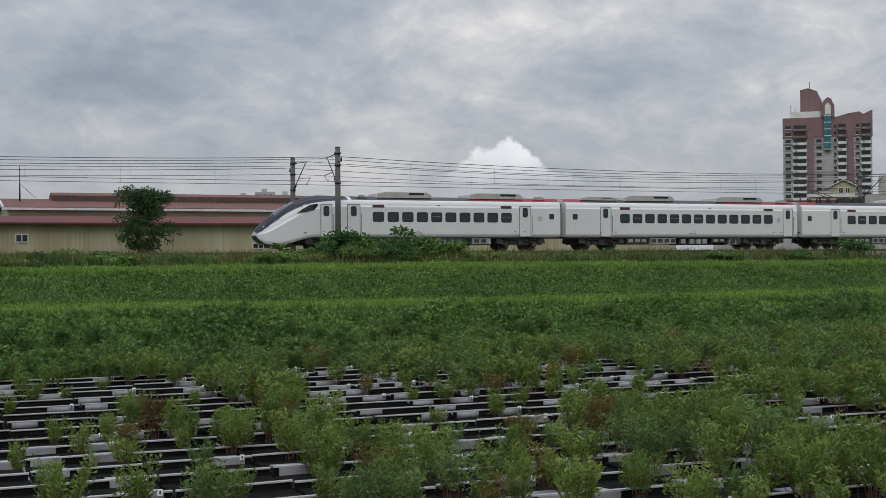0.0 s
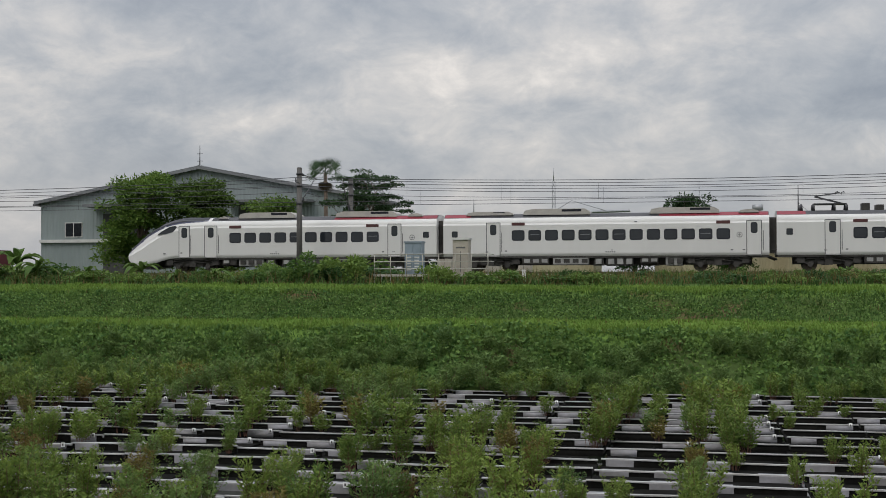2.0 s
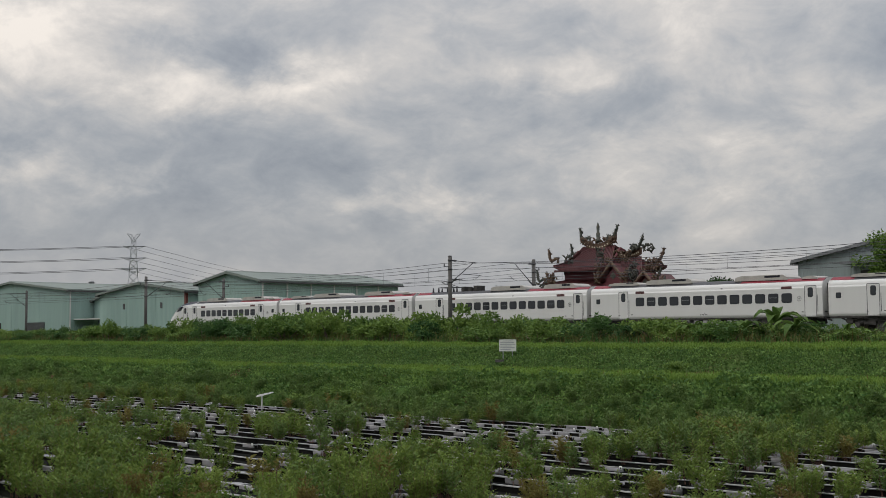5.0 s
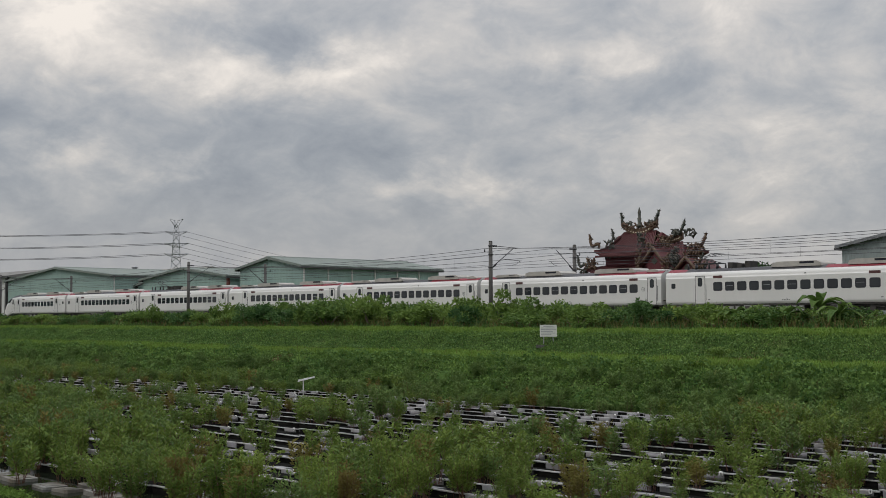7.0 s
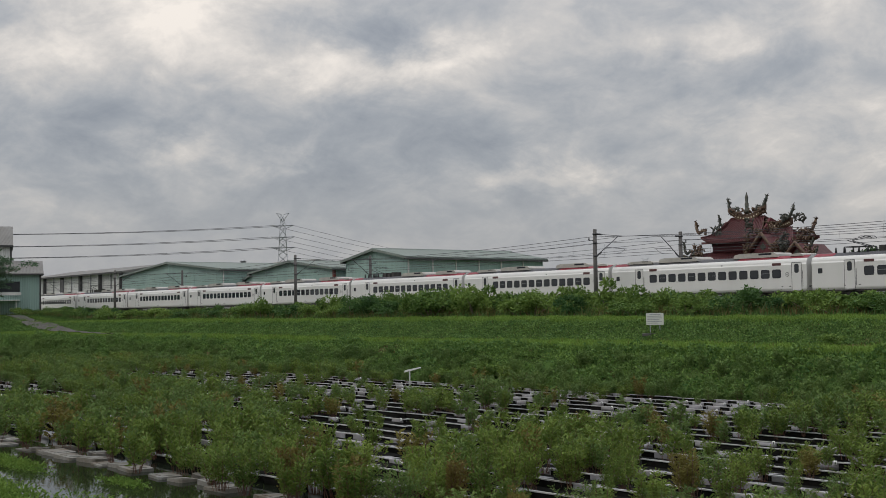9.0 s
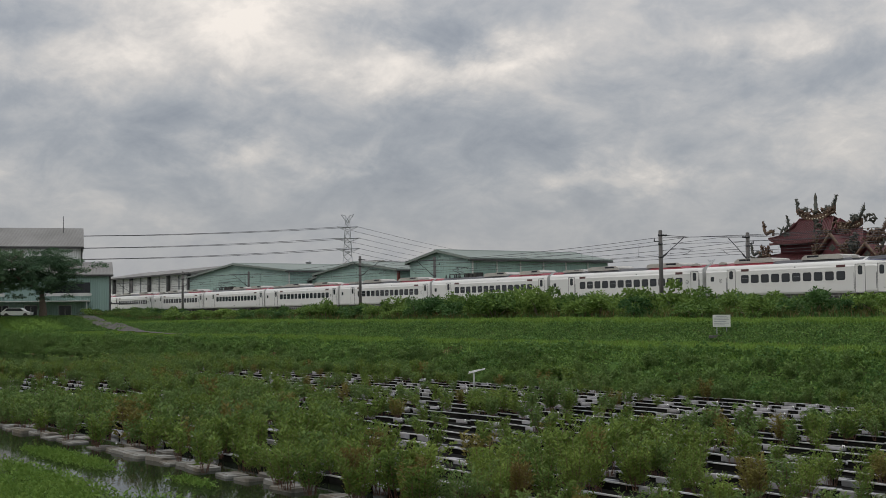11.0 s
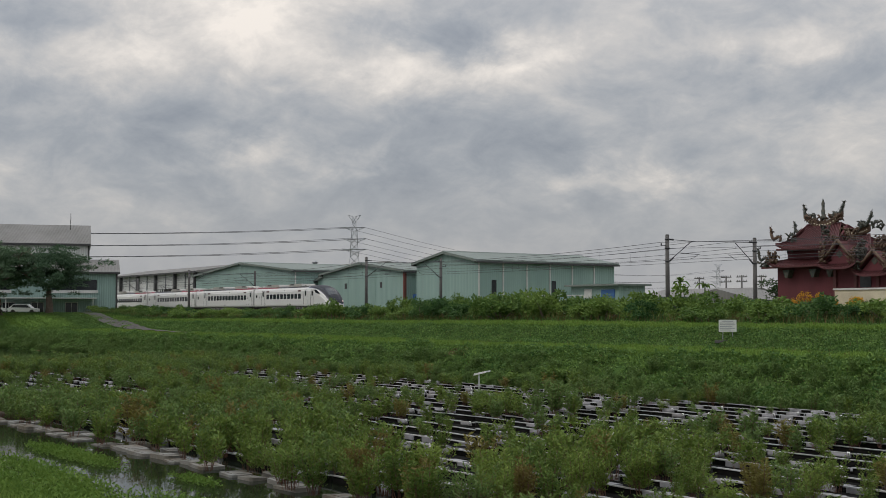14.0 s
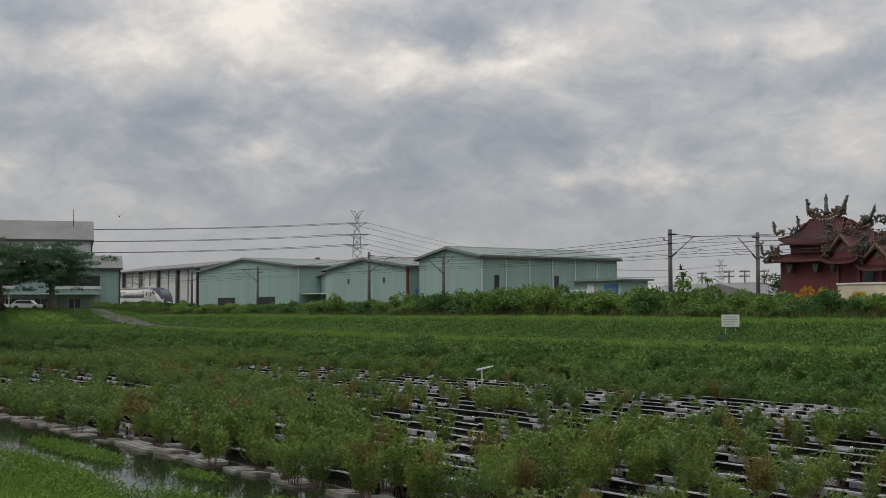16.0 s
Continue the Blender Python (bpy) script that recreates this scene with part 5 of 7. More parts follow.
def banana(x, y, h, label, seed, n=9, stalk=0.42, reach=1.0):
    rng = random.Random(seed)
    t = thing("banana_plant", label, "banana plant", pose(x, y, float(ground_z(x, y))), "broad-leaved plants on the bank")
    bm = B()
    tube(bm, [(0, 0, -0.1), (0.05, 0, h * (stalk + 0.03))], [0.11, 0.06], 7)
    part("stalk", bm, M_BANANA, t)
    for k in range(n):
        a = k * 2.4 + rng.uniform(-0.3, 0.3)
        L, up = h * reach * rng.uniform(0.7, 1.1), rng.uniform(0.45, 1.3)
        bm = B()
        prev = None
        for s in range(7):
            u = s / 6
            r, z = L * u * math.cos(up) + 0.03, h * stalk + L * u * math.sin(up) - L * 0.75 * u * u
            w = 0.24 * h * reach / 2 * math.sin(math.pi * min(1, u * 0.93 + 0.06)) + 0.01
            c, s2 = math.cos(a), math.sin(a)
            ring = [bm.verts.new((r * c - e * w * s2, r * s2 + e * w * c, z + abs(e) * 0.35 * w)) for e in (-1, 0, 1)]
            if prev:
                for q in range(2):
                    bm.faces.new((prev[q], prev[q + 1], ring[q + 1], ring[q]))
            prev = ring
        part("leaf", bm, M_BANANA, t)


for _k, (_x, _y, _h) in enumerate(((-38.2, 64, 2.6), (-36.6, 63.4, 2.0), (-39.8, 63.2, 1.9), (-30.4, 63.6, 1.8), (-33.4, 63.2, 1.5), (17.4, 63.2, 1.5), (-43.5, 63.4, 1.7), (-28.0, 63.0, 1.2), (-26, 63.2, 1.4))):
    banana(_x, _y, _h, "broad-leaved banana plant with arching green leaves", _k, 9 if _h > 1.6 else 7)


banana(-89.6, 90.0, 4.6, "tall ragged banana plant behind the railway", 30, 8, 0.8, 0.38)
banana(-86.8, 90.5, 4.2, "tall ragged banana plant behind the railway", 31, 8, 0.8, 0.36)


def limb(bm, p, d, length, r, depth, rng, tips, spread=0.7, up=0.25):
    pts, rad = [p], [r]
    for k in range(3):
        d = (d + Vector((rng.uniform(-1, 1), rng.uniform(-1, 1), rng.uniform(-0.4, 0.8))) * 0.18).normalized()
        p = p + d * length / 3
        pts.append(p)
        rad.append(r * (1 - 0.18 * (k + 1)))
    tube(bm, pts, rad, 6 if depth > 1 else 4)
    if depth == 0:
        tips.append(p)
        return
    tips.append(pts[2])
    for k in range(rng.randint(3, 4)):
        a = rng.uniform(0, math.tau)
        q = Vector((math.cos(a), math.sin(a), rng.uniform(-0.1, 0.6)))
        limb(bm, p, (d * 0.55 + q * spread + Vector((0, 0, up))).normalized(), length * rng.uniform(0.6, 0.8), rad[-1] * 0.75, depth - 1, rng, tips, spread, up)


def tree(name, x, y, base, height, radius, m, label, seed, n=7000, size=0.26, trunk=0.3, flat=0.75, clump=0.9, category="tree", spread=0.7, up=0.25, wide=0.5, full=True, mid=0.48, tall=0.46, clumps=46):
    """A branching tree, fitted to a height and crown radius."""
    rng, nr = random.Random(seed), np.random.default_rng(seed)
    bm, tips = B(), []
    limb(bm, Vector((0, 0, -0.1)), Vector((0, 0, 1)), height * trunk, 0.035 * height, 3, rng, tips, spread, up)
    c = np.array([p[:] for p in tips])
    ext = np.percentile(np.hypot(c[:, 0], c[:, 1]), 92)
    top = c[:, 2].max()
    sx, sz = (radius - clump * 0.6) / ext, (height - clump * flat * 0.8) / top
    bmesh.ops.scale(bm, vec=(sx, sx, sz), verts=bm.verts[:])
    c = c * [sx, sx, sz]
    t = thing(name, label, category, pose(x, y, base))
    part("trunk", bm, M_BARK, t)
    if full:
        k = clumps
        d = nr.normal(size=(k, 3))
        d /= np.linalg.norm(d, axis=1, keepdims=True)
        d *= nr.uniform(0.55, 1.0, k)[:, None]
        lump = 0.82 + 0.25 * np.sin(3 * np.arctan2(d[:, 1], d[:, 0]) + seed)
        extra = d * [radius - clump * 0.7, radius - clump * 0.7, height * tall] * lump[:, None] + [0, 0, height * mid]
        c = np.concatenate([c[c[:, 2] < height * 0.9], extra])
    part("crown", raw_mesh("crown", *clump_leaves(nr, c, nr.uniform(0.5, 1.15, len(c)) * clump, n, size, flat, wide), m), None, t)
    return t


tree("tree", 15.4, 93.5, 3.5, 5.9, 2.95, M_TREED, "round dark green tree before a brown warehouse wall", 3, 9000, 0.22, 0.16, clump=0.85, mid=0.42)
tree("tree", 2.0, 94.5, 3.4, 4.8, 2.7, M_TREE, "low round leafy tree before a tan wall", 31, 7000, 0.22, 0.16, clump=0.95)
tree("tree", -5.2, 96, 3.4, 4.6, 2.3, M_TREED, "dark round leafy tree beside a tan wall", 32, 6000, 0.22, 0.16, clump=0.9)
tree("tree", -47.3, 97.5, 3.3, 10.1, 4.0, M_TREEB, "broad leafy tree with bright upper leaves before a grey hall", 5, 21000, 0.3, 0.2, clump=1.4)
tree("tree", -42.6, 98.5, 3.3, 9.5, 4.0, M_TREE, "broad dark leafy tree before a grey hall", 6, 21000, 0.3, 0.2, clump=1.4)
tree("tree", -33.4, 95.5, 3.3, 7.2, 3.4, M_TREEB, "low wide yellow-green tree behind the railway", 7, 8500, 0.28, 0.2, clump=1.15)
tree("tree", -29.0, 94.5, 3.3, 5.4, 2.6, M_TREE, "small dense tree behind the railway", 17, 3600, 0.26, 0.2, clump=0.8)
tree("tree", -36.5, 93.0, 3.3, 4.6, 2.8, M_TREE, "low dense tree behind the railway", 18, 3600, 0.26, 0.2, clump=0.8)
tree("tree", -1.9, 130, 3.3, 9.3, 3.4, M_TREED, "dark round-topped tree far behind the railway", 9, 6000, 0.35, 0.4, clump=1.1, mid=0.72, tall=0.26)
tree("tree", -21.5, 112, 3.3, 6.2, 4.2, M_TREED, "dark spreading trees behind a brick shed", 10, 4500, 0.35, 0.2, clump=1.1)
tree("tree", -27.0, 112, 3.3, 5.0, 3.2, M_TREED, "dark low tree behind a brick shed", 12, 3000, 0.35, 0.2, clump=1.0)
tree("tree", -68.5, 104, 3.3, 6.6, 3.2, M_TREED, "dark round tree beside the temple", 13, 3600, 0.32, 0.25, clump=0.9)
tree("tree", -83.0, 98, 3.3, 4.6, 2.4, M_TREED, "small dark tree beside the temple", 14, 2600, 0.3, 0.25, clump=0.8)
tree("tree", -4.5, 140, 3.3, 7.0, 2.2, M_TREED, "dark tree far behind the railway", 15, 1800, 0.4, 0.3, clump=0.9)
M_SHADE = leaf_mat("shade_leaf", (0.040, 0.082, 0.048), (0.115, 0.18, 0.10))
# two umbrella-crowned trees before the white factory
tree("shade_tree", -176.5, 53.2, 4.25, 9.9, 7.2, M_SHADE, "dark umbrella-crowned shade tree in a factory yard", 21, 20000, 0.30, 0.30, 0.5, 1.25, spread=1.05, up=0.05, mid=0.62, tall=0.42, clumps=170)
tree("shade_tree", -178.5, 46.9, 4.25, 9.9, 7.0, M_SHADE, "dark spreading shade tree in a factory yard", 22, 20000, 0.30, 0.30, 0.5, 1.25, spread=1.05, up=0.05, mid=0.62, tall=0.42, clumps=170)


tree("tiered_tree", -25.0, 92, 3.3, 9.1, 3.9, M_TREED, "dark tree with flat tiers of fine leaves", 44, 14000, 0.2, 0.3, 0.3, 0.95, mid=0.54, tall=0.44)


def palm(x, y, base, h):
    rng, nr = random.Random(6), np.random.default_rng(6)
    t = thing("palm_tree", "tall fan palm with a skirt of dry brown fronds", "palm", pose(x, y, base))
    bm = B()
    tube(bm, [(0, 0, -0.1), (0.05, 0, h * 0.5), (0, 0, h)], [0.24, 0.16, 0.15], 9)
    part("trunk", bm, M_BARK, t)
    for name, m, lo, hi, n, L0 in (("frond", M_TREED, -0.45, 1.2, 16, 1.7), ("dry_frond", M_DEADFROND, -1.5, -1.2, 5, 1.2)):
        for k in range(n):
            a, e = rng.uniform(0, math.tau), rng.uniform(lo, hi)
            d = Vector((math.cos(a) * math.cos(e), math.sin(a) * math.cos(e), math.sin(e)))
            stem = Vector((0, 0, h)) + d * 0.75
            bm = B()
            tube(bm, [(0, 0, h - (0.5 if m is M_DEADFROND else 0)), stem], 0.02, 4)
            side = d.orthogonal().normalized()
            for j in range(15):
                f = radians(-75 + 10.7 * j)
                w = (d * math.cos(f) + side * math.sin(f)).normalized()
                tip = stem + w * L0 * 0.62 * (0.75 + 0.25 * math.cos(f)) + Vector((0, 0, -0.18))
                c = w.cross(d.cross(side)) * 0.035
                bm.faces.new([bm.verts.new(q) for q in (stem, stem.lerp(tip, 0.5) + c, tip, stem.lerp(tip, 0.5) - c)])
            part(name, bm, m, t)


palm(-29.6, 95, 3.3, 9.0)

# ---- buildings ----
def corrugated(name, color, rough=0.55, vary=0.12, pitch=3.0, second=None, metal=0.0):
    """Painted sheet metal: upright ribs as relief, weather streaks in the paint."""
    ma = mat(name, color, rough, metal, vary, 0.25, 0.0, second, 1.6, streak=1)
    nt = ma.node_tree
    N, K = nt.nodes.new, nt.links.new
    tc, sep, mu, si, bp = N("ShaderNodeTexCoord"), N("ShaderNodeSeparateXYZ"), N("ShaderNodeMath"), N("ShaderNodeMath"), N("ShaderNodeBump")
    ad = N("ShaderNodeMath")
    K(tc.outputs["Object"], sep.inputs[0])
    K(sep.outputs[0], ad.inputs[0])
    K(sep.outputs[1], ad.inputs[1])
    mu.operation, si.operation = "MULTIPLY", "SINE"
    mu.inputs[1].default_value = math.tau * pitch
    K(ad.outputs[0], mu.inputs[0])
    K(mu.outputs[0], si.inputs[0])
    K(si.outputs[0], bp.inputs["Height"])
    bp.inputs["Strength"].default_value, bp.inputs["Distance"].default_value = 0.5, 0.03
    K(bp.outputs[0], nt.nodes["Principled BSDF"].inputs["Normal"])
    return ma


M_GREENW = corrugated("green_sheet", (0.25, 0.355, 0.32), second=(0.21, 0.31, 0.28))
M_GREENR = corrugated("green_roof_sheet", (0.18, 0.21, 0.19), pitch=2.0)
M_GREYW = corrugated("grey_sheet", (0.225, 0.265, 0.265), second=(0.19, 0.225, 0.225))
M_GREYR = corrugated("grey_roof_sheet", (0.18, 0.188, 0.196), pitch=2.0)
M_WHITEW = corrugated("white_sheet", (0.56, 0.57, 0.56), second=(0.46, 0.47, 0.45))
M_CREAMR = corrugated("cream_roof_sheet", (0.28, 0.275, 0.245), pitch=2.0, second=(0.235, 0.23, 0.205))
M_PALEROOF = corrugated("pale_roof_sheet", (0.18, 0.175, 0.165), pitch=2.0, second=(0.145, 0.14, 0.13))
for _m in (M_GREENR, M_GREYR, M_CREAMR, M_PALEROOF):
    _m.node_tree.nodes["Principled BSDF"].inputs["Specular IOR Level"].default_value = 0.12
M_BROWNR = corrugated("maroon_roof_sheet", (0.125, 0.032, 0.034), second=(0.09, 0.03, 0.03), pitch=2.0)
M_RUSTR = corrugated("rusty_roof_sheet", (0.13, 0.055, 0.042), second=(0.10, 0.06, 0.05), vary=0.3, pitch=2.0)
for _m in (M_BROWNR, M_RUSTR):
    _m.node_tree.nodes["Principled BSDF"].inputs["Specular IOR Level"].default_value = 0.1
M_TANW = corrugated("tan_sheet", (0.36, 0.33, 0.22), second=(0.27, 0.22, 0.12), vary=0.2)
M_CREAM = mat("cream_plaster", (0.55, 0.49, 0.36), 0.85, vary=0.15, scale=0.7)
M_TRIMD = mat("dark_trim", (0.05, 0.05, 0.05), 0.6, vary=0.2)
M_TRIML = mat("light_trim", (0.55, 0.55, 0.53), 0.6, vary=0.12)
M_BLUE = mat("blue_door", (0.04, 0.12, 0.32), 0.5, vary=0.12)
M_DARKW = mat("dark_window", (0.02, 0.024, 0.028), 0.15, vary=0.3, scale=2)


def flat_part(name, x0, x1, y0, y1, z0, z1, m, parent, label=""):
    bm = B()
    box(bm, x0, x1, y0, y1, z0, z1)
    return part(name, bm, m, parent, label)


def framed_window(parent, x0, x1, y, z0, z1, name="window", out=-1):
    """A window on a wall that faces -y (out = -1)."""
    w = flat_part(name, x0 - 0.08, x1 + 0.08, y + out * 0.05, y + 0.05, z0 - 0.08, z1 + 0.08, M_TRIML, parent)
    flat_part("pane", x0, x1, y + out * 0.07, y + 0.02, z0, z1, M_DARKW, w)
    flat_part("mullion", (x0 + x1) / 2 - 0.03, (x0 + x1) / 2 + 0.03, y + out * 0.085, y, z0, z1, M_TRIML, w)
    return w


def gable_hall(name, x0, x1, y0, y1, base, eave, apex, mw, mr, label, bays=5, seams=4, m=None):
    """A metal hall with its gable to -y."""
    b = thing(name, label, "warehouse", m)
    xm = (x0 + x1) / 2
    bm = B()
    prism(bm, [(x0, base), (x1, base), (x1, eave), (xm, apex), (x0, eave)], 1, y0, y1)
    part("wall", bm, mw, b)
    for sgn, xe in ((-1, x0), (1, x1)):
        bm = B()
        dx, dz = (xe - xm), (eave - apex)
        xo, zo = xe + sgn * 0.5, eave + dz / abs(dx) * 0.5
        prism(bm, [(xm, apex + 0.04), (xo, zo + 0.04), (xo, zo + 0.22), (xm, apex + 0.24)], 1, y0 - 0.5, y1 + 0.5)
        part("roof", bm, mr, b)
        bm = B()
        prism(bm, [(xm, apex - 0.06), (xo, zo - 0.06), (xo, zo + 0.26), (xm, apex + 0.28)], 1, y0 - 0.56, y0 - 0.5)
        part("verge_trim", bm, M_GREENR if mw is M_GREENW else mr, b)
        flat_part("gutter", min(xe, xo + sgn * 0.1), max(xe, xo + sgn * 0.1), y0 - 0.5, y1 + 0.5, zo - 0.16, zo + 0.03, M_TRIMD, b)
    bm = B()
    prism(bm, [(xm - 0.3, apex + 0.14), (xm + 0.3, apex + 0.14), (xm, apex + 0.36)], 1, y0 - 0.5, y1 + 0.5)
    part("ridge_cap", bm, mr, b)
    for k in range(1, seams):
        x = x0 + (x1 - x0) * k / seams
        z = eave + (apex - eave) * (1 - abs(x - xm) / (xm - x0))
        flat_part("seam_strip", x - 0.06, x + 0.06, y0 - 0.03, y0 + 0.01, base, z - 0.1, mw, b)
    for k in range(0, bays):
        y = y0 + (y1 - y0) * (k + 0.02) / bays
        flat_part("downpipe", x1 - 0.02, x1 + 0.14, y, y + 0.16, base, eave - 0.1, M_TRIML, b)
    return b


# three green halls with their gables to the railway
_h = gable_hall("warehouse", -141.1, -127.0, 92, 115, 3.2, 11.0, 12.2, M_GREENW, M_GREENR, "pale green corrugated metal warehouse with low gable roof", 6, 2)
for _y in (94.2, 104.0):
    flat_part("slot_window", -127.02, -126.93, _y, _y + 0.7, 4.6, 8.6, M_DARKW, _h)
_h = gable_hall("warehouse", -167.2, -144.2, 92, 118, 3.2, 10.2, 11.5, M_GREENW, M_GREENR, "pale green metal warehouse beside a larger hall", 5, 3)
for _x in (-160.5, -150.5):
    flat_part("wall_vent", _x, _x + 0.5, 91.94, 92.02, 8.0, 8.8, M_TRIMD, _h)
flat_part("corner_post", -144.35, -144.0, 91.9, 92.25, 3.2, 10.2, mat("rust_red", (0.16, 0.045, 0.035), 0.8, vary=0.2), _h)
flat_part("door", -143.9, -141.4, 93.2, 93.3, 3.2, 7.0, M_BLUE, _h, "blue metal door")
_h = gable_hall("warehouse", -215.7, -176.7, 92, 118, 3.2, 11.2, 12.9, M_GREENW, M_GREENR, "wide pale green metal warehouse with open bays", 5, 4)
# flat dark panels on the wall; the bays' inner shade is their colour
for _a, _b in ((-207, -200), (-190.5, -184.5)):
    flat_part("open_bay", _a, _b, 91.9, 92.05, 3.2, 6.4, M_DARKW, _h)
_h = gable_hall("warehouse", -176.2, -167.6, 96, 118, 3.2, 9.6, 10.6, M_GREENW, M_GREENR, "low green metal lean-to between two warehouses", 4, 2)
flat_part("shutter", -174.8, -169.0, 95.85, 96.02, 3.2, 6.6, mat("blue_grey_shutter", (0.10, 0.13, 0.17), 0.6, vary=0.2), _h)
flat_part("canopy", -177, -168, 92.8, 96, 6.7, 6.85, M_TRIML, _h)
# far pale roofs behind
for _x0, _x1, _y, _z in ((-262, -216, 135, 13.6), (-225, -190, 150, 13.2)):
    gable_hall("warehouse", _x0, _x1, _y, _y + 17, 3.2, _z - 1.0, _z, M_WHITEW, M_PALEROOF, "far pale metal hall behind the green ones", 4, 3)


def long_hall():
    """A long pale hall, its roof slope to the railway, behind the green ones."""
    b = thing("warehouse", "long pale hall with a cream metal roof behind a green warehouse", "warehouse")
    flat_part("wall", -270, -214, 125, 140, 3.2, 13.0, M_GREENW, b)
    bm = B()
    prism(bm, [(124.4, 13.0), (124.4, 13.2), (132.5, 15.0), (140.6, 13.2), (140.6, 13.0)], 0, -270.8, -213.2)
    part("roof", bm, M_CREAMR, b)
    flat_part("gutter", -270.8, -213.2, 124.2, 124.4, 12.85, 13.15, M_TRIMD, b)
    for x in (-240,):
        bm = B()
        tube(bm, [(x, 130, 14.4), (x, 130, 15.5)], 0.55, 10)
        tube(bm, [(x, 130, 15.5), (x, 130, 15.9)], [0.8, 0.15], 10)
        part("roof_ventilator", bm, M_GALV, b)


long_hall()


def column_shed():
    """A long white open-fronted shed along the railway."""
    b = thing("column_shed", "long white shed with dark steel columns beside the railway", "shed")
    bm = B()
    box(bm, -268, -217, 93, 112, 3.2, 12.1)
    part("wall", bm, M_WHITEW, b)
    for k in range(6):
        x = -267.6 + 9.9 * k
        flat_part("column", x, x + 0.6, 92.4, 92.98, 3.2, 12.1, M_TRIMD, b)
        flat_part("seam_strip", x + 4.9, x + 5.1, 92.8, 92.99, 3.2, 12.1, M_GALV, b)
    bm = B()
    prism(bm, [(92.2, 12.1), (92.2, 12.35), (103, 14.0), (112.5, 12.4), (112.5, 12.1)], 0, -268.6, -216.4)
    part("roof", bm, M_PALEROOF, b)
    flat_part("gutter", -268.6, -216.4, 92.05, 92.2, 12.0, 12.3, M_TRIMD, b)


column_shed()


def grey_hall():
    b = gable_hall("grey_hall", -64.2, -30.6, 112, 121, 3.2, 11.3, 14.4, M_GREYW, M_GREYR, "large grey corrugated hall with gable roof and canopies", 3, 6)
    flat_part("canopy", -58.5, -52.5, 109.6, 112, 10.75, 11.0, M_GREYR, b)
    # each doorway is a dark panel that paints the shade inside
    flat_part("doorway", -57.5, -53.5, 111.9, 112.05, 3.2, 10.2, M_TRIMD, b, "tall dark doorway")
    flat_part("canopy", -44.5, -36.0, 109.8, 112, 11.0, 11.25, M_GREYR, b)
    flat_part("doorway", -43.5, -38.0, 111.9, 112.05, 9.2, 10.9, M_TRIMD, b)
    flat_part("sill_band", -64.2, -54, 111.7, 112, 7.4, 7.7, M_TRIML, b)
    w = framed_window(b, -61.5, -59.8, 111.98, 8.0, 9.3)
    bm = B()
    tube(bm, [(-47.7, 112.5, 14.3), (-47.7, 112.5, 16.7)], [0.06, 0.03], 5)
    for z in (15.2, 15.9):
        tube(bm, [(-48.0, 112.5, z), (-47.4, 112.5, z)], 0.025, 4)
    part("antenna", bm, M_DARKMETAL, b)


grey_hall()


def factory():
    """White two-storey factory with a green lean-to before it, turned towards the pond."""
    b = thing("factory", "white factory building with a pale roof and green annex", "factory", pose(-184.8, 66.0, 3.6, 0, 0, 72))
    # local x: along the front from its far right corner leftwards is -x; local y: away from the pond
    bm = B()
    box(bm, -30, 0, 0.6, 6.0, 0, 6.9)
    an = part("annex_wall", bm, M_GREENW, b)
    bm = B()
    prism(bm, [(0.2, 6.9), (0.2, 7.1), (6.1, 9.2), (6.1, 6.9)], 0, -30.4, 0.4)
    part("annex_roof", bm, M_PALEROOF, b)
    flat_part("gutter", -30.4, 0.4, 0.05, 0.2, 6.8, 7.05, M_TRIMD, b)
    bm = B()
    box(bm, -34, -4.2, 6.0, 20, 0, 11.4)
    part("wall", bm, M_WHITEW, b)
    bm = B()
    prism(bm, [(5.6, 11.4), (5.6, 11.65), (13.0, 15.0), (20.4, 11.65), (20.4, 11.4)], 0, -34.5, -3.9)
    part("roof", bm, M_PALEROOF, b)
    flat_part("corner_trim", -4.35, -4.1, 5.9, 6.2, 0, 11.4, M_TRIMD, b)
    flat_part("gutter", -34.5, -3.9, 5.45, 5.6, 11.3, 11.6, M_TRIMD, b)
    flat_part("corner_trim", -0.2, 0.05, 0.5, 0.8, 0, 6.9, M_TRIMD, b)
    framed_window(b, -9.4, -7.4, 5.95, 8.6, 10.0)
    framed_window(b, -20, -18.0, 5.95, 8.6, 10.0)
    for x in (-26, -21, -16.5, -12.4, -7.5):
        framed_window(b, x, x + 1.7, 0.55, 0.9, 2.4)
    # dark panels paint the shade behind the balcony rails
    for x in (-22, -9.5):
        flat_part("balcony_opening", x, x + 6.5, 0.5, 0.65, 4.0, 5.9, M_DARKW, b)
        flat_part("balcony_rail", x - 0.2, x + 6.7, 0.35, 0.6, 3.85, 4.3, M_TRIML, b)
    flat_part("awning", -29, -3.0, -1.6, 0.6, 3.0, 3.15, M_TRIML, b)
    for x in (-28.5, -22, -16, -10, -3.6):
        flat_part("awning_post", x, x + 0.12, -1.5, -1.38, 0, 3.0, M_TRIML, b)
    bm = B()
    tube(bm, [(-7.0, 9.0, 14), (-7.0, 9.0, 16.6)], 0.05, 5)
    part("lightning_rod", bm, M_DARKMETAL, b)
    flat_part("porch_roof", 0.0, 3.6, 2.0, 6.0, 2.6, 2.75, M_TRIMD, b)


factory()


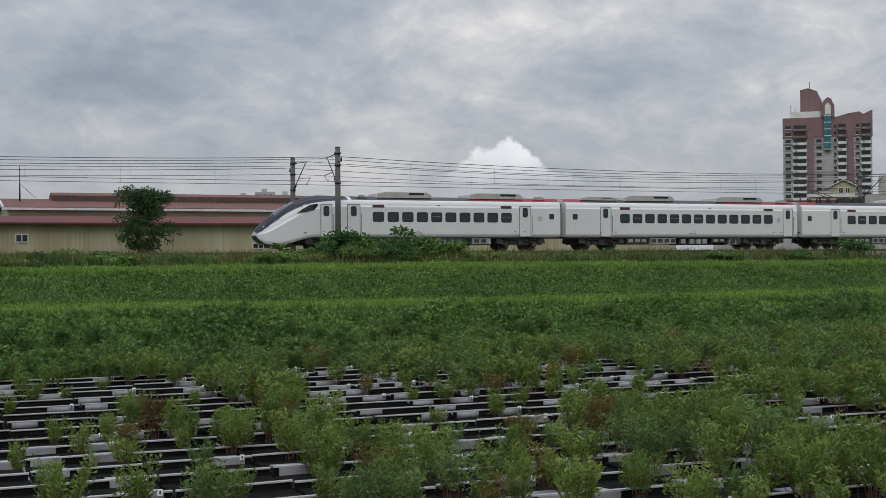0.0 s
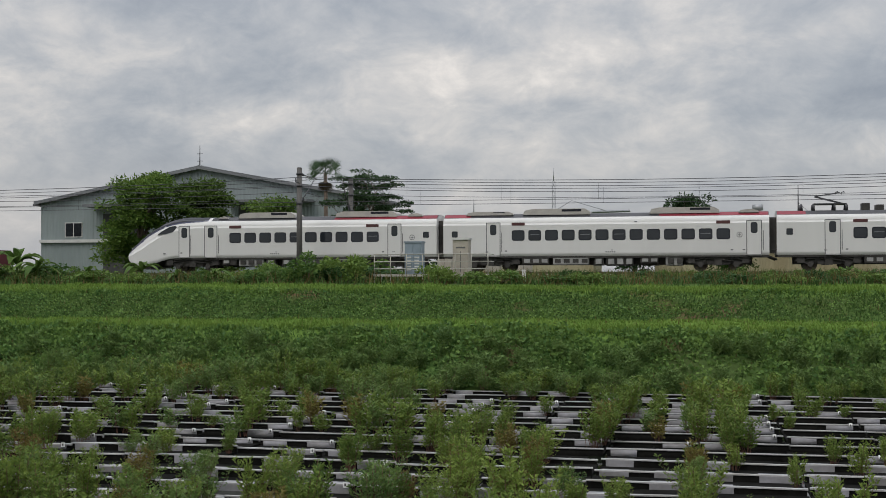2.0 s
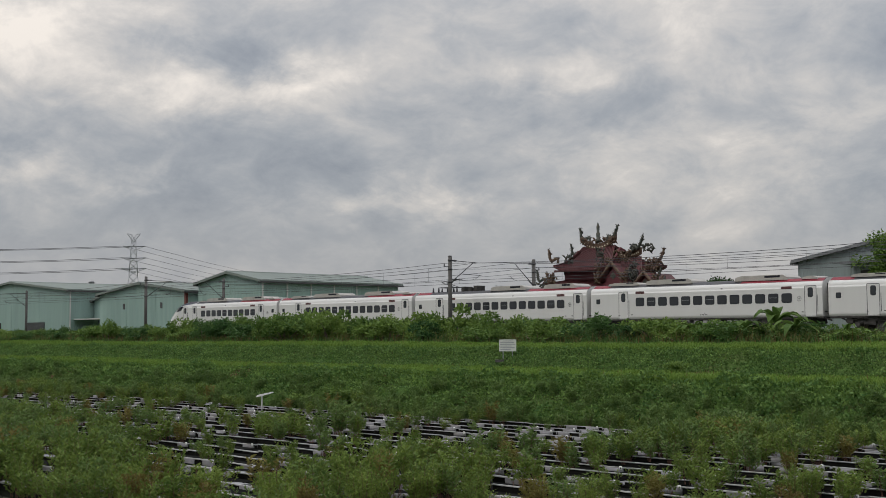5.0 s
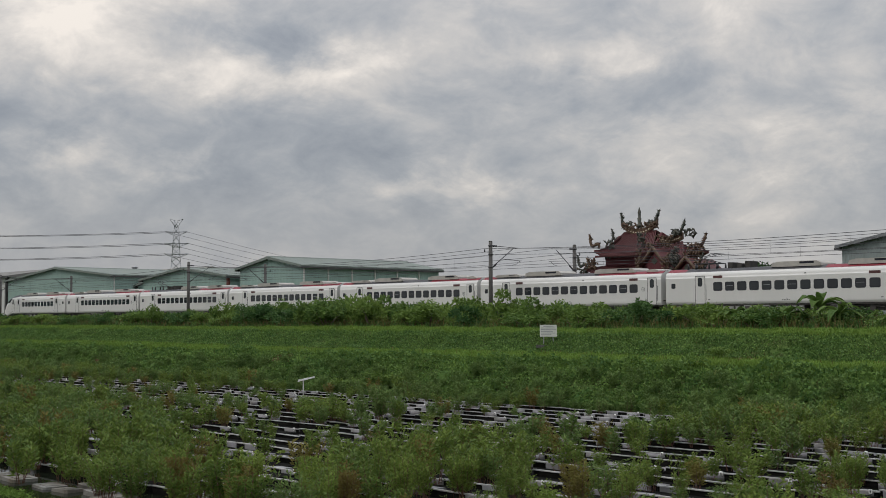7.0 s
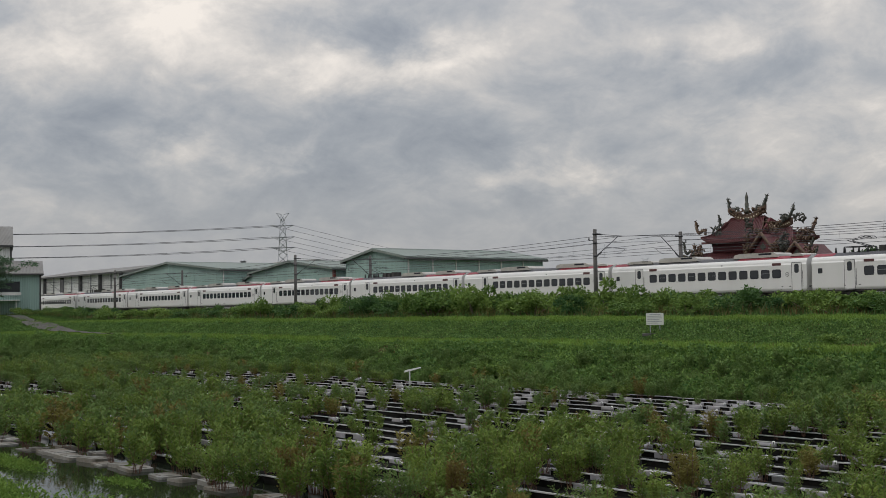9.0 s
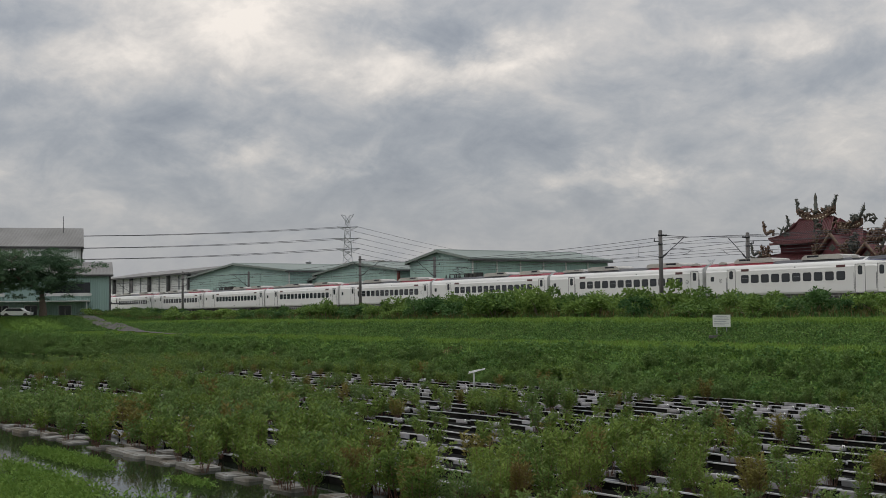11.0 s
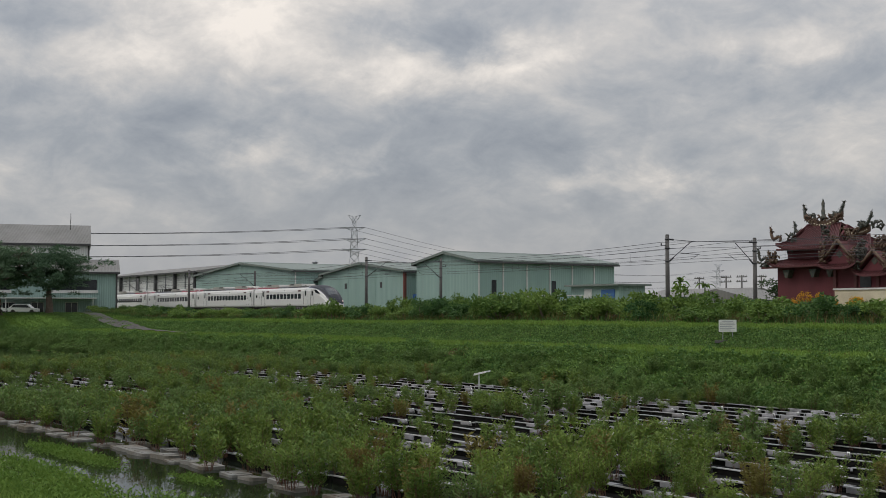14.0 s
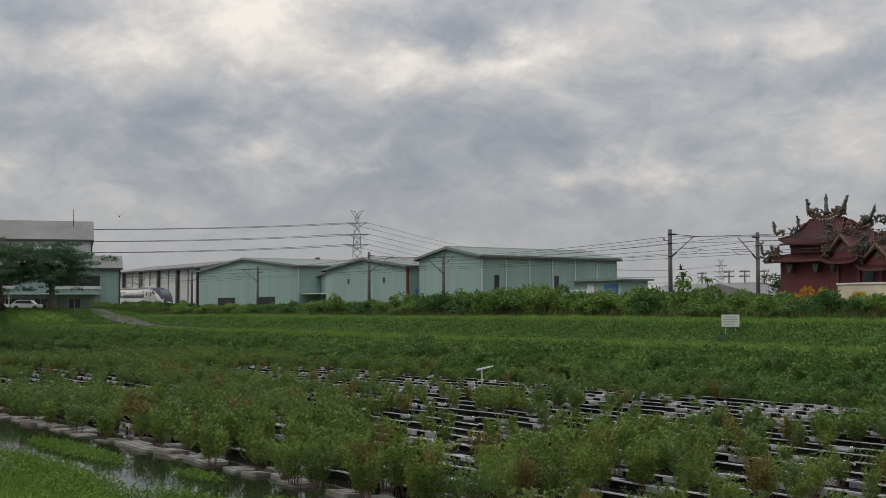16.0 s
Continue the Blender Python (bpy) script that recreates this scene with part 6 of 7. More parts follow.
def parked_car(x, y, rz, label):
    c = thing("parked_car", label, "car", pose(x, y, float(ground_z(x, y)), 0, 0, rz), "cars in the factory yard")
    bm = B()
    prism(bm, [(-2.1, 0.35), (2.1, 0.35), (2.15, 0.75), (1.3, 0.9), (0.7, 1.4), (-1.3, 1.42), (-1.9, 0.95), (-2.15, 0.8)], 1, -0.85, 0.85)
    part("body", bm, mat("car_white", (0.7, 0.7, 0.69), 0.3, vary=0.04), c)
    for s in (-0.86, 0.80):
        bm = B()
        prism(bm, [(1.1, 0.92), (0.65, 1.33), (-1.25, 1.35), (-1.65, 0.95)], 1, s, s + 0.06)
        part("side_window", bm, M_DARKW, c)
    for a in (-1.35, 1.35):
        for s in (-0.8, 0.8):
            bm = B()
            disc(bm, (a, s, 0.32), 0.32, 1, 0.2, 16)
            part("wheel", bm, M_UNDER, c)


parked_car(-186.5, 52.5, 60, "white parked hatchback under a shade tree")
parked_car(-189.0, 48.5, 70, "white parked car in a factory yard")


def brown_warehouse():
    b = thing("brown_warehouse", "weathered tan warehouse with long maroon metal roofs", "warehouse")
    bm = B()
    box(bm, -3.9, 66, 100, 110, 3.2, 6.65)
    part("wall", bm, M_TANW, b)
    bm = B()
    prism(bm, [(99.4, 6.6), (99.4, 6.75), (105, 7.4), (110.5, 7.4), (110.5, 6.6)], 0, -4.4, 66.5)
    part("roof", bm, M_BROWNR, b)
    bm = B()
    prism(bm, [(112, 3.2), (124, 3.2), (124, 8.3), (118, 9.2), (112, 8.3)], 0, 7.0, 66)
    part("rear_wall", bm, M_CREAM, b)
    for sgn in (-1, 1):
        bm = B()
        prism(bm, [(118, 9.2), (118, 9.35), (118 + sgn * 6.5, 8.38), (118 + sgn * 6.5, 8.22)], 0, 6.6, 66.5)
        part("rear_roof", bm, M_RUSTR, b)
    flat_part("eave_trim", 6.6, 66.5, 111.3, 111.5, 8.12, 8.32, M_TRIML, b)
    for s in (-1, 1):
        bm = B()
        prism(bm, [(118, 9.05), (118, 9.4), (118 + s * 6.5, 8.43), (118 + s * 6.5, 8.1)], 0, 6.45, 6.6)
        part("verge_trim", bm, M_TRIML, b)
    bm = B()
    prism(bm, [(116.6, 9.0), (119.4, 9.0), (119.4, 9.65), (118, 9.95), (116.6, 9.65)], 0, 11, 66)
    mon = part("ridge_monitor", bm, M_RUSTR, b)
    for k in range(60):
        x = 11.6 + k * 0.9
        flat_part("slat", x, x + 0.45, 116.5, 116.6, 9.15, 9.6, M_TRIMD, mon)
    for k, x in enumerate((1.6, 25.2, 27.2, 35)):
        if k in (0,):
            framed_window(b, x + 5.2, x + 6.0, 99.97, 5.3, 5.8)
        else:
            framed_window(b, x, x + 0.8, 99.97, 4.75, 5.1, "low_window")
    for k in range(16):
        flat_part("seam_strip", -1.9 + k * 4.1, -1.78 + k * 4.1, 99.95, 100.02, 3.2, 6.6, M_TANW, b)
    bm = B()
    tube(bm, [(8.2, 116, 9), (8.2, 116, 12.2)], [0.08, 0.03], 5)
    tube(bm, [(8.2, 116, 10.6), (9.6, 116, 9.3)], 0.02, 4)
    part("antenna", bm, M_DARKMETAL, b)


brown_warehouse()


def brick_shed():
    b = thing("trackside_shed", "low tan shed with a maroon roof band and dark windows", "shed")
    bm = B()
    box(bm, -18.4, -8.6, 98, 106, 3.2, 6.3)
    part("wall", bm, M_TANW, b)
    bm = B()
    prism(bm, [(97.5, 6.3), (97.5, 6.45), (99.8, 7.15), (106.4, 7.15), (106.4, 6.3)], 0, -18.9, -8.3)
    part("roof", bm, M_BROWNR, b)
    flat_part("eave_band", -18.9, -8.3, 97.42, 97.5, 6.22, 6.42, M_TRIMD, b)
    for x in (-17.5, -13.2, -9.4):
        framed_window(b, x, x + (2.6 if x < -10 else 0.8), 97.97, 5.2, 5.75)
    flat_part("pillar", -14.3, -14.0, 97.9, 98, 3.2, 6.3, M_CREAM, b)
    h = thing("far_house", "far pale house with a wide roof and rods", "house")
    bm = B()
    box(bm, -14.5, -11.2, 130, 134, 3.2, 8.6)
    part("wall", bm, M_CREAM, h)
    flat_part("roof", -15.2, -10.6, 129.5, 134.5, 8.6, 8.85, M_GREYR, h)
    flat_part("attic", -13.6, -11.6, 131, 133, 8.85, 9.3, M_WHITEW, h)
    h = thing("far_house", "far grey house with a rooftop water tank", "house")
    flat_part("wall", 3.2, 8.6, 135, 140, 3.2, 9.2, M_CONC, h)
    flat_part("roof_room", 4.6, 6.4, 136, 138, 9.2, 10.3, M_CONC, h)
    bm = B()
    tube(bm, [(5.5, 137, 10.3), (5.5, 137, 10.9), (5.5, 137, 11.0), (5.5, 137, 11.6)], [0.2, 0.2, 0.6, 0.55], 10)
    part("water_tank", bm, M_GALV, h)


brick_shed()


def apartment_tower():
    b = thing("apartment_tower", "tall apartment tower with maroon crown and stacked balconies", "tower block", pose(374.0, 445.5, 2.5, 0, 0, -40))
    # tile and balcony colours are lifted: distance haze is mixed into them
    m_pink = mat("mauve_tile", (0.20, 0.125, 0.128), 0.7, vary=0.16, scale=0.3, streak=1, spec=0.2)
    m_pale = mat("pale_tile", (0.36, 0.345, 0.34), 0.75, vary=0.16, scale=0.3, streak=1, spec=0.2)
    m_rail = mat("balcony_pale", (0.62, 0.60, 0.59), 0.7, vary=0.15, scale=0.5, spec=0.2)
    m_teal = mat("teal_glass", (0.03, 0.13, 0.15), 0.15, vary=0.3, scale=0.4)
    W, D, S, F = 19.0, 31.0, 3.1, 17
    H = S * F
    T = H + 9.0
    flat_part("wall", -W, W, 0, D, 0, H, m_pale, b)
    flat_part("crown_wall", -W - 0.2, W + 0.2, -0.2, D + 0.2, H, T, m_pink, b)
    for x0, x1 in ((-8.2, -5.6), (8.6, 11.2)):
        flat_part("pilaster", x0, x1, -1.6, 0.3, 0, H + 2.2, m_pink, b)
    flat_part("glass_stair", -1.3, 1.7, -1.5, 0.4, H - 6, T + 1.0, m_teal, b)
    for k in range(6):
        flat_part("stair_band", -1.4, 1.8, -1.6, -1.45, H - 5.6 + k * 3.0, H - 5.3 + k * 3.0, m_rail, b)
    bm = B()
    prism(bm, [(-2.6, T), (3.2, T), (3.2, T + 5.0), (1.6, T + 8.2), (0.2, T + 8.8), (-1.4, T + 7.4), (-2.6, T + 4.6)], 1, -0.8, 5)
    part("arch_crown", bm, m_pink, b)
    bm = B()
    prism(bm, [(-0.9, T + 1.0), (1.6, T + 1.0), (1.6, T + 5.0), (0.35, T + 6.4), (-0.9, T + 5.0)], 1, -0.95, -0.7)
    part("arch_opening", bm, m_rail, b)
    bm = B()
    prism(bm, [(-11.6, T), (-2.0, T), (-2.0, T + 7.5), (-4.4, T + 12.6), (-8.2, T + 14.0), (-11.6, T + 13.2)], 1, 6, 24)
    part("lift_house", bm, m_pink, b)
    flat_part("parapet", -16.0, -2.4, 0.8, 16, T, T + 2.8, m_rail, b)
    bm = B()
    prism(bm, [(4.2, T), (W + 0.2, T), (W + 0.2, T + 2.6), (15.4, T + 0.8), (13.6, T + 2.0), (8.4, T + 1.2)], 1, -0.2, 20)
    part("sloped_parapet", bm, m_pink, b)
    for x, y, h in ((-7.6, 12, 4.0), (-15.6, 3, 3.6), (-13.8, 3, 2.6)):
        bm = B()
        tube(bm, [(x, y, T + (13.6 if x > -10 else 2.6)), (x, y, T + (13.6 if x > -10 else 2.6) + h)], 0.14, 5)
        part("antenna", bm, M_DARKMETAL, b)
    rng = random.Random(12)
    for f in range(5, F + 3):
        z = f * S
        crown = f >= F
        for x0, x1 in ((-18.6, -8.8), (-5.2, -1.8), (2.2, 8.2), (11.6, 18.6)):
            wide = x1 - x0
            if wide > 5 and not (crown and f > F + 1):
                # a recessed balcony's parapet; a dark panel paints the shade of the recess
                flat_part("loggia", x0 + wide * 0.42, x1 - 0.3, -0.14 if not crown else -0.3, 0.1, z + 1.0, z + 2.6, M_DARKW, b)
                r = flat_part("balcony", x0 + wide * 0.38, x1, -1.2, 0.1, z - 0.15, z + 0.95, m_rail if not crown else m_pink, b)
                if rng.random() < 0.5:
                    flat_part("air_conditioner", x0 + wide * 0.5, x0 + wide * 0.5 + 0.9, -1.5, -1.2, z + 0.1, z + 0.8, M_GALV, r)
                w = flat_part("window", x0 + 0.6, x0 + wide * 0.3, -0.12 if not crown else -0.3, 0.1, z + 0.9, z + 2.3, M_DARKW, b)
                flat_part("sill", x0 + 0.4, x0 + wide * 0.34, -0.5, 0.0, z + 0.7, z + 0.88, m_rail, w)
            elif not crown:
                flat_part("window", x0 + 0.6, x1 - 0.6, -0.12, 0.1, z + 0.9, z + 2.3, M_DARKW, b)
        if not crown:
            flat_part("floor_band", -W - 0.1, W + 0.1, -0.1, D + 0.1, z - 0.2, z, m_pink if f % 4 == 0 else m_rail, b)
        for y in (5, 13, 22):
            flat_part("side_window", -W - (0.12 if not crown else 0.3), -W + 0.1, y, y + 2.4, z + 0.9, z + 2.3, M_DARKW, b)
    # low buildings before the tower
    h = thing("rooftop_house", "yellowish low building with a pitched roof house", "house", pose(118, 140, 3.2, 0, 0, -39))
    m_y = mat("yellow_plaster", (0.36, 0.32, 0.19), 0.8, vary=0.2, scale=0.8, streak=1)
    flat_part("wall", -3.0, 3.2, 0, 8, 0, 8.6, m_y, h)
    flat_part("parapet", -3.1, 3.3, -0.1, 0.1, 8.6, 9.1, M_TRIML, h)
    bm = B()
    prism(bm, [(0.4, 8.6), (3.2, 8.6), (3.2, 10.2), (1.8, 10.9), (0.4, 10.2)], 1, 0.5, 7)
    part("upper_house", bm, m_y, h)
    for s0, s1 in ((0.1, 1.8), (3.5, 1.8)):
        bm = B()
        prism(bm, [(s0, 10.15), (s1, 11.0), (s1, 11.15), (s0, 10.3)], 1, 0.2, 7.2)
        part("roof", bm, M_TRIML, h)
    framed_window(h, 1.2, 1.7, 0.48, 9.2, 9.9)
    framed_window(h, 2.1, 2.6, 0.48, 9.2, 9.9)
    for x in (-2.6, -1.2, 0.2, 1.9):
        framed_window(h, x, x + 0.8, -0.02, 6.9, 7.9)
    h = thing("grey_house", "dark grey flat-roofed houses behind the railway", "house", pose(124, 150, 3.2, 0, 0, -39))
    bm = B()
    box(bm, 3, 26, 0, 8, 0, 9.4)
    box(bm, 9, 13, 1, 6, 9.4, 12.2)
    part("wall", bm, M_CONC, h)
    for k in range(6):
        framed_window(h, 4 + 3.4 * k, 5.4 + 3.4 * k, -0.02, 6.6, 8)
    h = thing("grey_house", "dark flat-roofed workshop behind the railway", "house", pose(86, 112, 3.2, 0, 0, -39))
    bm = B()
    box(bm, -6, 9, 0, 8, 0, 6.3)
    part("wall", bm, M_CONC, h)
    flat_part("roof", -6.4, 9.4, -0.5, 8.4, 6.3, 6.55, M_RUSTR, h)


apartment_tower()


def far_blocks():
    m = mat("far_concrete", (0.36, 0.34, 0.34), 0.85, vary=0.12, scale=0.15)
    for k in range(3):
        a = radians(13.75 + 0.95 * k)
        b = thing("far_apartments", "far grey apartment block on the skyline", "apartment block", pose(700 * math.sin(a), 700 * math.cos(a), 3, 0, 0, -14.5), "apartment blocks on the skyline")
        bm = B()
        h = (33.5, 36.0, 34.5)[k]
        box(bm, -5.6, 5.6, 0, 12, 0, h)
        box(bm, -2, 1, 3, 8, h, h + 2)
        part("wall", bm, m, b)
        for f in range(4):
            for x in (-4.6, -1.4, 1.8):
                flat_part("window", x, x + 2.2, -0.12, 0.05, h - 3.0 - f * 3.1, h - 1.4 - f * 3.1, M_TRIMD, b)


far_blocks()

# ---- the temple ----
M_TRED = mat("temple_red", (0.105, 0.020, 0.026), 0.75, vary=0.16, scale=0.8, bump=0.2, streak=1)
M_TTILE = mat("temple_tile", (0.088, 0.022, 0.024), 0.6, vary=0.3, scale=2.5, bump=0.3)
M_TEAVE = mat("temple_eave", (0.11, 0.035, 0.035), 0.7, vary=0.25, scale=2)
M_ORN = mat("temple_ornament", (0.062, 0.052, 0.036), 0.7, vary=0.5, scale=4.5, bump=0.4, second=(0.022, 0.040, 0.036), fine=9)
M_ORN2 = mat("temple_ornament_ochre", (0.085, 0.058, 0.028), 0.7, vary=0.5, scale=5, bump=0.4, second=(0.060, 0.024, 0.020), fine=9)


def tile_slope(parent, a0, a1, b0, b1, sag=0.35, ribs=16):
    """A concave tiled slope from the eave (a0 to a1) up to the ridge (b0 to b1)."""
    a0, a1, b0, b1 = (Vector(p) for p in (a0, a1, b0, b1))

    def at(u, v):
        p = a0.lerp(a1, u).lerp(b0.lerp(b1, u), v)
        p.z -= sag * 4 * v * (1 - v) * 0.6
        p.z += 0.45 * (1 - v) * (2 * u - 1) ** 4
        return p
    bm = B()
    n, m = 12, 6
    top = [[bm.verts.new(at(i / n, j / m)) for j in range(m + 1)] for i in range(n + 1)]
    low = [[bm.verts.new(at(i / n, j / m) - Vector((0, 0, 0.16))) for j in range(m + 1)] for i in range(n + 1)]
    for i in range(n):
        for j in range(m):
            bm.faces.new((top[i][j], top[i + 1][j], top[i + 1][j + 1], top[i][j + 1]))
            bm.faces.new((low[i][j + 1], low[i + 1][j + 1], low[i + 1][j], low[i][j]))
    for i in range(n):
        bm.faces.new((top[i][0], low[i][0], low[i + 1][0], top[i + 1][0]))
        bm.faces.new((top[i + 1][m], low[i + 1][m], low[i][m], top[i][m]))
    for j in range(m):
        bm.faces.new((top[0][j + 1], low[0][j + 1], low[0][j], top[0][j]))
        bm.faces.new((top[n][j], low[n][j], low[n][j + 1], top[n][j + 1]))
    s = part("roof_slope", bm, M_TTILE, parent)
    for k in range(ribs + 1):
        u = k / ribs
        bm = B()
        tube(bm, [at(u, v / 5) + Vector((0, 0, 0.03)) for v in range(6)], 0.06, 5)
        part("tile_rib", bm, M_TTILE, s)


def ridge_beam(parent, p, q, h, lift):
    """A ridge that sweeps up at both ends, with a row of little pierced openings."""
    p, q = Vector(p), Vector(q)
    bm = B()
    n = 14
    d = (q - p).normalized()
    w = Vector((-d.y, d.x, 0)) * 0.16
    rings = []
    for i in range(n + 1):
        u = i / n
        c = p.lerp(q, u) + Vector((0, 0, lift * abs(2 * u - 1) ** 2.2))
        rings.append([bm.verts.new(c + o) for o in (-w, w, w + Vector((0, 0, h)), -w + Vector((0, 0, h)))])
    for a, b in zip(rings, rings[1:]):
        for k in range(4):
            bm.faces.new((a[k], a[(k + 1) % 4], b[(k + 1) % 4], b[k]))
    bm.faces.new(rings[0][::-1])
    bm.faces.new(rings[-1])
    r = part("ridge", bm, M_ORN2, parent, "ridge swept up at its ends")
    for i in range(1, n):
        u = i / n
        c = p.lerp(q, u) + Vector((0, 0, lift * abs(2 * u - 1) ** 2.2 + h * 0.42))
        bm = B()
        tube(bm, [c - w * 1.12, c + w * 1.12], h * 0.12, 8)
        part("ridge_opening", bm, M_CREAM, r)
    return r


def creature(parent, base, way, size, seed):
    """A curling roof figure: a plain coiled body with spiky crests."""
    rng = random.Random(seed)
    size *= 0.80
    base = Vector(base)
    d = Vector((way, 0, 0))
    bm = B()
    pts, rad = [], []
    for k in range(19):
        u = k / 18
        x = size * (1.25 * u - 0.16 * math.sin(u * math.tau * 1.3))
        z = size * (0.12 + 0.38 * abs(math.sin(u * math.pi * 2.2)) + 1.0 * u ** 2.5)
        pts.append(base + d * x + Vector((0, 0.08 * size * math.sin(u * 9), z)))
        rad.append(size * (0.135 - 0.055 * abs(u - 0.35)))
    tube(bm, pts, rad, 7)
    for k in range(2, 19):
        for _ in range(9):
            c = pts[k]
            o = Vector((rng.uniform(-1, 1), rng.uniform(-0.7, 0.7), rng.uniform(0.1, 1.3))).normalized() * size * rng.uniform(0.12, 0.34)
            s = o.orthogonal().normalized() * size * 0.055
            e = o.cross(s).normalized() * size * 0.055
            tip = bm.verts.new(c + o)
            b = [bm.verts.new(c + v) for v in (s, e, -s - e)]
            for i in range(3):
                bm.faces.new((b[i], b[(i + 1) % 3], tip))
    part("roof_figure", bm, M_ORN if seed % 3 else M_ORN2, parent, "carved multicoloured curling roof figure")


def floral(parent, c, r, n, seed):
    """A cluster of carved scrollwork."""
    rng = random.Random(seed)
    bm = B()
    for _ in range(n):
        p = Vector(c) + Vector((rng.uniform(-1, 1) * r[0], rng.uniform(-1, 1) * r[1], rng.uniform(-1, 1) * r[2]))
        a = Vector((rng.uniform(-1, 1), rng.uniform(-0.5, 0.5), rng.uniform(0, 1))).normalized() * rng.uniform(0.12, 0.3)
        tube(bm, [p - a, p + Vector((0, 0, 0.06)), p + a], [0.03, 0.10, 0.02], 5)
    part("carving", bm, M_ORN if seed % 2 else M_ORN2, parent, "carved scrollwork in ochre and green")["kind"] = "stuff"


def temple():
    t = thing("temple", "red temple with tiered tiled roofs and carved ridge figures", "temple", pose(0, 0, 0))
    flat_part("main_wall", -78.9, -72.2, 92, 101, 3.2, 8.9, M_TRED, t)
    flat_part("upper_wall", -78.1, -72.9, 92.5, 100, 8.9, 10.6, M_TRED, t)
    flat_part("wing_wall", -72.2, -65.6, 91.6, 100, 3.2, 8.3, M_TRED, t)
    # lower eaves of the main hall, on three sides
    tile_slope(t, (-79.5, 90.9, 8.7), (-71.8, 90.9, 8.7), (-78.1, 92.6, 9.35), (-72.9, 92.6, 9.35), 0.1, 22)
    tile_slope(t, (-79.5, 102, 8.7), (-79.5, 90.9, 8.7), (-78.1, 100, 9.35), (-78.1, 92.6, 9.35), 0.1, 20)
    # upper roof
    tile_slope(t, (-78.6, 91.4, 10.35), (-71.8, 91.4, 10.35), (-76.9, 93.9, 12.6), (-73.1, 93.9, 12.6), 0.75, 24)
    tile_slope(t, (-71.8, 100.5, 10.35), (-78.6, 100.5, 10.35), (-73.1, 93.9, 12.6), (-76.9, 93.9, 12.6), 0.6, 18)
    tile_slope(t, (-78.6, 100.5, 10.35), (-78.6, 91.4, 10.35), (-76.9, 95.5, 12.2), (-76.9, 93.2, 12.2), 0.6, 14)
    bm = B()
    prism(bm, [(92.2, 10.4), (99.8, 10.4), (94.0, 12.4)], 0, -72.6, -72.4)
    part("gable_panel", bm, M_TRED, t)
    flat_part("eave_board", -78.6, -71.8, 91.5, 91.6, 10.15, 10.35, M_TEAVE, t)
    flat_part("eave_board", -80.0, -71.8, 91.0, 91.1, 8.5, 8.7, M_TEAVE, t)
    ridge_beam(t, (-77.2, 93.9, 12.25), (-72.9, 93.9, 12.25), 0.6, 1.0)
    # finial
    bm = B()
    c = (-75.05, 93.9)
    tube(bm, [(*c, 13.0), (*c, 13.3), (*c, 13.35), (*c, 13.9), (*c, 13.95), (*c, 14.5), (*c, 14.95)], [0.30, 0.28, 0.16, 0.20, 0.13, 0.16, 0.02], 8)
    part("finial", bm, M_ORN, t, "small stacked pagoda finial")
    for k, (b, w, s) in enumerate((((-76.1, 93.9, 12.9), -1, 1.4), ((-74.0, 93.9, 12.9), 1, 1.4), ((-78.2, 91.6, 10.9), -1, 1.35), ((-77.0, 93.4, 11.6), -1, 1.2), ((-79.3, 91.0, 9.0), -1, 1.25), ((-79.0, 91.8, 9.2), -1, 0.9),
                                  ((-71.4, 93.5, 11.4), 1, 1.0), ((-70.8, 93.6, 11.8), 1, 1.4), ((-68.4, 93.5, 10.4), 1, 1.4), ((-67.3, 92.0, 9.0), 1, 1.0), ((-66.2, 91.2, 8.3), 1, 0.9), ((-71.9, 91.5, 9.6), 1, 0.8))):
        creature(t, b, w, s, k + 1)
    # middle hall
    tile_slope(t, (-72.6, 91.8, 9.5), (-68.4, 91.8, 9.5), (-72.5, 93.9, 11.4), (-70.0, 93.9, 11.4), 0.4, 14)
    ridge_beam(t, (-72.8, 93.9, 11.3), (-70.0, 93.9, 11.3), 0.6, 0.35)
    # two porches with their gables to the railway
    for x0, x1, apex, eave, y in ((-72.7, -69.2, 10.5, 8.8, 90.6), (-69.3, -65.9, 9.5, 8.1, 91.0)):
        xm = (x0 + x1) / 2
        bm = B()
        prism(bm, [(x0 + 0.3, eave - 0.1), (x1 - 0.3, eave - 0.1), (xm, apex - 0.15)], 1, y + 0.3, y + 4)
        part("porch_gable", bm, M_TRED, t)
        for xe in (x0, x1):
            bm = B()
            prism(bm, [(xe, eave - 0.1), (xm, apex), (xm, apex + 0.2), (xe, eave + 0.1)], 1, y, y + 4.2)
            part("porch_roof", bm, M_TTILE, t)
            bm = B()
            tube(bm, [(xe, y, eave + 0.2), ((xe + xm) / 2, y, (eave + apex) / 2 + 0.1), (xm, y, apex + 0.3)], 0.13, 6)
            part("porch_verge", bm, M_ORN2, t)
        bm = B()
        prism(bm, [(xm, eave + 0.4), (xm + 0.35, eave + 0.75), (xm, eave + 1.1), (xm - 0.35, eave + 0.75)], 1, y + 0.25, y + 0.35)
        part("gable_lozenge", bm, M_ORN, t)
        tile_slope(t, (x0 - 0.3, y - 0.3, eave - 0.45), (x1 + 0.3, y - 0.3, eave - 0.45), (x0 + 0.3, y + 0.6, eave), (x1 - 0.3, y + 0.6, eave), 0.1, 11)
        floral(t, (x0 + 0.2, y, eave + 0.9), (0.35, 0.3, 0.9), 30, int(-x0))
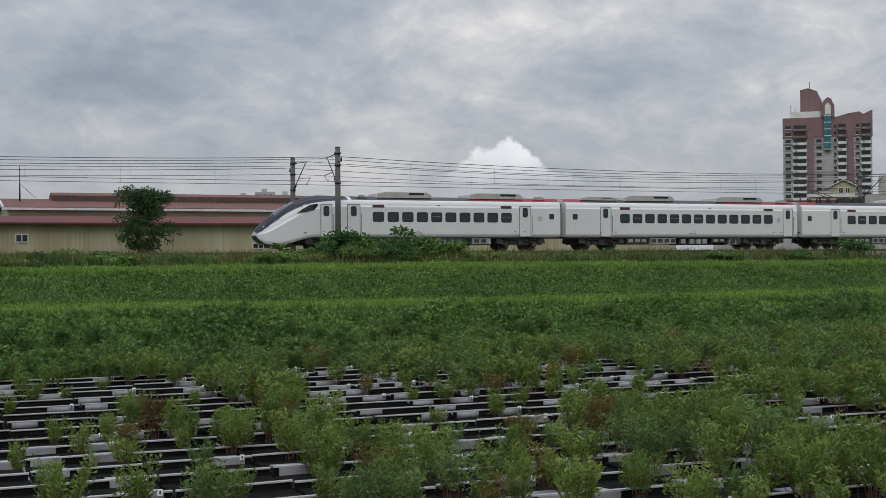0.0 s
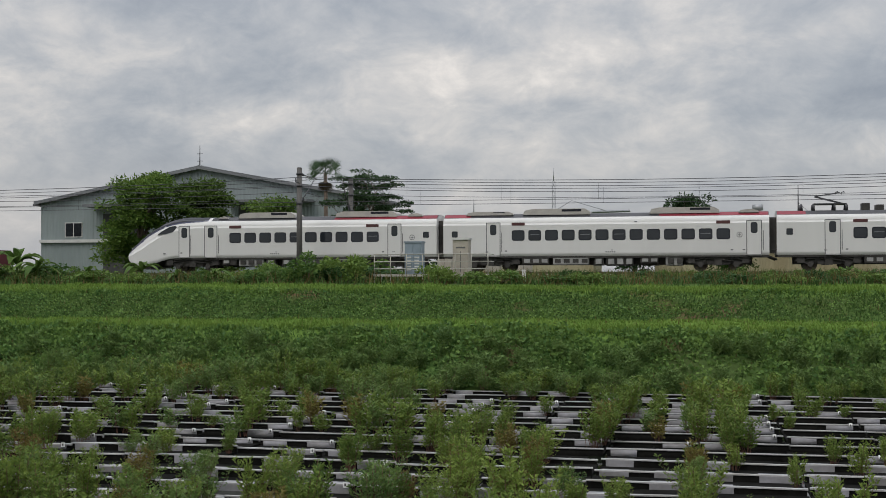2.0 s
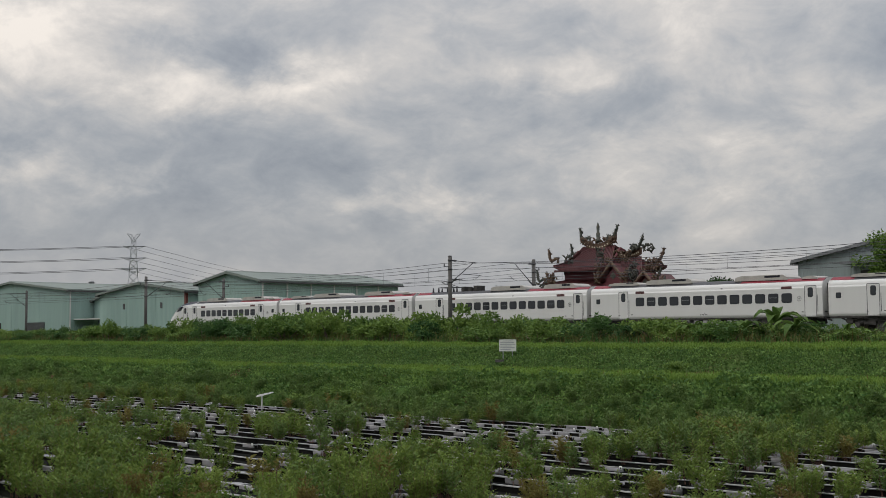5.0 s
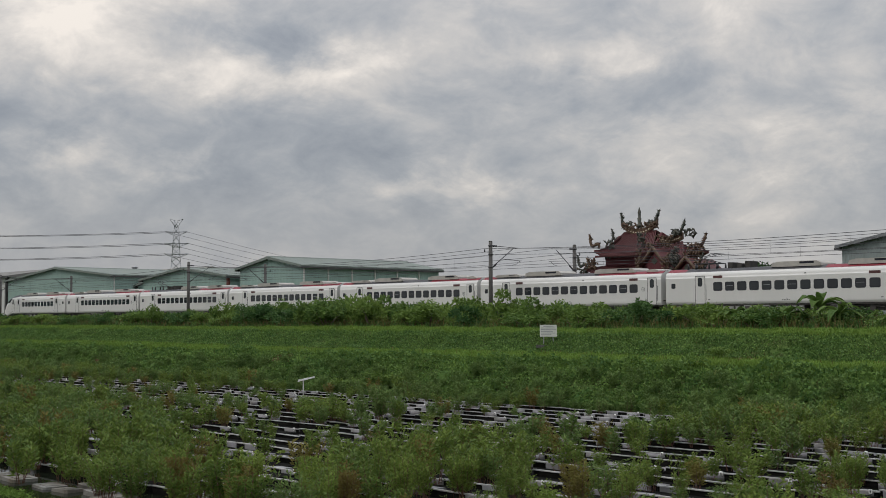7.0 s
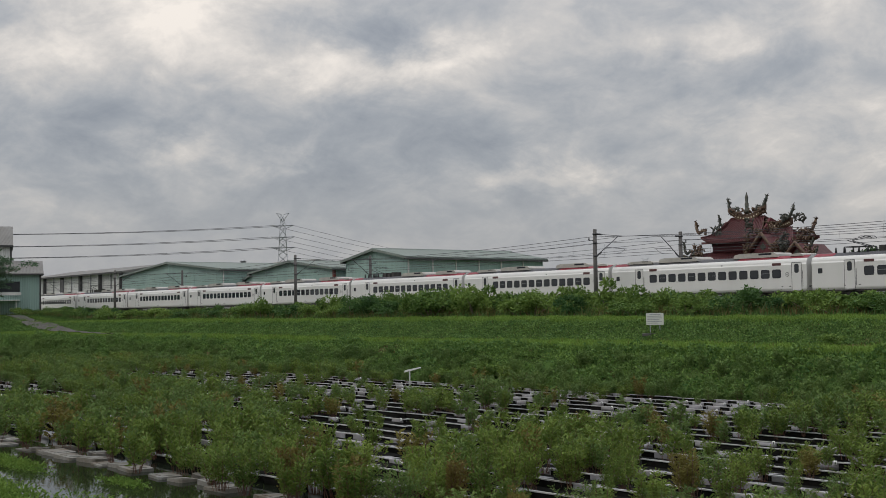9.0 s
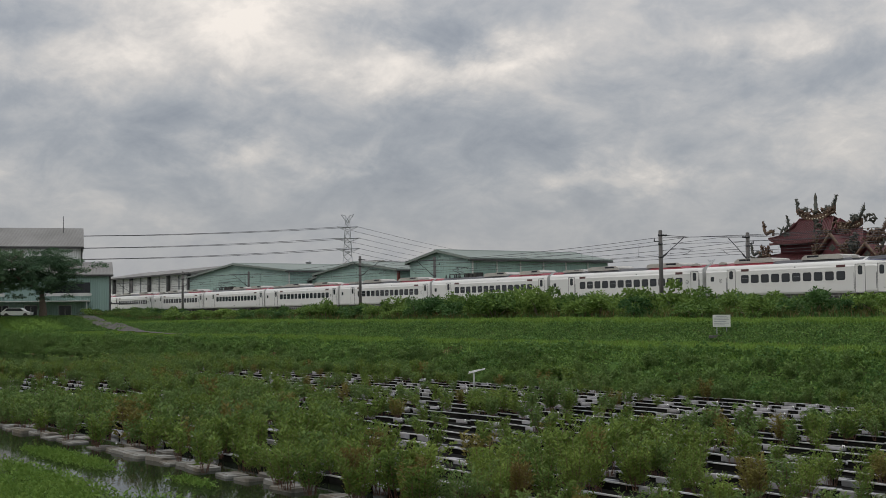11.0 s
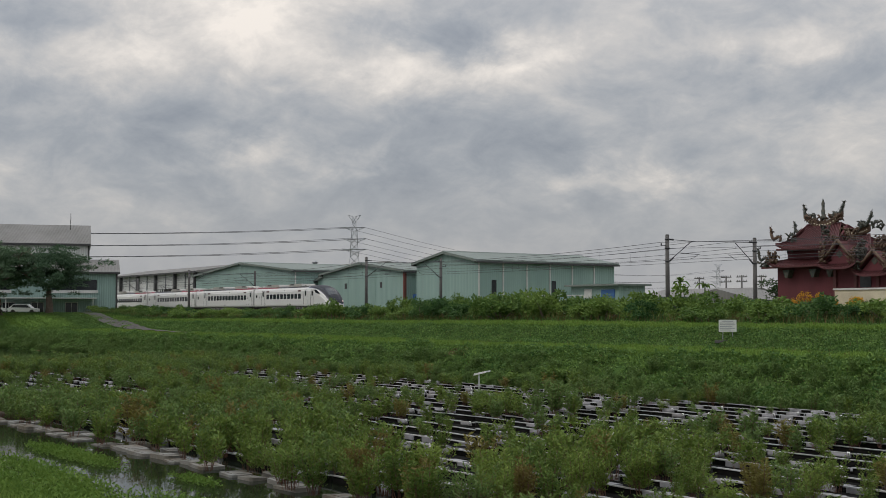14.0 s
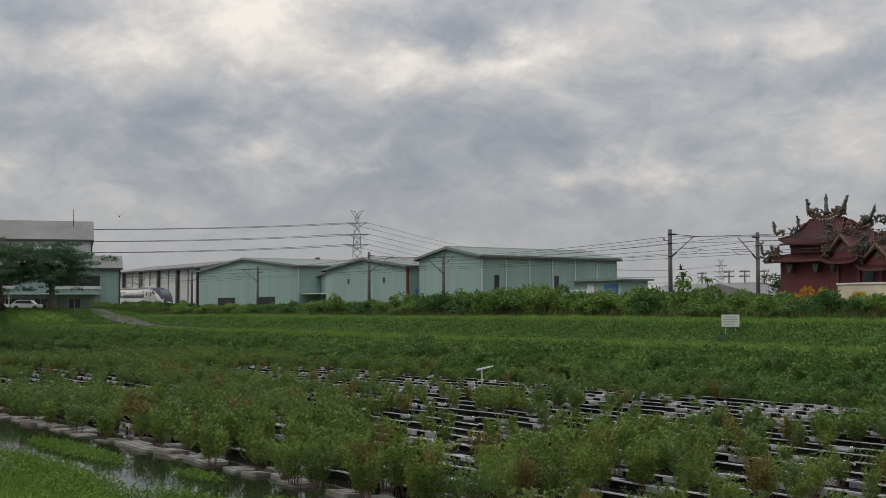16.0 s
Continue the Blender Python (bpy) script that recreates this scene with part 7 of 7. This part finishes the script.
        floral(t, (x1 - 0.3, y, eave + 0.6), (0.35, 0.3, 0.7), 26, int(-x1) + 7)
    for k, (c, r, n) in enumerate((((-75.05, 93.8, 13.1), (2.1, 0.25, 0.3), 70), ((-77.4, 92.6, 11.0), (0.5, 0.5, 0.9), 45), ((-78.8, 91.2, 9.5), (0.7, 0.4, 0.5), 45), ((-70.6, 94.7, 12.2), (1.5, 0.3, 0.4), 60),
                                  ((-72.0, 91.4, 10.2), (0.35, 0.3, 1.1), 45), ((-69.2, 91.6, 9.8), (0.35, 0.3, 0.9), 45), ((-66.6, 91.6, 8.8), (0.8, 0.3, 0.5), 45), ((-79.6, 91.0, 8.9), (0.6, 0.3, 0.25), 24), ((-68.0, 93.0, 10.6), (0.9, 0.3, 0.5), 40))):
        floral(t, c, r, n, 70 + k)
    floral(t, (-71.2, 92.5, 11.4), (0.9, 0.4, 0.5), 40, 4)
    floral(t, (-73.2, 91.9, 11.3), (0.3, 0.4, 0.9), 34, 5)
    floral(t, (-68.0, 92.6, 9.9), (0.9, 0.4, 0.4), 40, 6)
    for x in (-77.3, -74.3, -72.4, -69.5, -66.0):
        bm = B()
        prism(bm, [(x - 0.42, 8.35), (x + 0.42, 8.35), (x + 0.12, 7.6), (x - 0.12, 7.6)], 1, 91.3, 91.98)
        part("eave_bracket", bm, M_ORN, t)
    for x in (-72.1, -69.9, -67.6, -65.9):
        flat_part("pillar", x, x + 0.3, 91.4, 91.6, 3.2, 8.2, M_TEAVE, t)
    flat_part("window_opening", -69.3, -68.2, 91.5, 91.62, 6.6, 7.7, M_DARKW, t)
    # outbuildings
    w = thing("temple_annex", "low red annex with a tiled roof beside the temple", "annex")
    flat_part("wall", -65.4, -60.2, 95, 100, 3.2, 6.4, M_TRED, w)
    tile_slope(w, (-65.6, 94.4, 6.4), (-60.0, 94.4, 6.4), (-65.6, 96.6, 7.2), (-60.0, 96.6, 7.2), 0.1, 16)
    g = thing("garden_wall", "cream plastered wall before the temple", "wall")
    flat_part("panel", -71.0, -65.0, 90.2, 90.45, 3.3, 6.35, M_CREAM, g)
    flat_part("coping", -71.1, -64.9, 90.1, 90.55, 6.35, 6.5, M_TRIML, g)
    for k, (x, y, r) in enumerate(((-72.4, 88.6, 1.15), (-67.6, 88.4, 0.8), (-70.2, 88.2, 0.8))):
        rng = np.random.default_rng(60 + k)
        c = np.stack([rng.uniform(-1, 1, 9) * r, rng.uniform(-0.6, 0.6, 9) * r, rng.uniform(0.4, 1.1, 9) * r + 0.9], 1)
        f = thing("flowering_bush", "bush covered in orange-yellow blossom before the temple", "bush", pose(x, y, 3.6))
        part("blossom", raw_mesh("blossom", *clump_leaves(rng, c, rng.uniform(0.3, 0.6, 9) * r, 1300, 0.16), leaf_mat("blossom_orange", (0.42, 0.19, 0.02), (0.55, 0.32, 0.03))), None, f)
        bm = B()
        for q in c[:5]:
            tube(bm, [(0, 0, 0), tuple(q)], [0.05, 0.02], 4)
        part("twig_frame", bm, M_BARK, f)


temple()

# ---- masts, pylons, signs and trackside fittings ----
def lattice(bm, p, h, w0, w1, steps, r):
    """A square lattice mast."""
    for k in range(4):
        sx, sy = ((-1, -1), (1, -1), (1, 1), (-1, 1))[k]
        tube(bm, [(p[0] + sx * w0, p[1] + sy * w0, p[2]), (p[0] + sx * w1, p[1] + sy * w1, p[2] + h)], r, 4)
    for i in range(steps):
        a, b = i / steps, (i + 1) / steps
        wa, wb = w0 + (w1 - w0) * a, w0 + (w1 - w0) * b
        for k in range(4):
            c = ((-1, -1), (1, -1), (1, 1), (-1, 1))
            q, s = c[k], c[(k + 1) % 4]
            for u, v, z0, z1, w_0, w_1 in ((q, s, a, b, wa, wb), (s, q, a, b, wa, wb)):
                tube(bm, [(p[0] + u[0] * w_0, p[1] + u[1] * w_0, p[2] + h * z0), (p[0] + v[0] * w_1, p[1] + v[1] * w_1, p[2] + h * z1)], r * 0.6, 3)


def masts():
    for x, y, h, w, label in ((-17.2, 144, 11.8, 0.26, "tall thin lattice radio mast"), (-22.2, 120, 6.8, 0.12, "thin radio mast behind trees")):
        t = thing("radio_mast", label, "mast", pose(x, y, 3.2))
        bm = B()
        lattice(bm, (0, 0, 0), h, w, w * 0.6, 16, 0.02)
        part("lattice", bm, M_GALV, t)
        bm = B()
        tube(bm, [(0, 0, h), (0, 0, h + 1.6)], [0.06, 0.03], 5)
        part("rod", bm, M_GALV, t)
    t = thing("tower_crane", "far tower crane with a long jib", "crane", pose(-31.5, 300, 3))
    bm = B()
    lattice(bm, (0, 0, 0), 17, 0.5, 0.5, 10, 0.12)
    part("mast", bm, M_GALV, t)
    bm = B()
    tube(bm, [(-6, 0, 16), (14, 0, 16.3)], 0.3, 4)
    tube(bm, [(-5, 0, 16), (0, 0, 19), (9, 0, 16.2)], 0.08, 4)
    part("jib", bm, M_GALV, t)


masts()


def pylon(az, dist, h):
    a = radians(az)
    t = thing("power_pylon", "steel lattice power pylon with three pairs of arms", "pylon", pose(dist * math.sin(a), dist * math.cos(a), 3, 0, 0, -az), "pylons of the power line")
    bm = B()
    lattice(bm, (0, 0, 0), h * 0.6, 4.2, 1.5, 7, 0.16)
    lattice(bm, (0, 0, h * 0.6), h * 0.4, 1.5, 0.7, 6, 0.14)
    for sx in (-1, 1):
        tube(bm, [(0, 0, h * 0.93), (sx * 2.3, 0, h + 0.6)], 0.12, 4)
        tube(bm, [(sx * 0.4, 0, h), (sx * 2.3, 0, h + 0.6)], 0.10, 4)
    part("tower", bm, M_GALV, t)
    ends = []
    for k, z in enumerate((0.89, 0.778, 0.675)):
        for s in (-1, 1):
            L = (3.8, 4.3, 4.3)[k]
            bm = B()
            tube(bm, [(0, 0, h * z), (s * L, 0, h * z + 0.2)], 0.16, 4)
            tube(bm, [(0, 0, h * z - 1.5), (s * L, 0, h * z + 0.2)], 0.10, 4)
            tube(bm, [(s * L * 0.5, 0, h * z), (s * L * 0.5, 0, h * z - 0.8)], 0.08, 4)
            part("cross_arm", bm, M_GALV, t)
            ends.append(t.matrix_basis @ Vector((s * L, 0, h * z + 0.1)))
    return ends


_p0 = pylon(-59.76, 450, 36.6)
_p1 = pylon(-92.0, 420, 34.0)
_p2 = pylon(-43.2, 820, 33.0)
for _a, _b in ((_p0, _p1), (_p0, _p2)):
    for _k in range(6):
        span_wire("power_line", [_a[_k], _b[_k]], 4.3 if _b is _p1 else 9.0, 0.07 if _b is _p1 else 0.05, "long sagging high-voltage line between pylons", "high-voltage lines")


def utility_pole(x, y, h):
    t = thing("utility_pole", "far wooden utility pole with crossarms", "utility pole", pose(x, y, 3), "utility poles")
    bm = B()
    tube(bm, [(0, 0, 0), (0, 0, h)], [0.2, 0.14], 7)
    part("shaft", bm, M_POLE, t)
    for z in (h - 0.4, h - 1.3):
        bm = B()
        box(bm, -1.3, 1.3, -0.08, 0.08, z, z + 0.16)
        for e in (-1.1, -0.5, 0.5, 1.1):
            tube(bm, [(e, 0, z + 0.16), (e, 0, z + 0.42)], 0.07, 5)
        part("crossarm", bm, M_POLE, t)


for _x, _y in ((-167, 180), (-163.5, 180.5), (-160, 182), (-176, 182)):
    utility_pole(_x, _y, 8.7)


def levee_sign():
    t = thing("notice_board", "white notice board on two posts on the levee", "sign", pose(-50.4, 54.4, float(ground_z(-50.4, 54.4)) - 0.08, 0, 0, 42))
    t.scale = (0.87, 0.87, 0.87)
    m_w = mat("sign_white", (0.60, 0.60, 0.58), 0.5, vary=0.06)
    m_t = mat("sign_text", (0.28, 0.29, 0.31), 0.6, vary=0.1)
    flat_part("panel", -0.58, 0.58, -0.03, 0.03, 0.60, 1.40, m_w, t)
    for x in (-0.32, 0.32):
        flat_part("post", x - 0.03, x + 0.03, 0.03, 0.09, -0.1, 1.3, M_GALV, t)
    for k in range(6):
        flat_part("text_bar", -0.5 if k else -0.35, (0.5, 0.42, 0.5, 0.3, 0.48, 0.2)[k] if k else 0.35, -0.036, -0.03, 1.28 - k * 0.115, 1.32 - k * 0.115, m_t, t)
    flat_part("base_slab", -0.85, 0.85, -0.25, 0.3, -0.15, 0.03, M_POLE, t)


levee_sign()


def signal_platform():
    z = 4.22
    t = thing("railing_platform", "raised steel platform with pale railings beside the track", "platform", pose(-14.1, 64.4, z))
    m_p = mat("rail_paint", (0.38, 0.37, 0.32), 0.6, vary=0.2, scale=2)
    flat_part("deck", -3.1, 3.1, -0.7, 0.9, -0.12, 0.0, m_p, t)
    for i in range(8):
        x = -3.05 + 6.1 * i / 7
        bm = B()
        tube(bm, [(x, -0.68, 0), (x, -0.68, 1.05)], 0.026, 5)
        part("baluster", bm, m_p, t)
        bm = B()
        tube(bm, [(x, -0.6, -0.75), (x, -0.6, -0.1)], 0.04, 5)
        part("leg", bm, m_p, t)
        bm = B()
        tube(bm, [(x, 0.85, -0.75), (x, 0.85, -0.1)], 0.04, 5)
        part("leg", bm, m_p, t)
    for zz in (0.28, 0.66, 1.05):
        bm = B()
        tube(bm, [(-3.08, -0.68, zz), (3.08, -0.68, zz)], 0.026, 5)
        part("rail", bm, m_p, t)
    for s in (-3.08, 3.08):
        for zz in (0.66, 1.05):
            bm = B()
            tube(bm, [(s, -0.68, zz), (s, 0.88, zz)], 0.026, 5)
            part("side_rail", bm, m_p, t)
    m_b, m_g = mat("cabinet_blue_grey", (0.20, 0.25, 0.29), 0.5, vary=0.12), mat("cabinet_beige", (0.36, 0.33, 0.28), 0.6, vary=0.15, scale=2)
    c = thing("signal_cabinet", "blue-grey signal cabinet with vent slots on the platform", "cabinet", pose(-15.1, 64.3, z), "cabinets beside the track")
    flat_part("body", -0.46, 0.46, -0.35, 0.35, 0, 1.66, m_b, c)
    flat_part("lid", -0.5, 0.5, -0.4, 0.4, 1.66, 1.74, m_b, c)
    for s in (-0.40, 0.03):
        d = flat_part("door", s, s + 0.37, -0.37, -0.35, 0.08, 1.55, m_b, c)
        for k in range(5):
            flat_part("vent_slot", s + 0.05, s + 0.3, -0.378, -0.37, 0.2 + 0.16 * k, 0.28 + 0.16 * k, M_TRIML, d)
    c = thing("signal_cabinet", "tall beige weathered signal cabinet on the platform", "cabinet", pose(-12.55, 64.3, z), "cabinets beside the track")
    flat_part("body", -0.42, 0.42, -0.35, 0.35, 0, 1.8, m_g, c)
    flat_part("lid", -0.47, 0.47, -0.42, 0.42, 1.8, 1.9, M_TRIML, c)
    flat_part("text_bar", -0.25, 0.25, -0.36, -0.35, 1.35, 1.43, M_SEAM, c)
    flat_part("door_seam", -0.012, 0.012, -0.358, -0.35, 0.1, 1.2, M_TRIMD, c)
    for x, w, h in ((-18.6, 0.5, 1.75), (-15.1, 0.55, 1.75), (-12.9, 0.55, 1.75)):
        c = thing("relay_box", "low beige relay box beside the track", "cabinet", pose(x + 0.4, 87.0, 3.85), "cabinets beside the track")
        flat_part("body", -w, w, -0.3, 0.3, -0.5, h, m_g, c)
        flat_part("lid", -w - 0.05, w + 0.05, -0.35, 0.35, h, h + 0.06, M_TRIML, c)
        flat_part("door_seam", -0.01, 0.01, -0.307, -0.3, 0.05, h - 0.1, M_TRIMD, c)
    p = thing("marker_post", "short white concrete marker post", "post", pose(-9.5, 66, 3.5))
    flat_part("post", -0.09, 0.09, -0.09, 0.09, 0, 0.95, M_TRIML, p)


signal_platform()


def yard_things():
    h = thing("pump_hut", "low beige hut with a blue shutter beside the warehouse", "hut")
    flat_part("wall", -106.7, -98.9, 90.2, 94, 3.2, 7.3, M_GREENW, h)
    flat_part("roof", -107.2, -98.4, 89.6, 94.5, 7.3, 7.5, M_GREENR, h)
    flat_part("shutter", -101.6, -99.5, 90.1, 90.25, 4.6, 6.9, M_BLUE, h, "blue roller shutter")
    flat_part("window", -104.4, -103.2, 90.12, 90.25, 6.0, 7.0, M_TRIML, h)
    s = thing("pale_shed", "small pale roofed shed among bushes", "shed")
    flat_part("wall", -96, -86, 97, 103, 3.2, 5.7, M_WHITEW, s)
    bm = B()
    prism(bm, [(-96.5, 5.7), (-85.5, 5.7), (-91, 6.9)], 1, 96.5, 103.5)
    part("roof", bm, M_PALEROOF, s)
    s = thing("pale_shed", "long low pale shed behind the bushes", "shed")
    flat_part("wall", -122, -106, 116, 124, 3.2, 6.5, M_GREENW, s)
    bm = B()
    prism(bm, [(115.5, 6.5), (124.5, 6.5), (120, 7.6)], 0, -122.5, -105.5)
    part("roof", bm, M_PALEROOF, s)
    # a low fence before the hut
    f = thing("yard_fence", "low grey pipe fence in the warehouse yard", "fence")
    for k in range(9):
        bm = B()
        tube(bm, [(-116 + k * 1.6, 89, 3.2), (-116 + k * 1.6, 89, 6.3)], 0.05, 5)
        part("post", bm, M_TRIML, f)
    for z in (5.7, 6.3):
        bm = B()
        tube(bm, [(-116, 89, z), (-103.2, 89, z)], 0.05, 5)
        part("rail", bm, M_TRIML, f)
    # a white board lodged in the plants
    w = thing("white_board", "white tilted board on a stake among the shrubs", "board", pose(-55.9, 40.7, 0.15, 0, 0, 54))
    bm = B()
    tube(bm, [(-0.1, 0.04, -0.2), (-0.1, 0.04, 0.76)], 0.035, 6)
    part("stake", bm, M_TRIML, w)
    bm = B()
    prism(bm, [(-0.42, 0.68), (-0.36, 0.80), (0.52, 0.98), (0.54, 0.92), (0.1, 0.80)], 1, -0.12, 0.02)
    part("panel", bm, mat("board_white", (0.75, 0.75, 0.72), 0.5, vary=0.1), w)
    # tarred track that climbs the levee
    p = thing("levee_path", "narrow grey tarred path climbing the levee", "path", kind="structure")
    bm = B()
    prev = None
    for k in range(61):
        u = k / 60
        x = -178 + 62 * u
        y = 58.6 - 9.2 * u
        hw = 1.0 * (1 - u) ** 0.6 + 0.1
        ring = [bm.verts.new((x, y + s * hw, float(ground_z(x, y + s * hw)) + 0.14)) for s in (-1, 0, 1)]
        if prev:
            for q in range(2):
                bm.faces.new((prev[q], prev[q + 1], ring[q + 1], ring[q]))
        prev = ring
    part("surface", bm, mat("path_tar", (0.10, 0.095, 0.09), 0.9, vary=0.25, bump=0.4, spec=0.0), p)


yard_things()


def bird(label):
    b = thing("bird", label, "bird", pose(0, 0, 0), "birds in the sky")
    b.scale = (0.6, 0.6, 0.6)
    m = mat("bird_dark", (0.025, 0.024, 0.026), 0.8, vary=0.2)
    bm = B()
    tube(bm, [(-0.24, 0, 0), (-0.12, 0, 0), (0.05, 0, 0.01), (0.16, 0, 0.03), (0.24, 0, 0.02)], [0.02, 0.05, 0.065, 0.045, 0.01], 8)
    part("body", bm, m, b)
    bm = B()
    prism(bm, [(-0.40, -0.06), (-0.40, 0.06), (-0.2, 0.02), (-0.2, -0.02)], 2, -0.008, 0.008)
    part("tail", bm, m, b)
    wings = []
    for s in (-1, 1):
        bm = B()
        prism(bm, [(0.08, 0.0), (0.12, s * 0.22), (0.02, s * 0.48), (-0.05, s * 0.5), (-0.03, s * 0.22), (-0.10, 0.0)], 2, -0.007, 0.007)
        wings.append((part("wing", bm, m, b), s))
    return b, wings


BIRDS = [bird("dark bird gliding down across the sky"), bird("dark bird circling low over the factory")]



BIRD_ROWS = [[
    (0.0, -90.69, 60.94, 220.0),
    (12.0, -62.69, 32.94, 120.0),
    (14.4, -55.69, 21.44, 70.0),
    (15.0, -50.69, 10.94, 60.0),
    (15.2, -48.97, 7.96, 60.0),
    (15.4, -47.75, 6.11, 60.0),
    (15.6, -46.46, 3.71, 60.0),
    (16.0, -44.96, 1.81, 64.0),
], [
    (0.0, -140.0, 20.0, 300.0),
    (12.0, -100.0, 10.0, 140.0),
    (14.8, -81.0, 5.5, 85.0),
    (15.4, -67.22, 3.57, 75.0),
    (15.6, -70.02, 3.12, 75.0),
    (15.8, -71.2, 3.84, 75.0),
    (16.0, -70.42, 4.17, 75.0),
]]


def motions():
    for car, d, turned in TRAIN:
        walk(car, [(t, pose(NOSE_X - SPEED * t + d, TRACK_Y, RAIL_Z, 0, 0, 180 * turned)) for t in (0.0, 4.0, 8.0, 12.0, 16.0)])

    # places of the birds: azimuth, height angle and distance from the standpoint
    for (b, wings), rows, turn in zip(BIRDS, BIRD_ROWS, (-150, 160)):
        keys = []
        for t, az, el, d in rows:
            a, e = radians(az), radians(el)
            keys.append((t, pose(d * math.sin(a) * math.cos(e), d * math.cos(a) * math.cos(e), EYE_Z + d * math.sin(e), 8, 0, turn)))
        walk(b, keys)
        for w, s in wings:
            walk(w, [(0.2 * k, pose(0, 0, 0.03, s * (38 * math.sin(k * 1.9) + 12), 0, 0)) for k in range(81)])


motions()
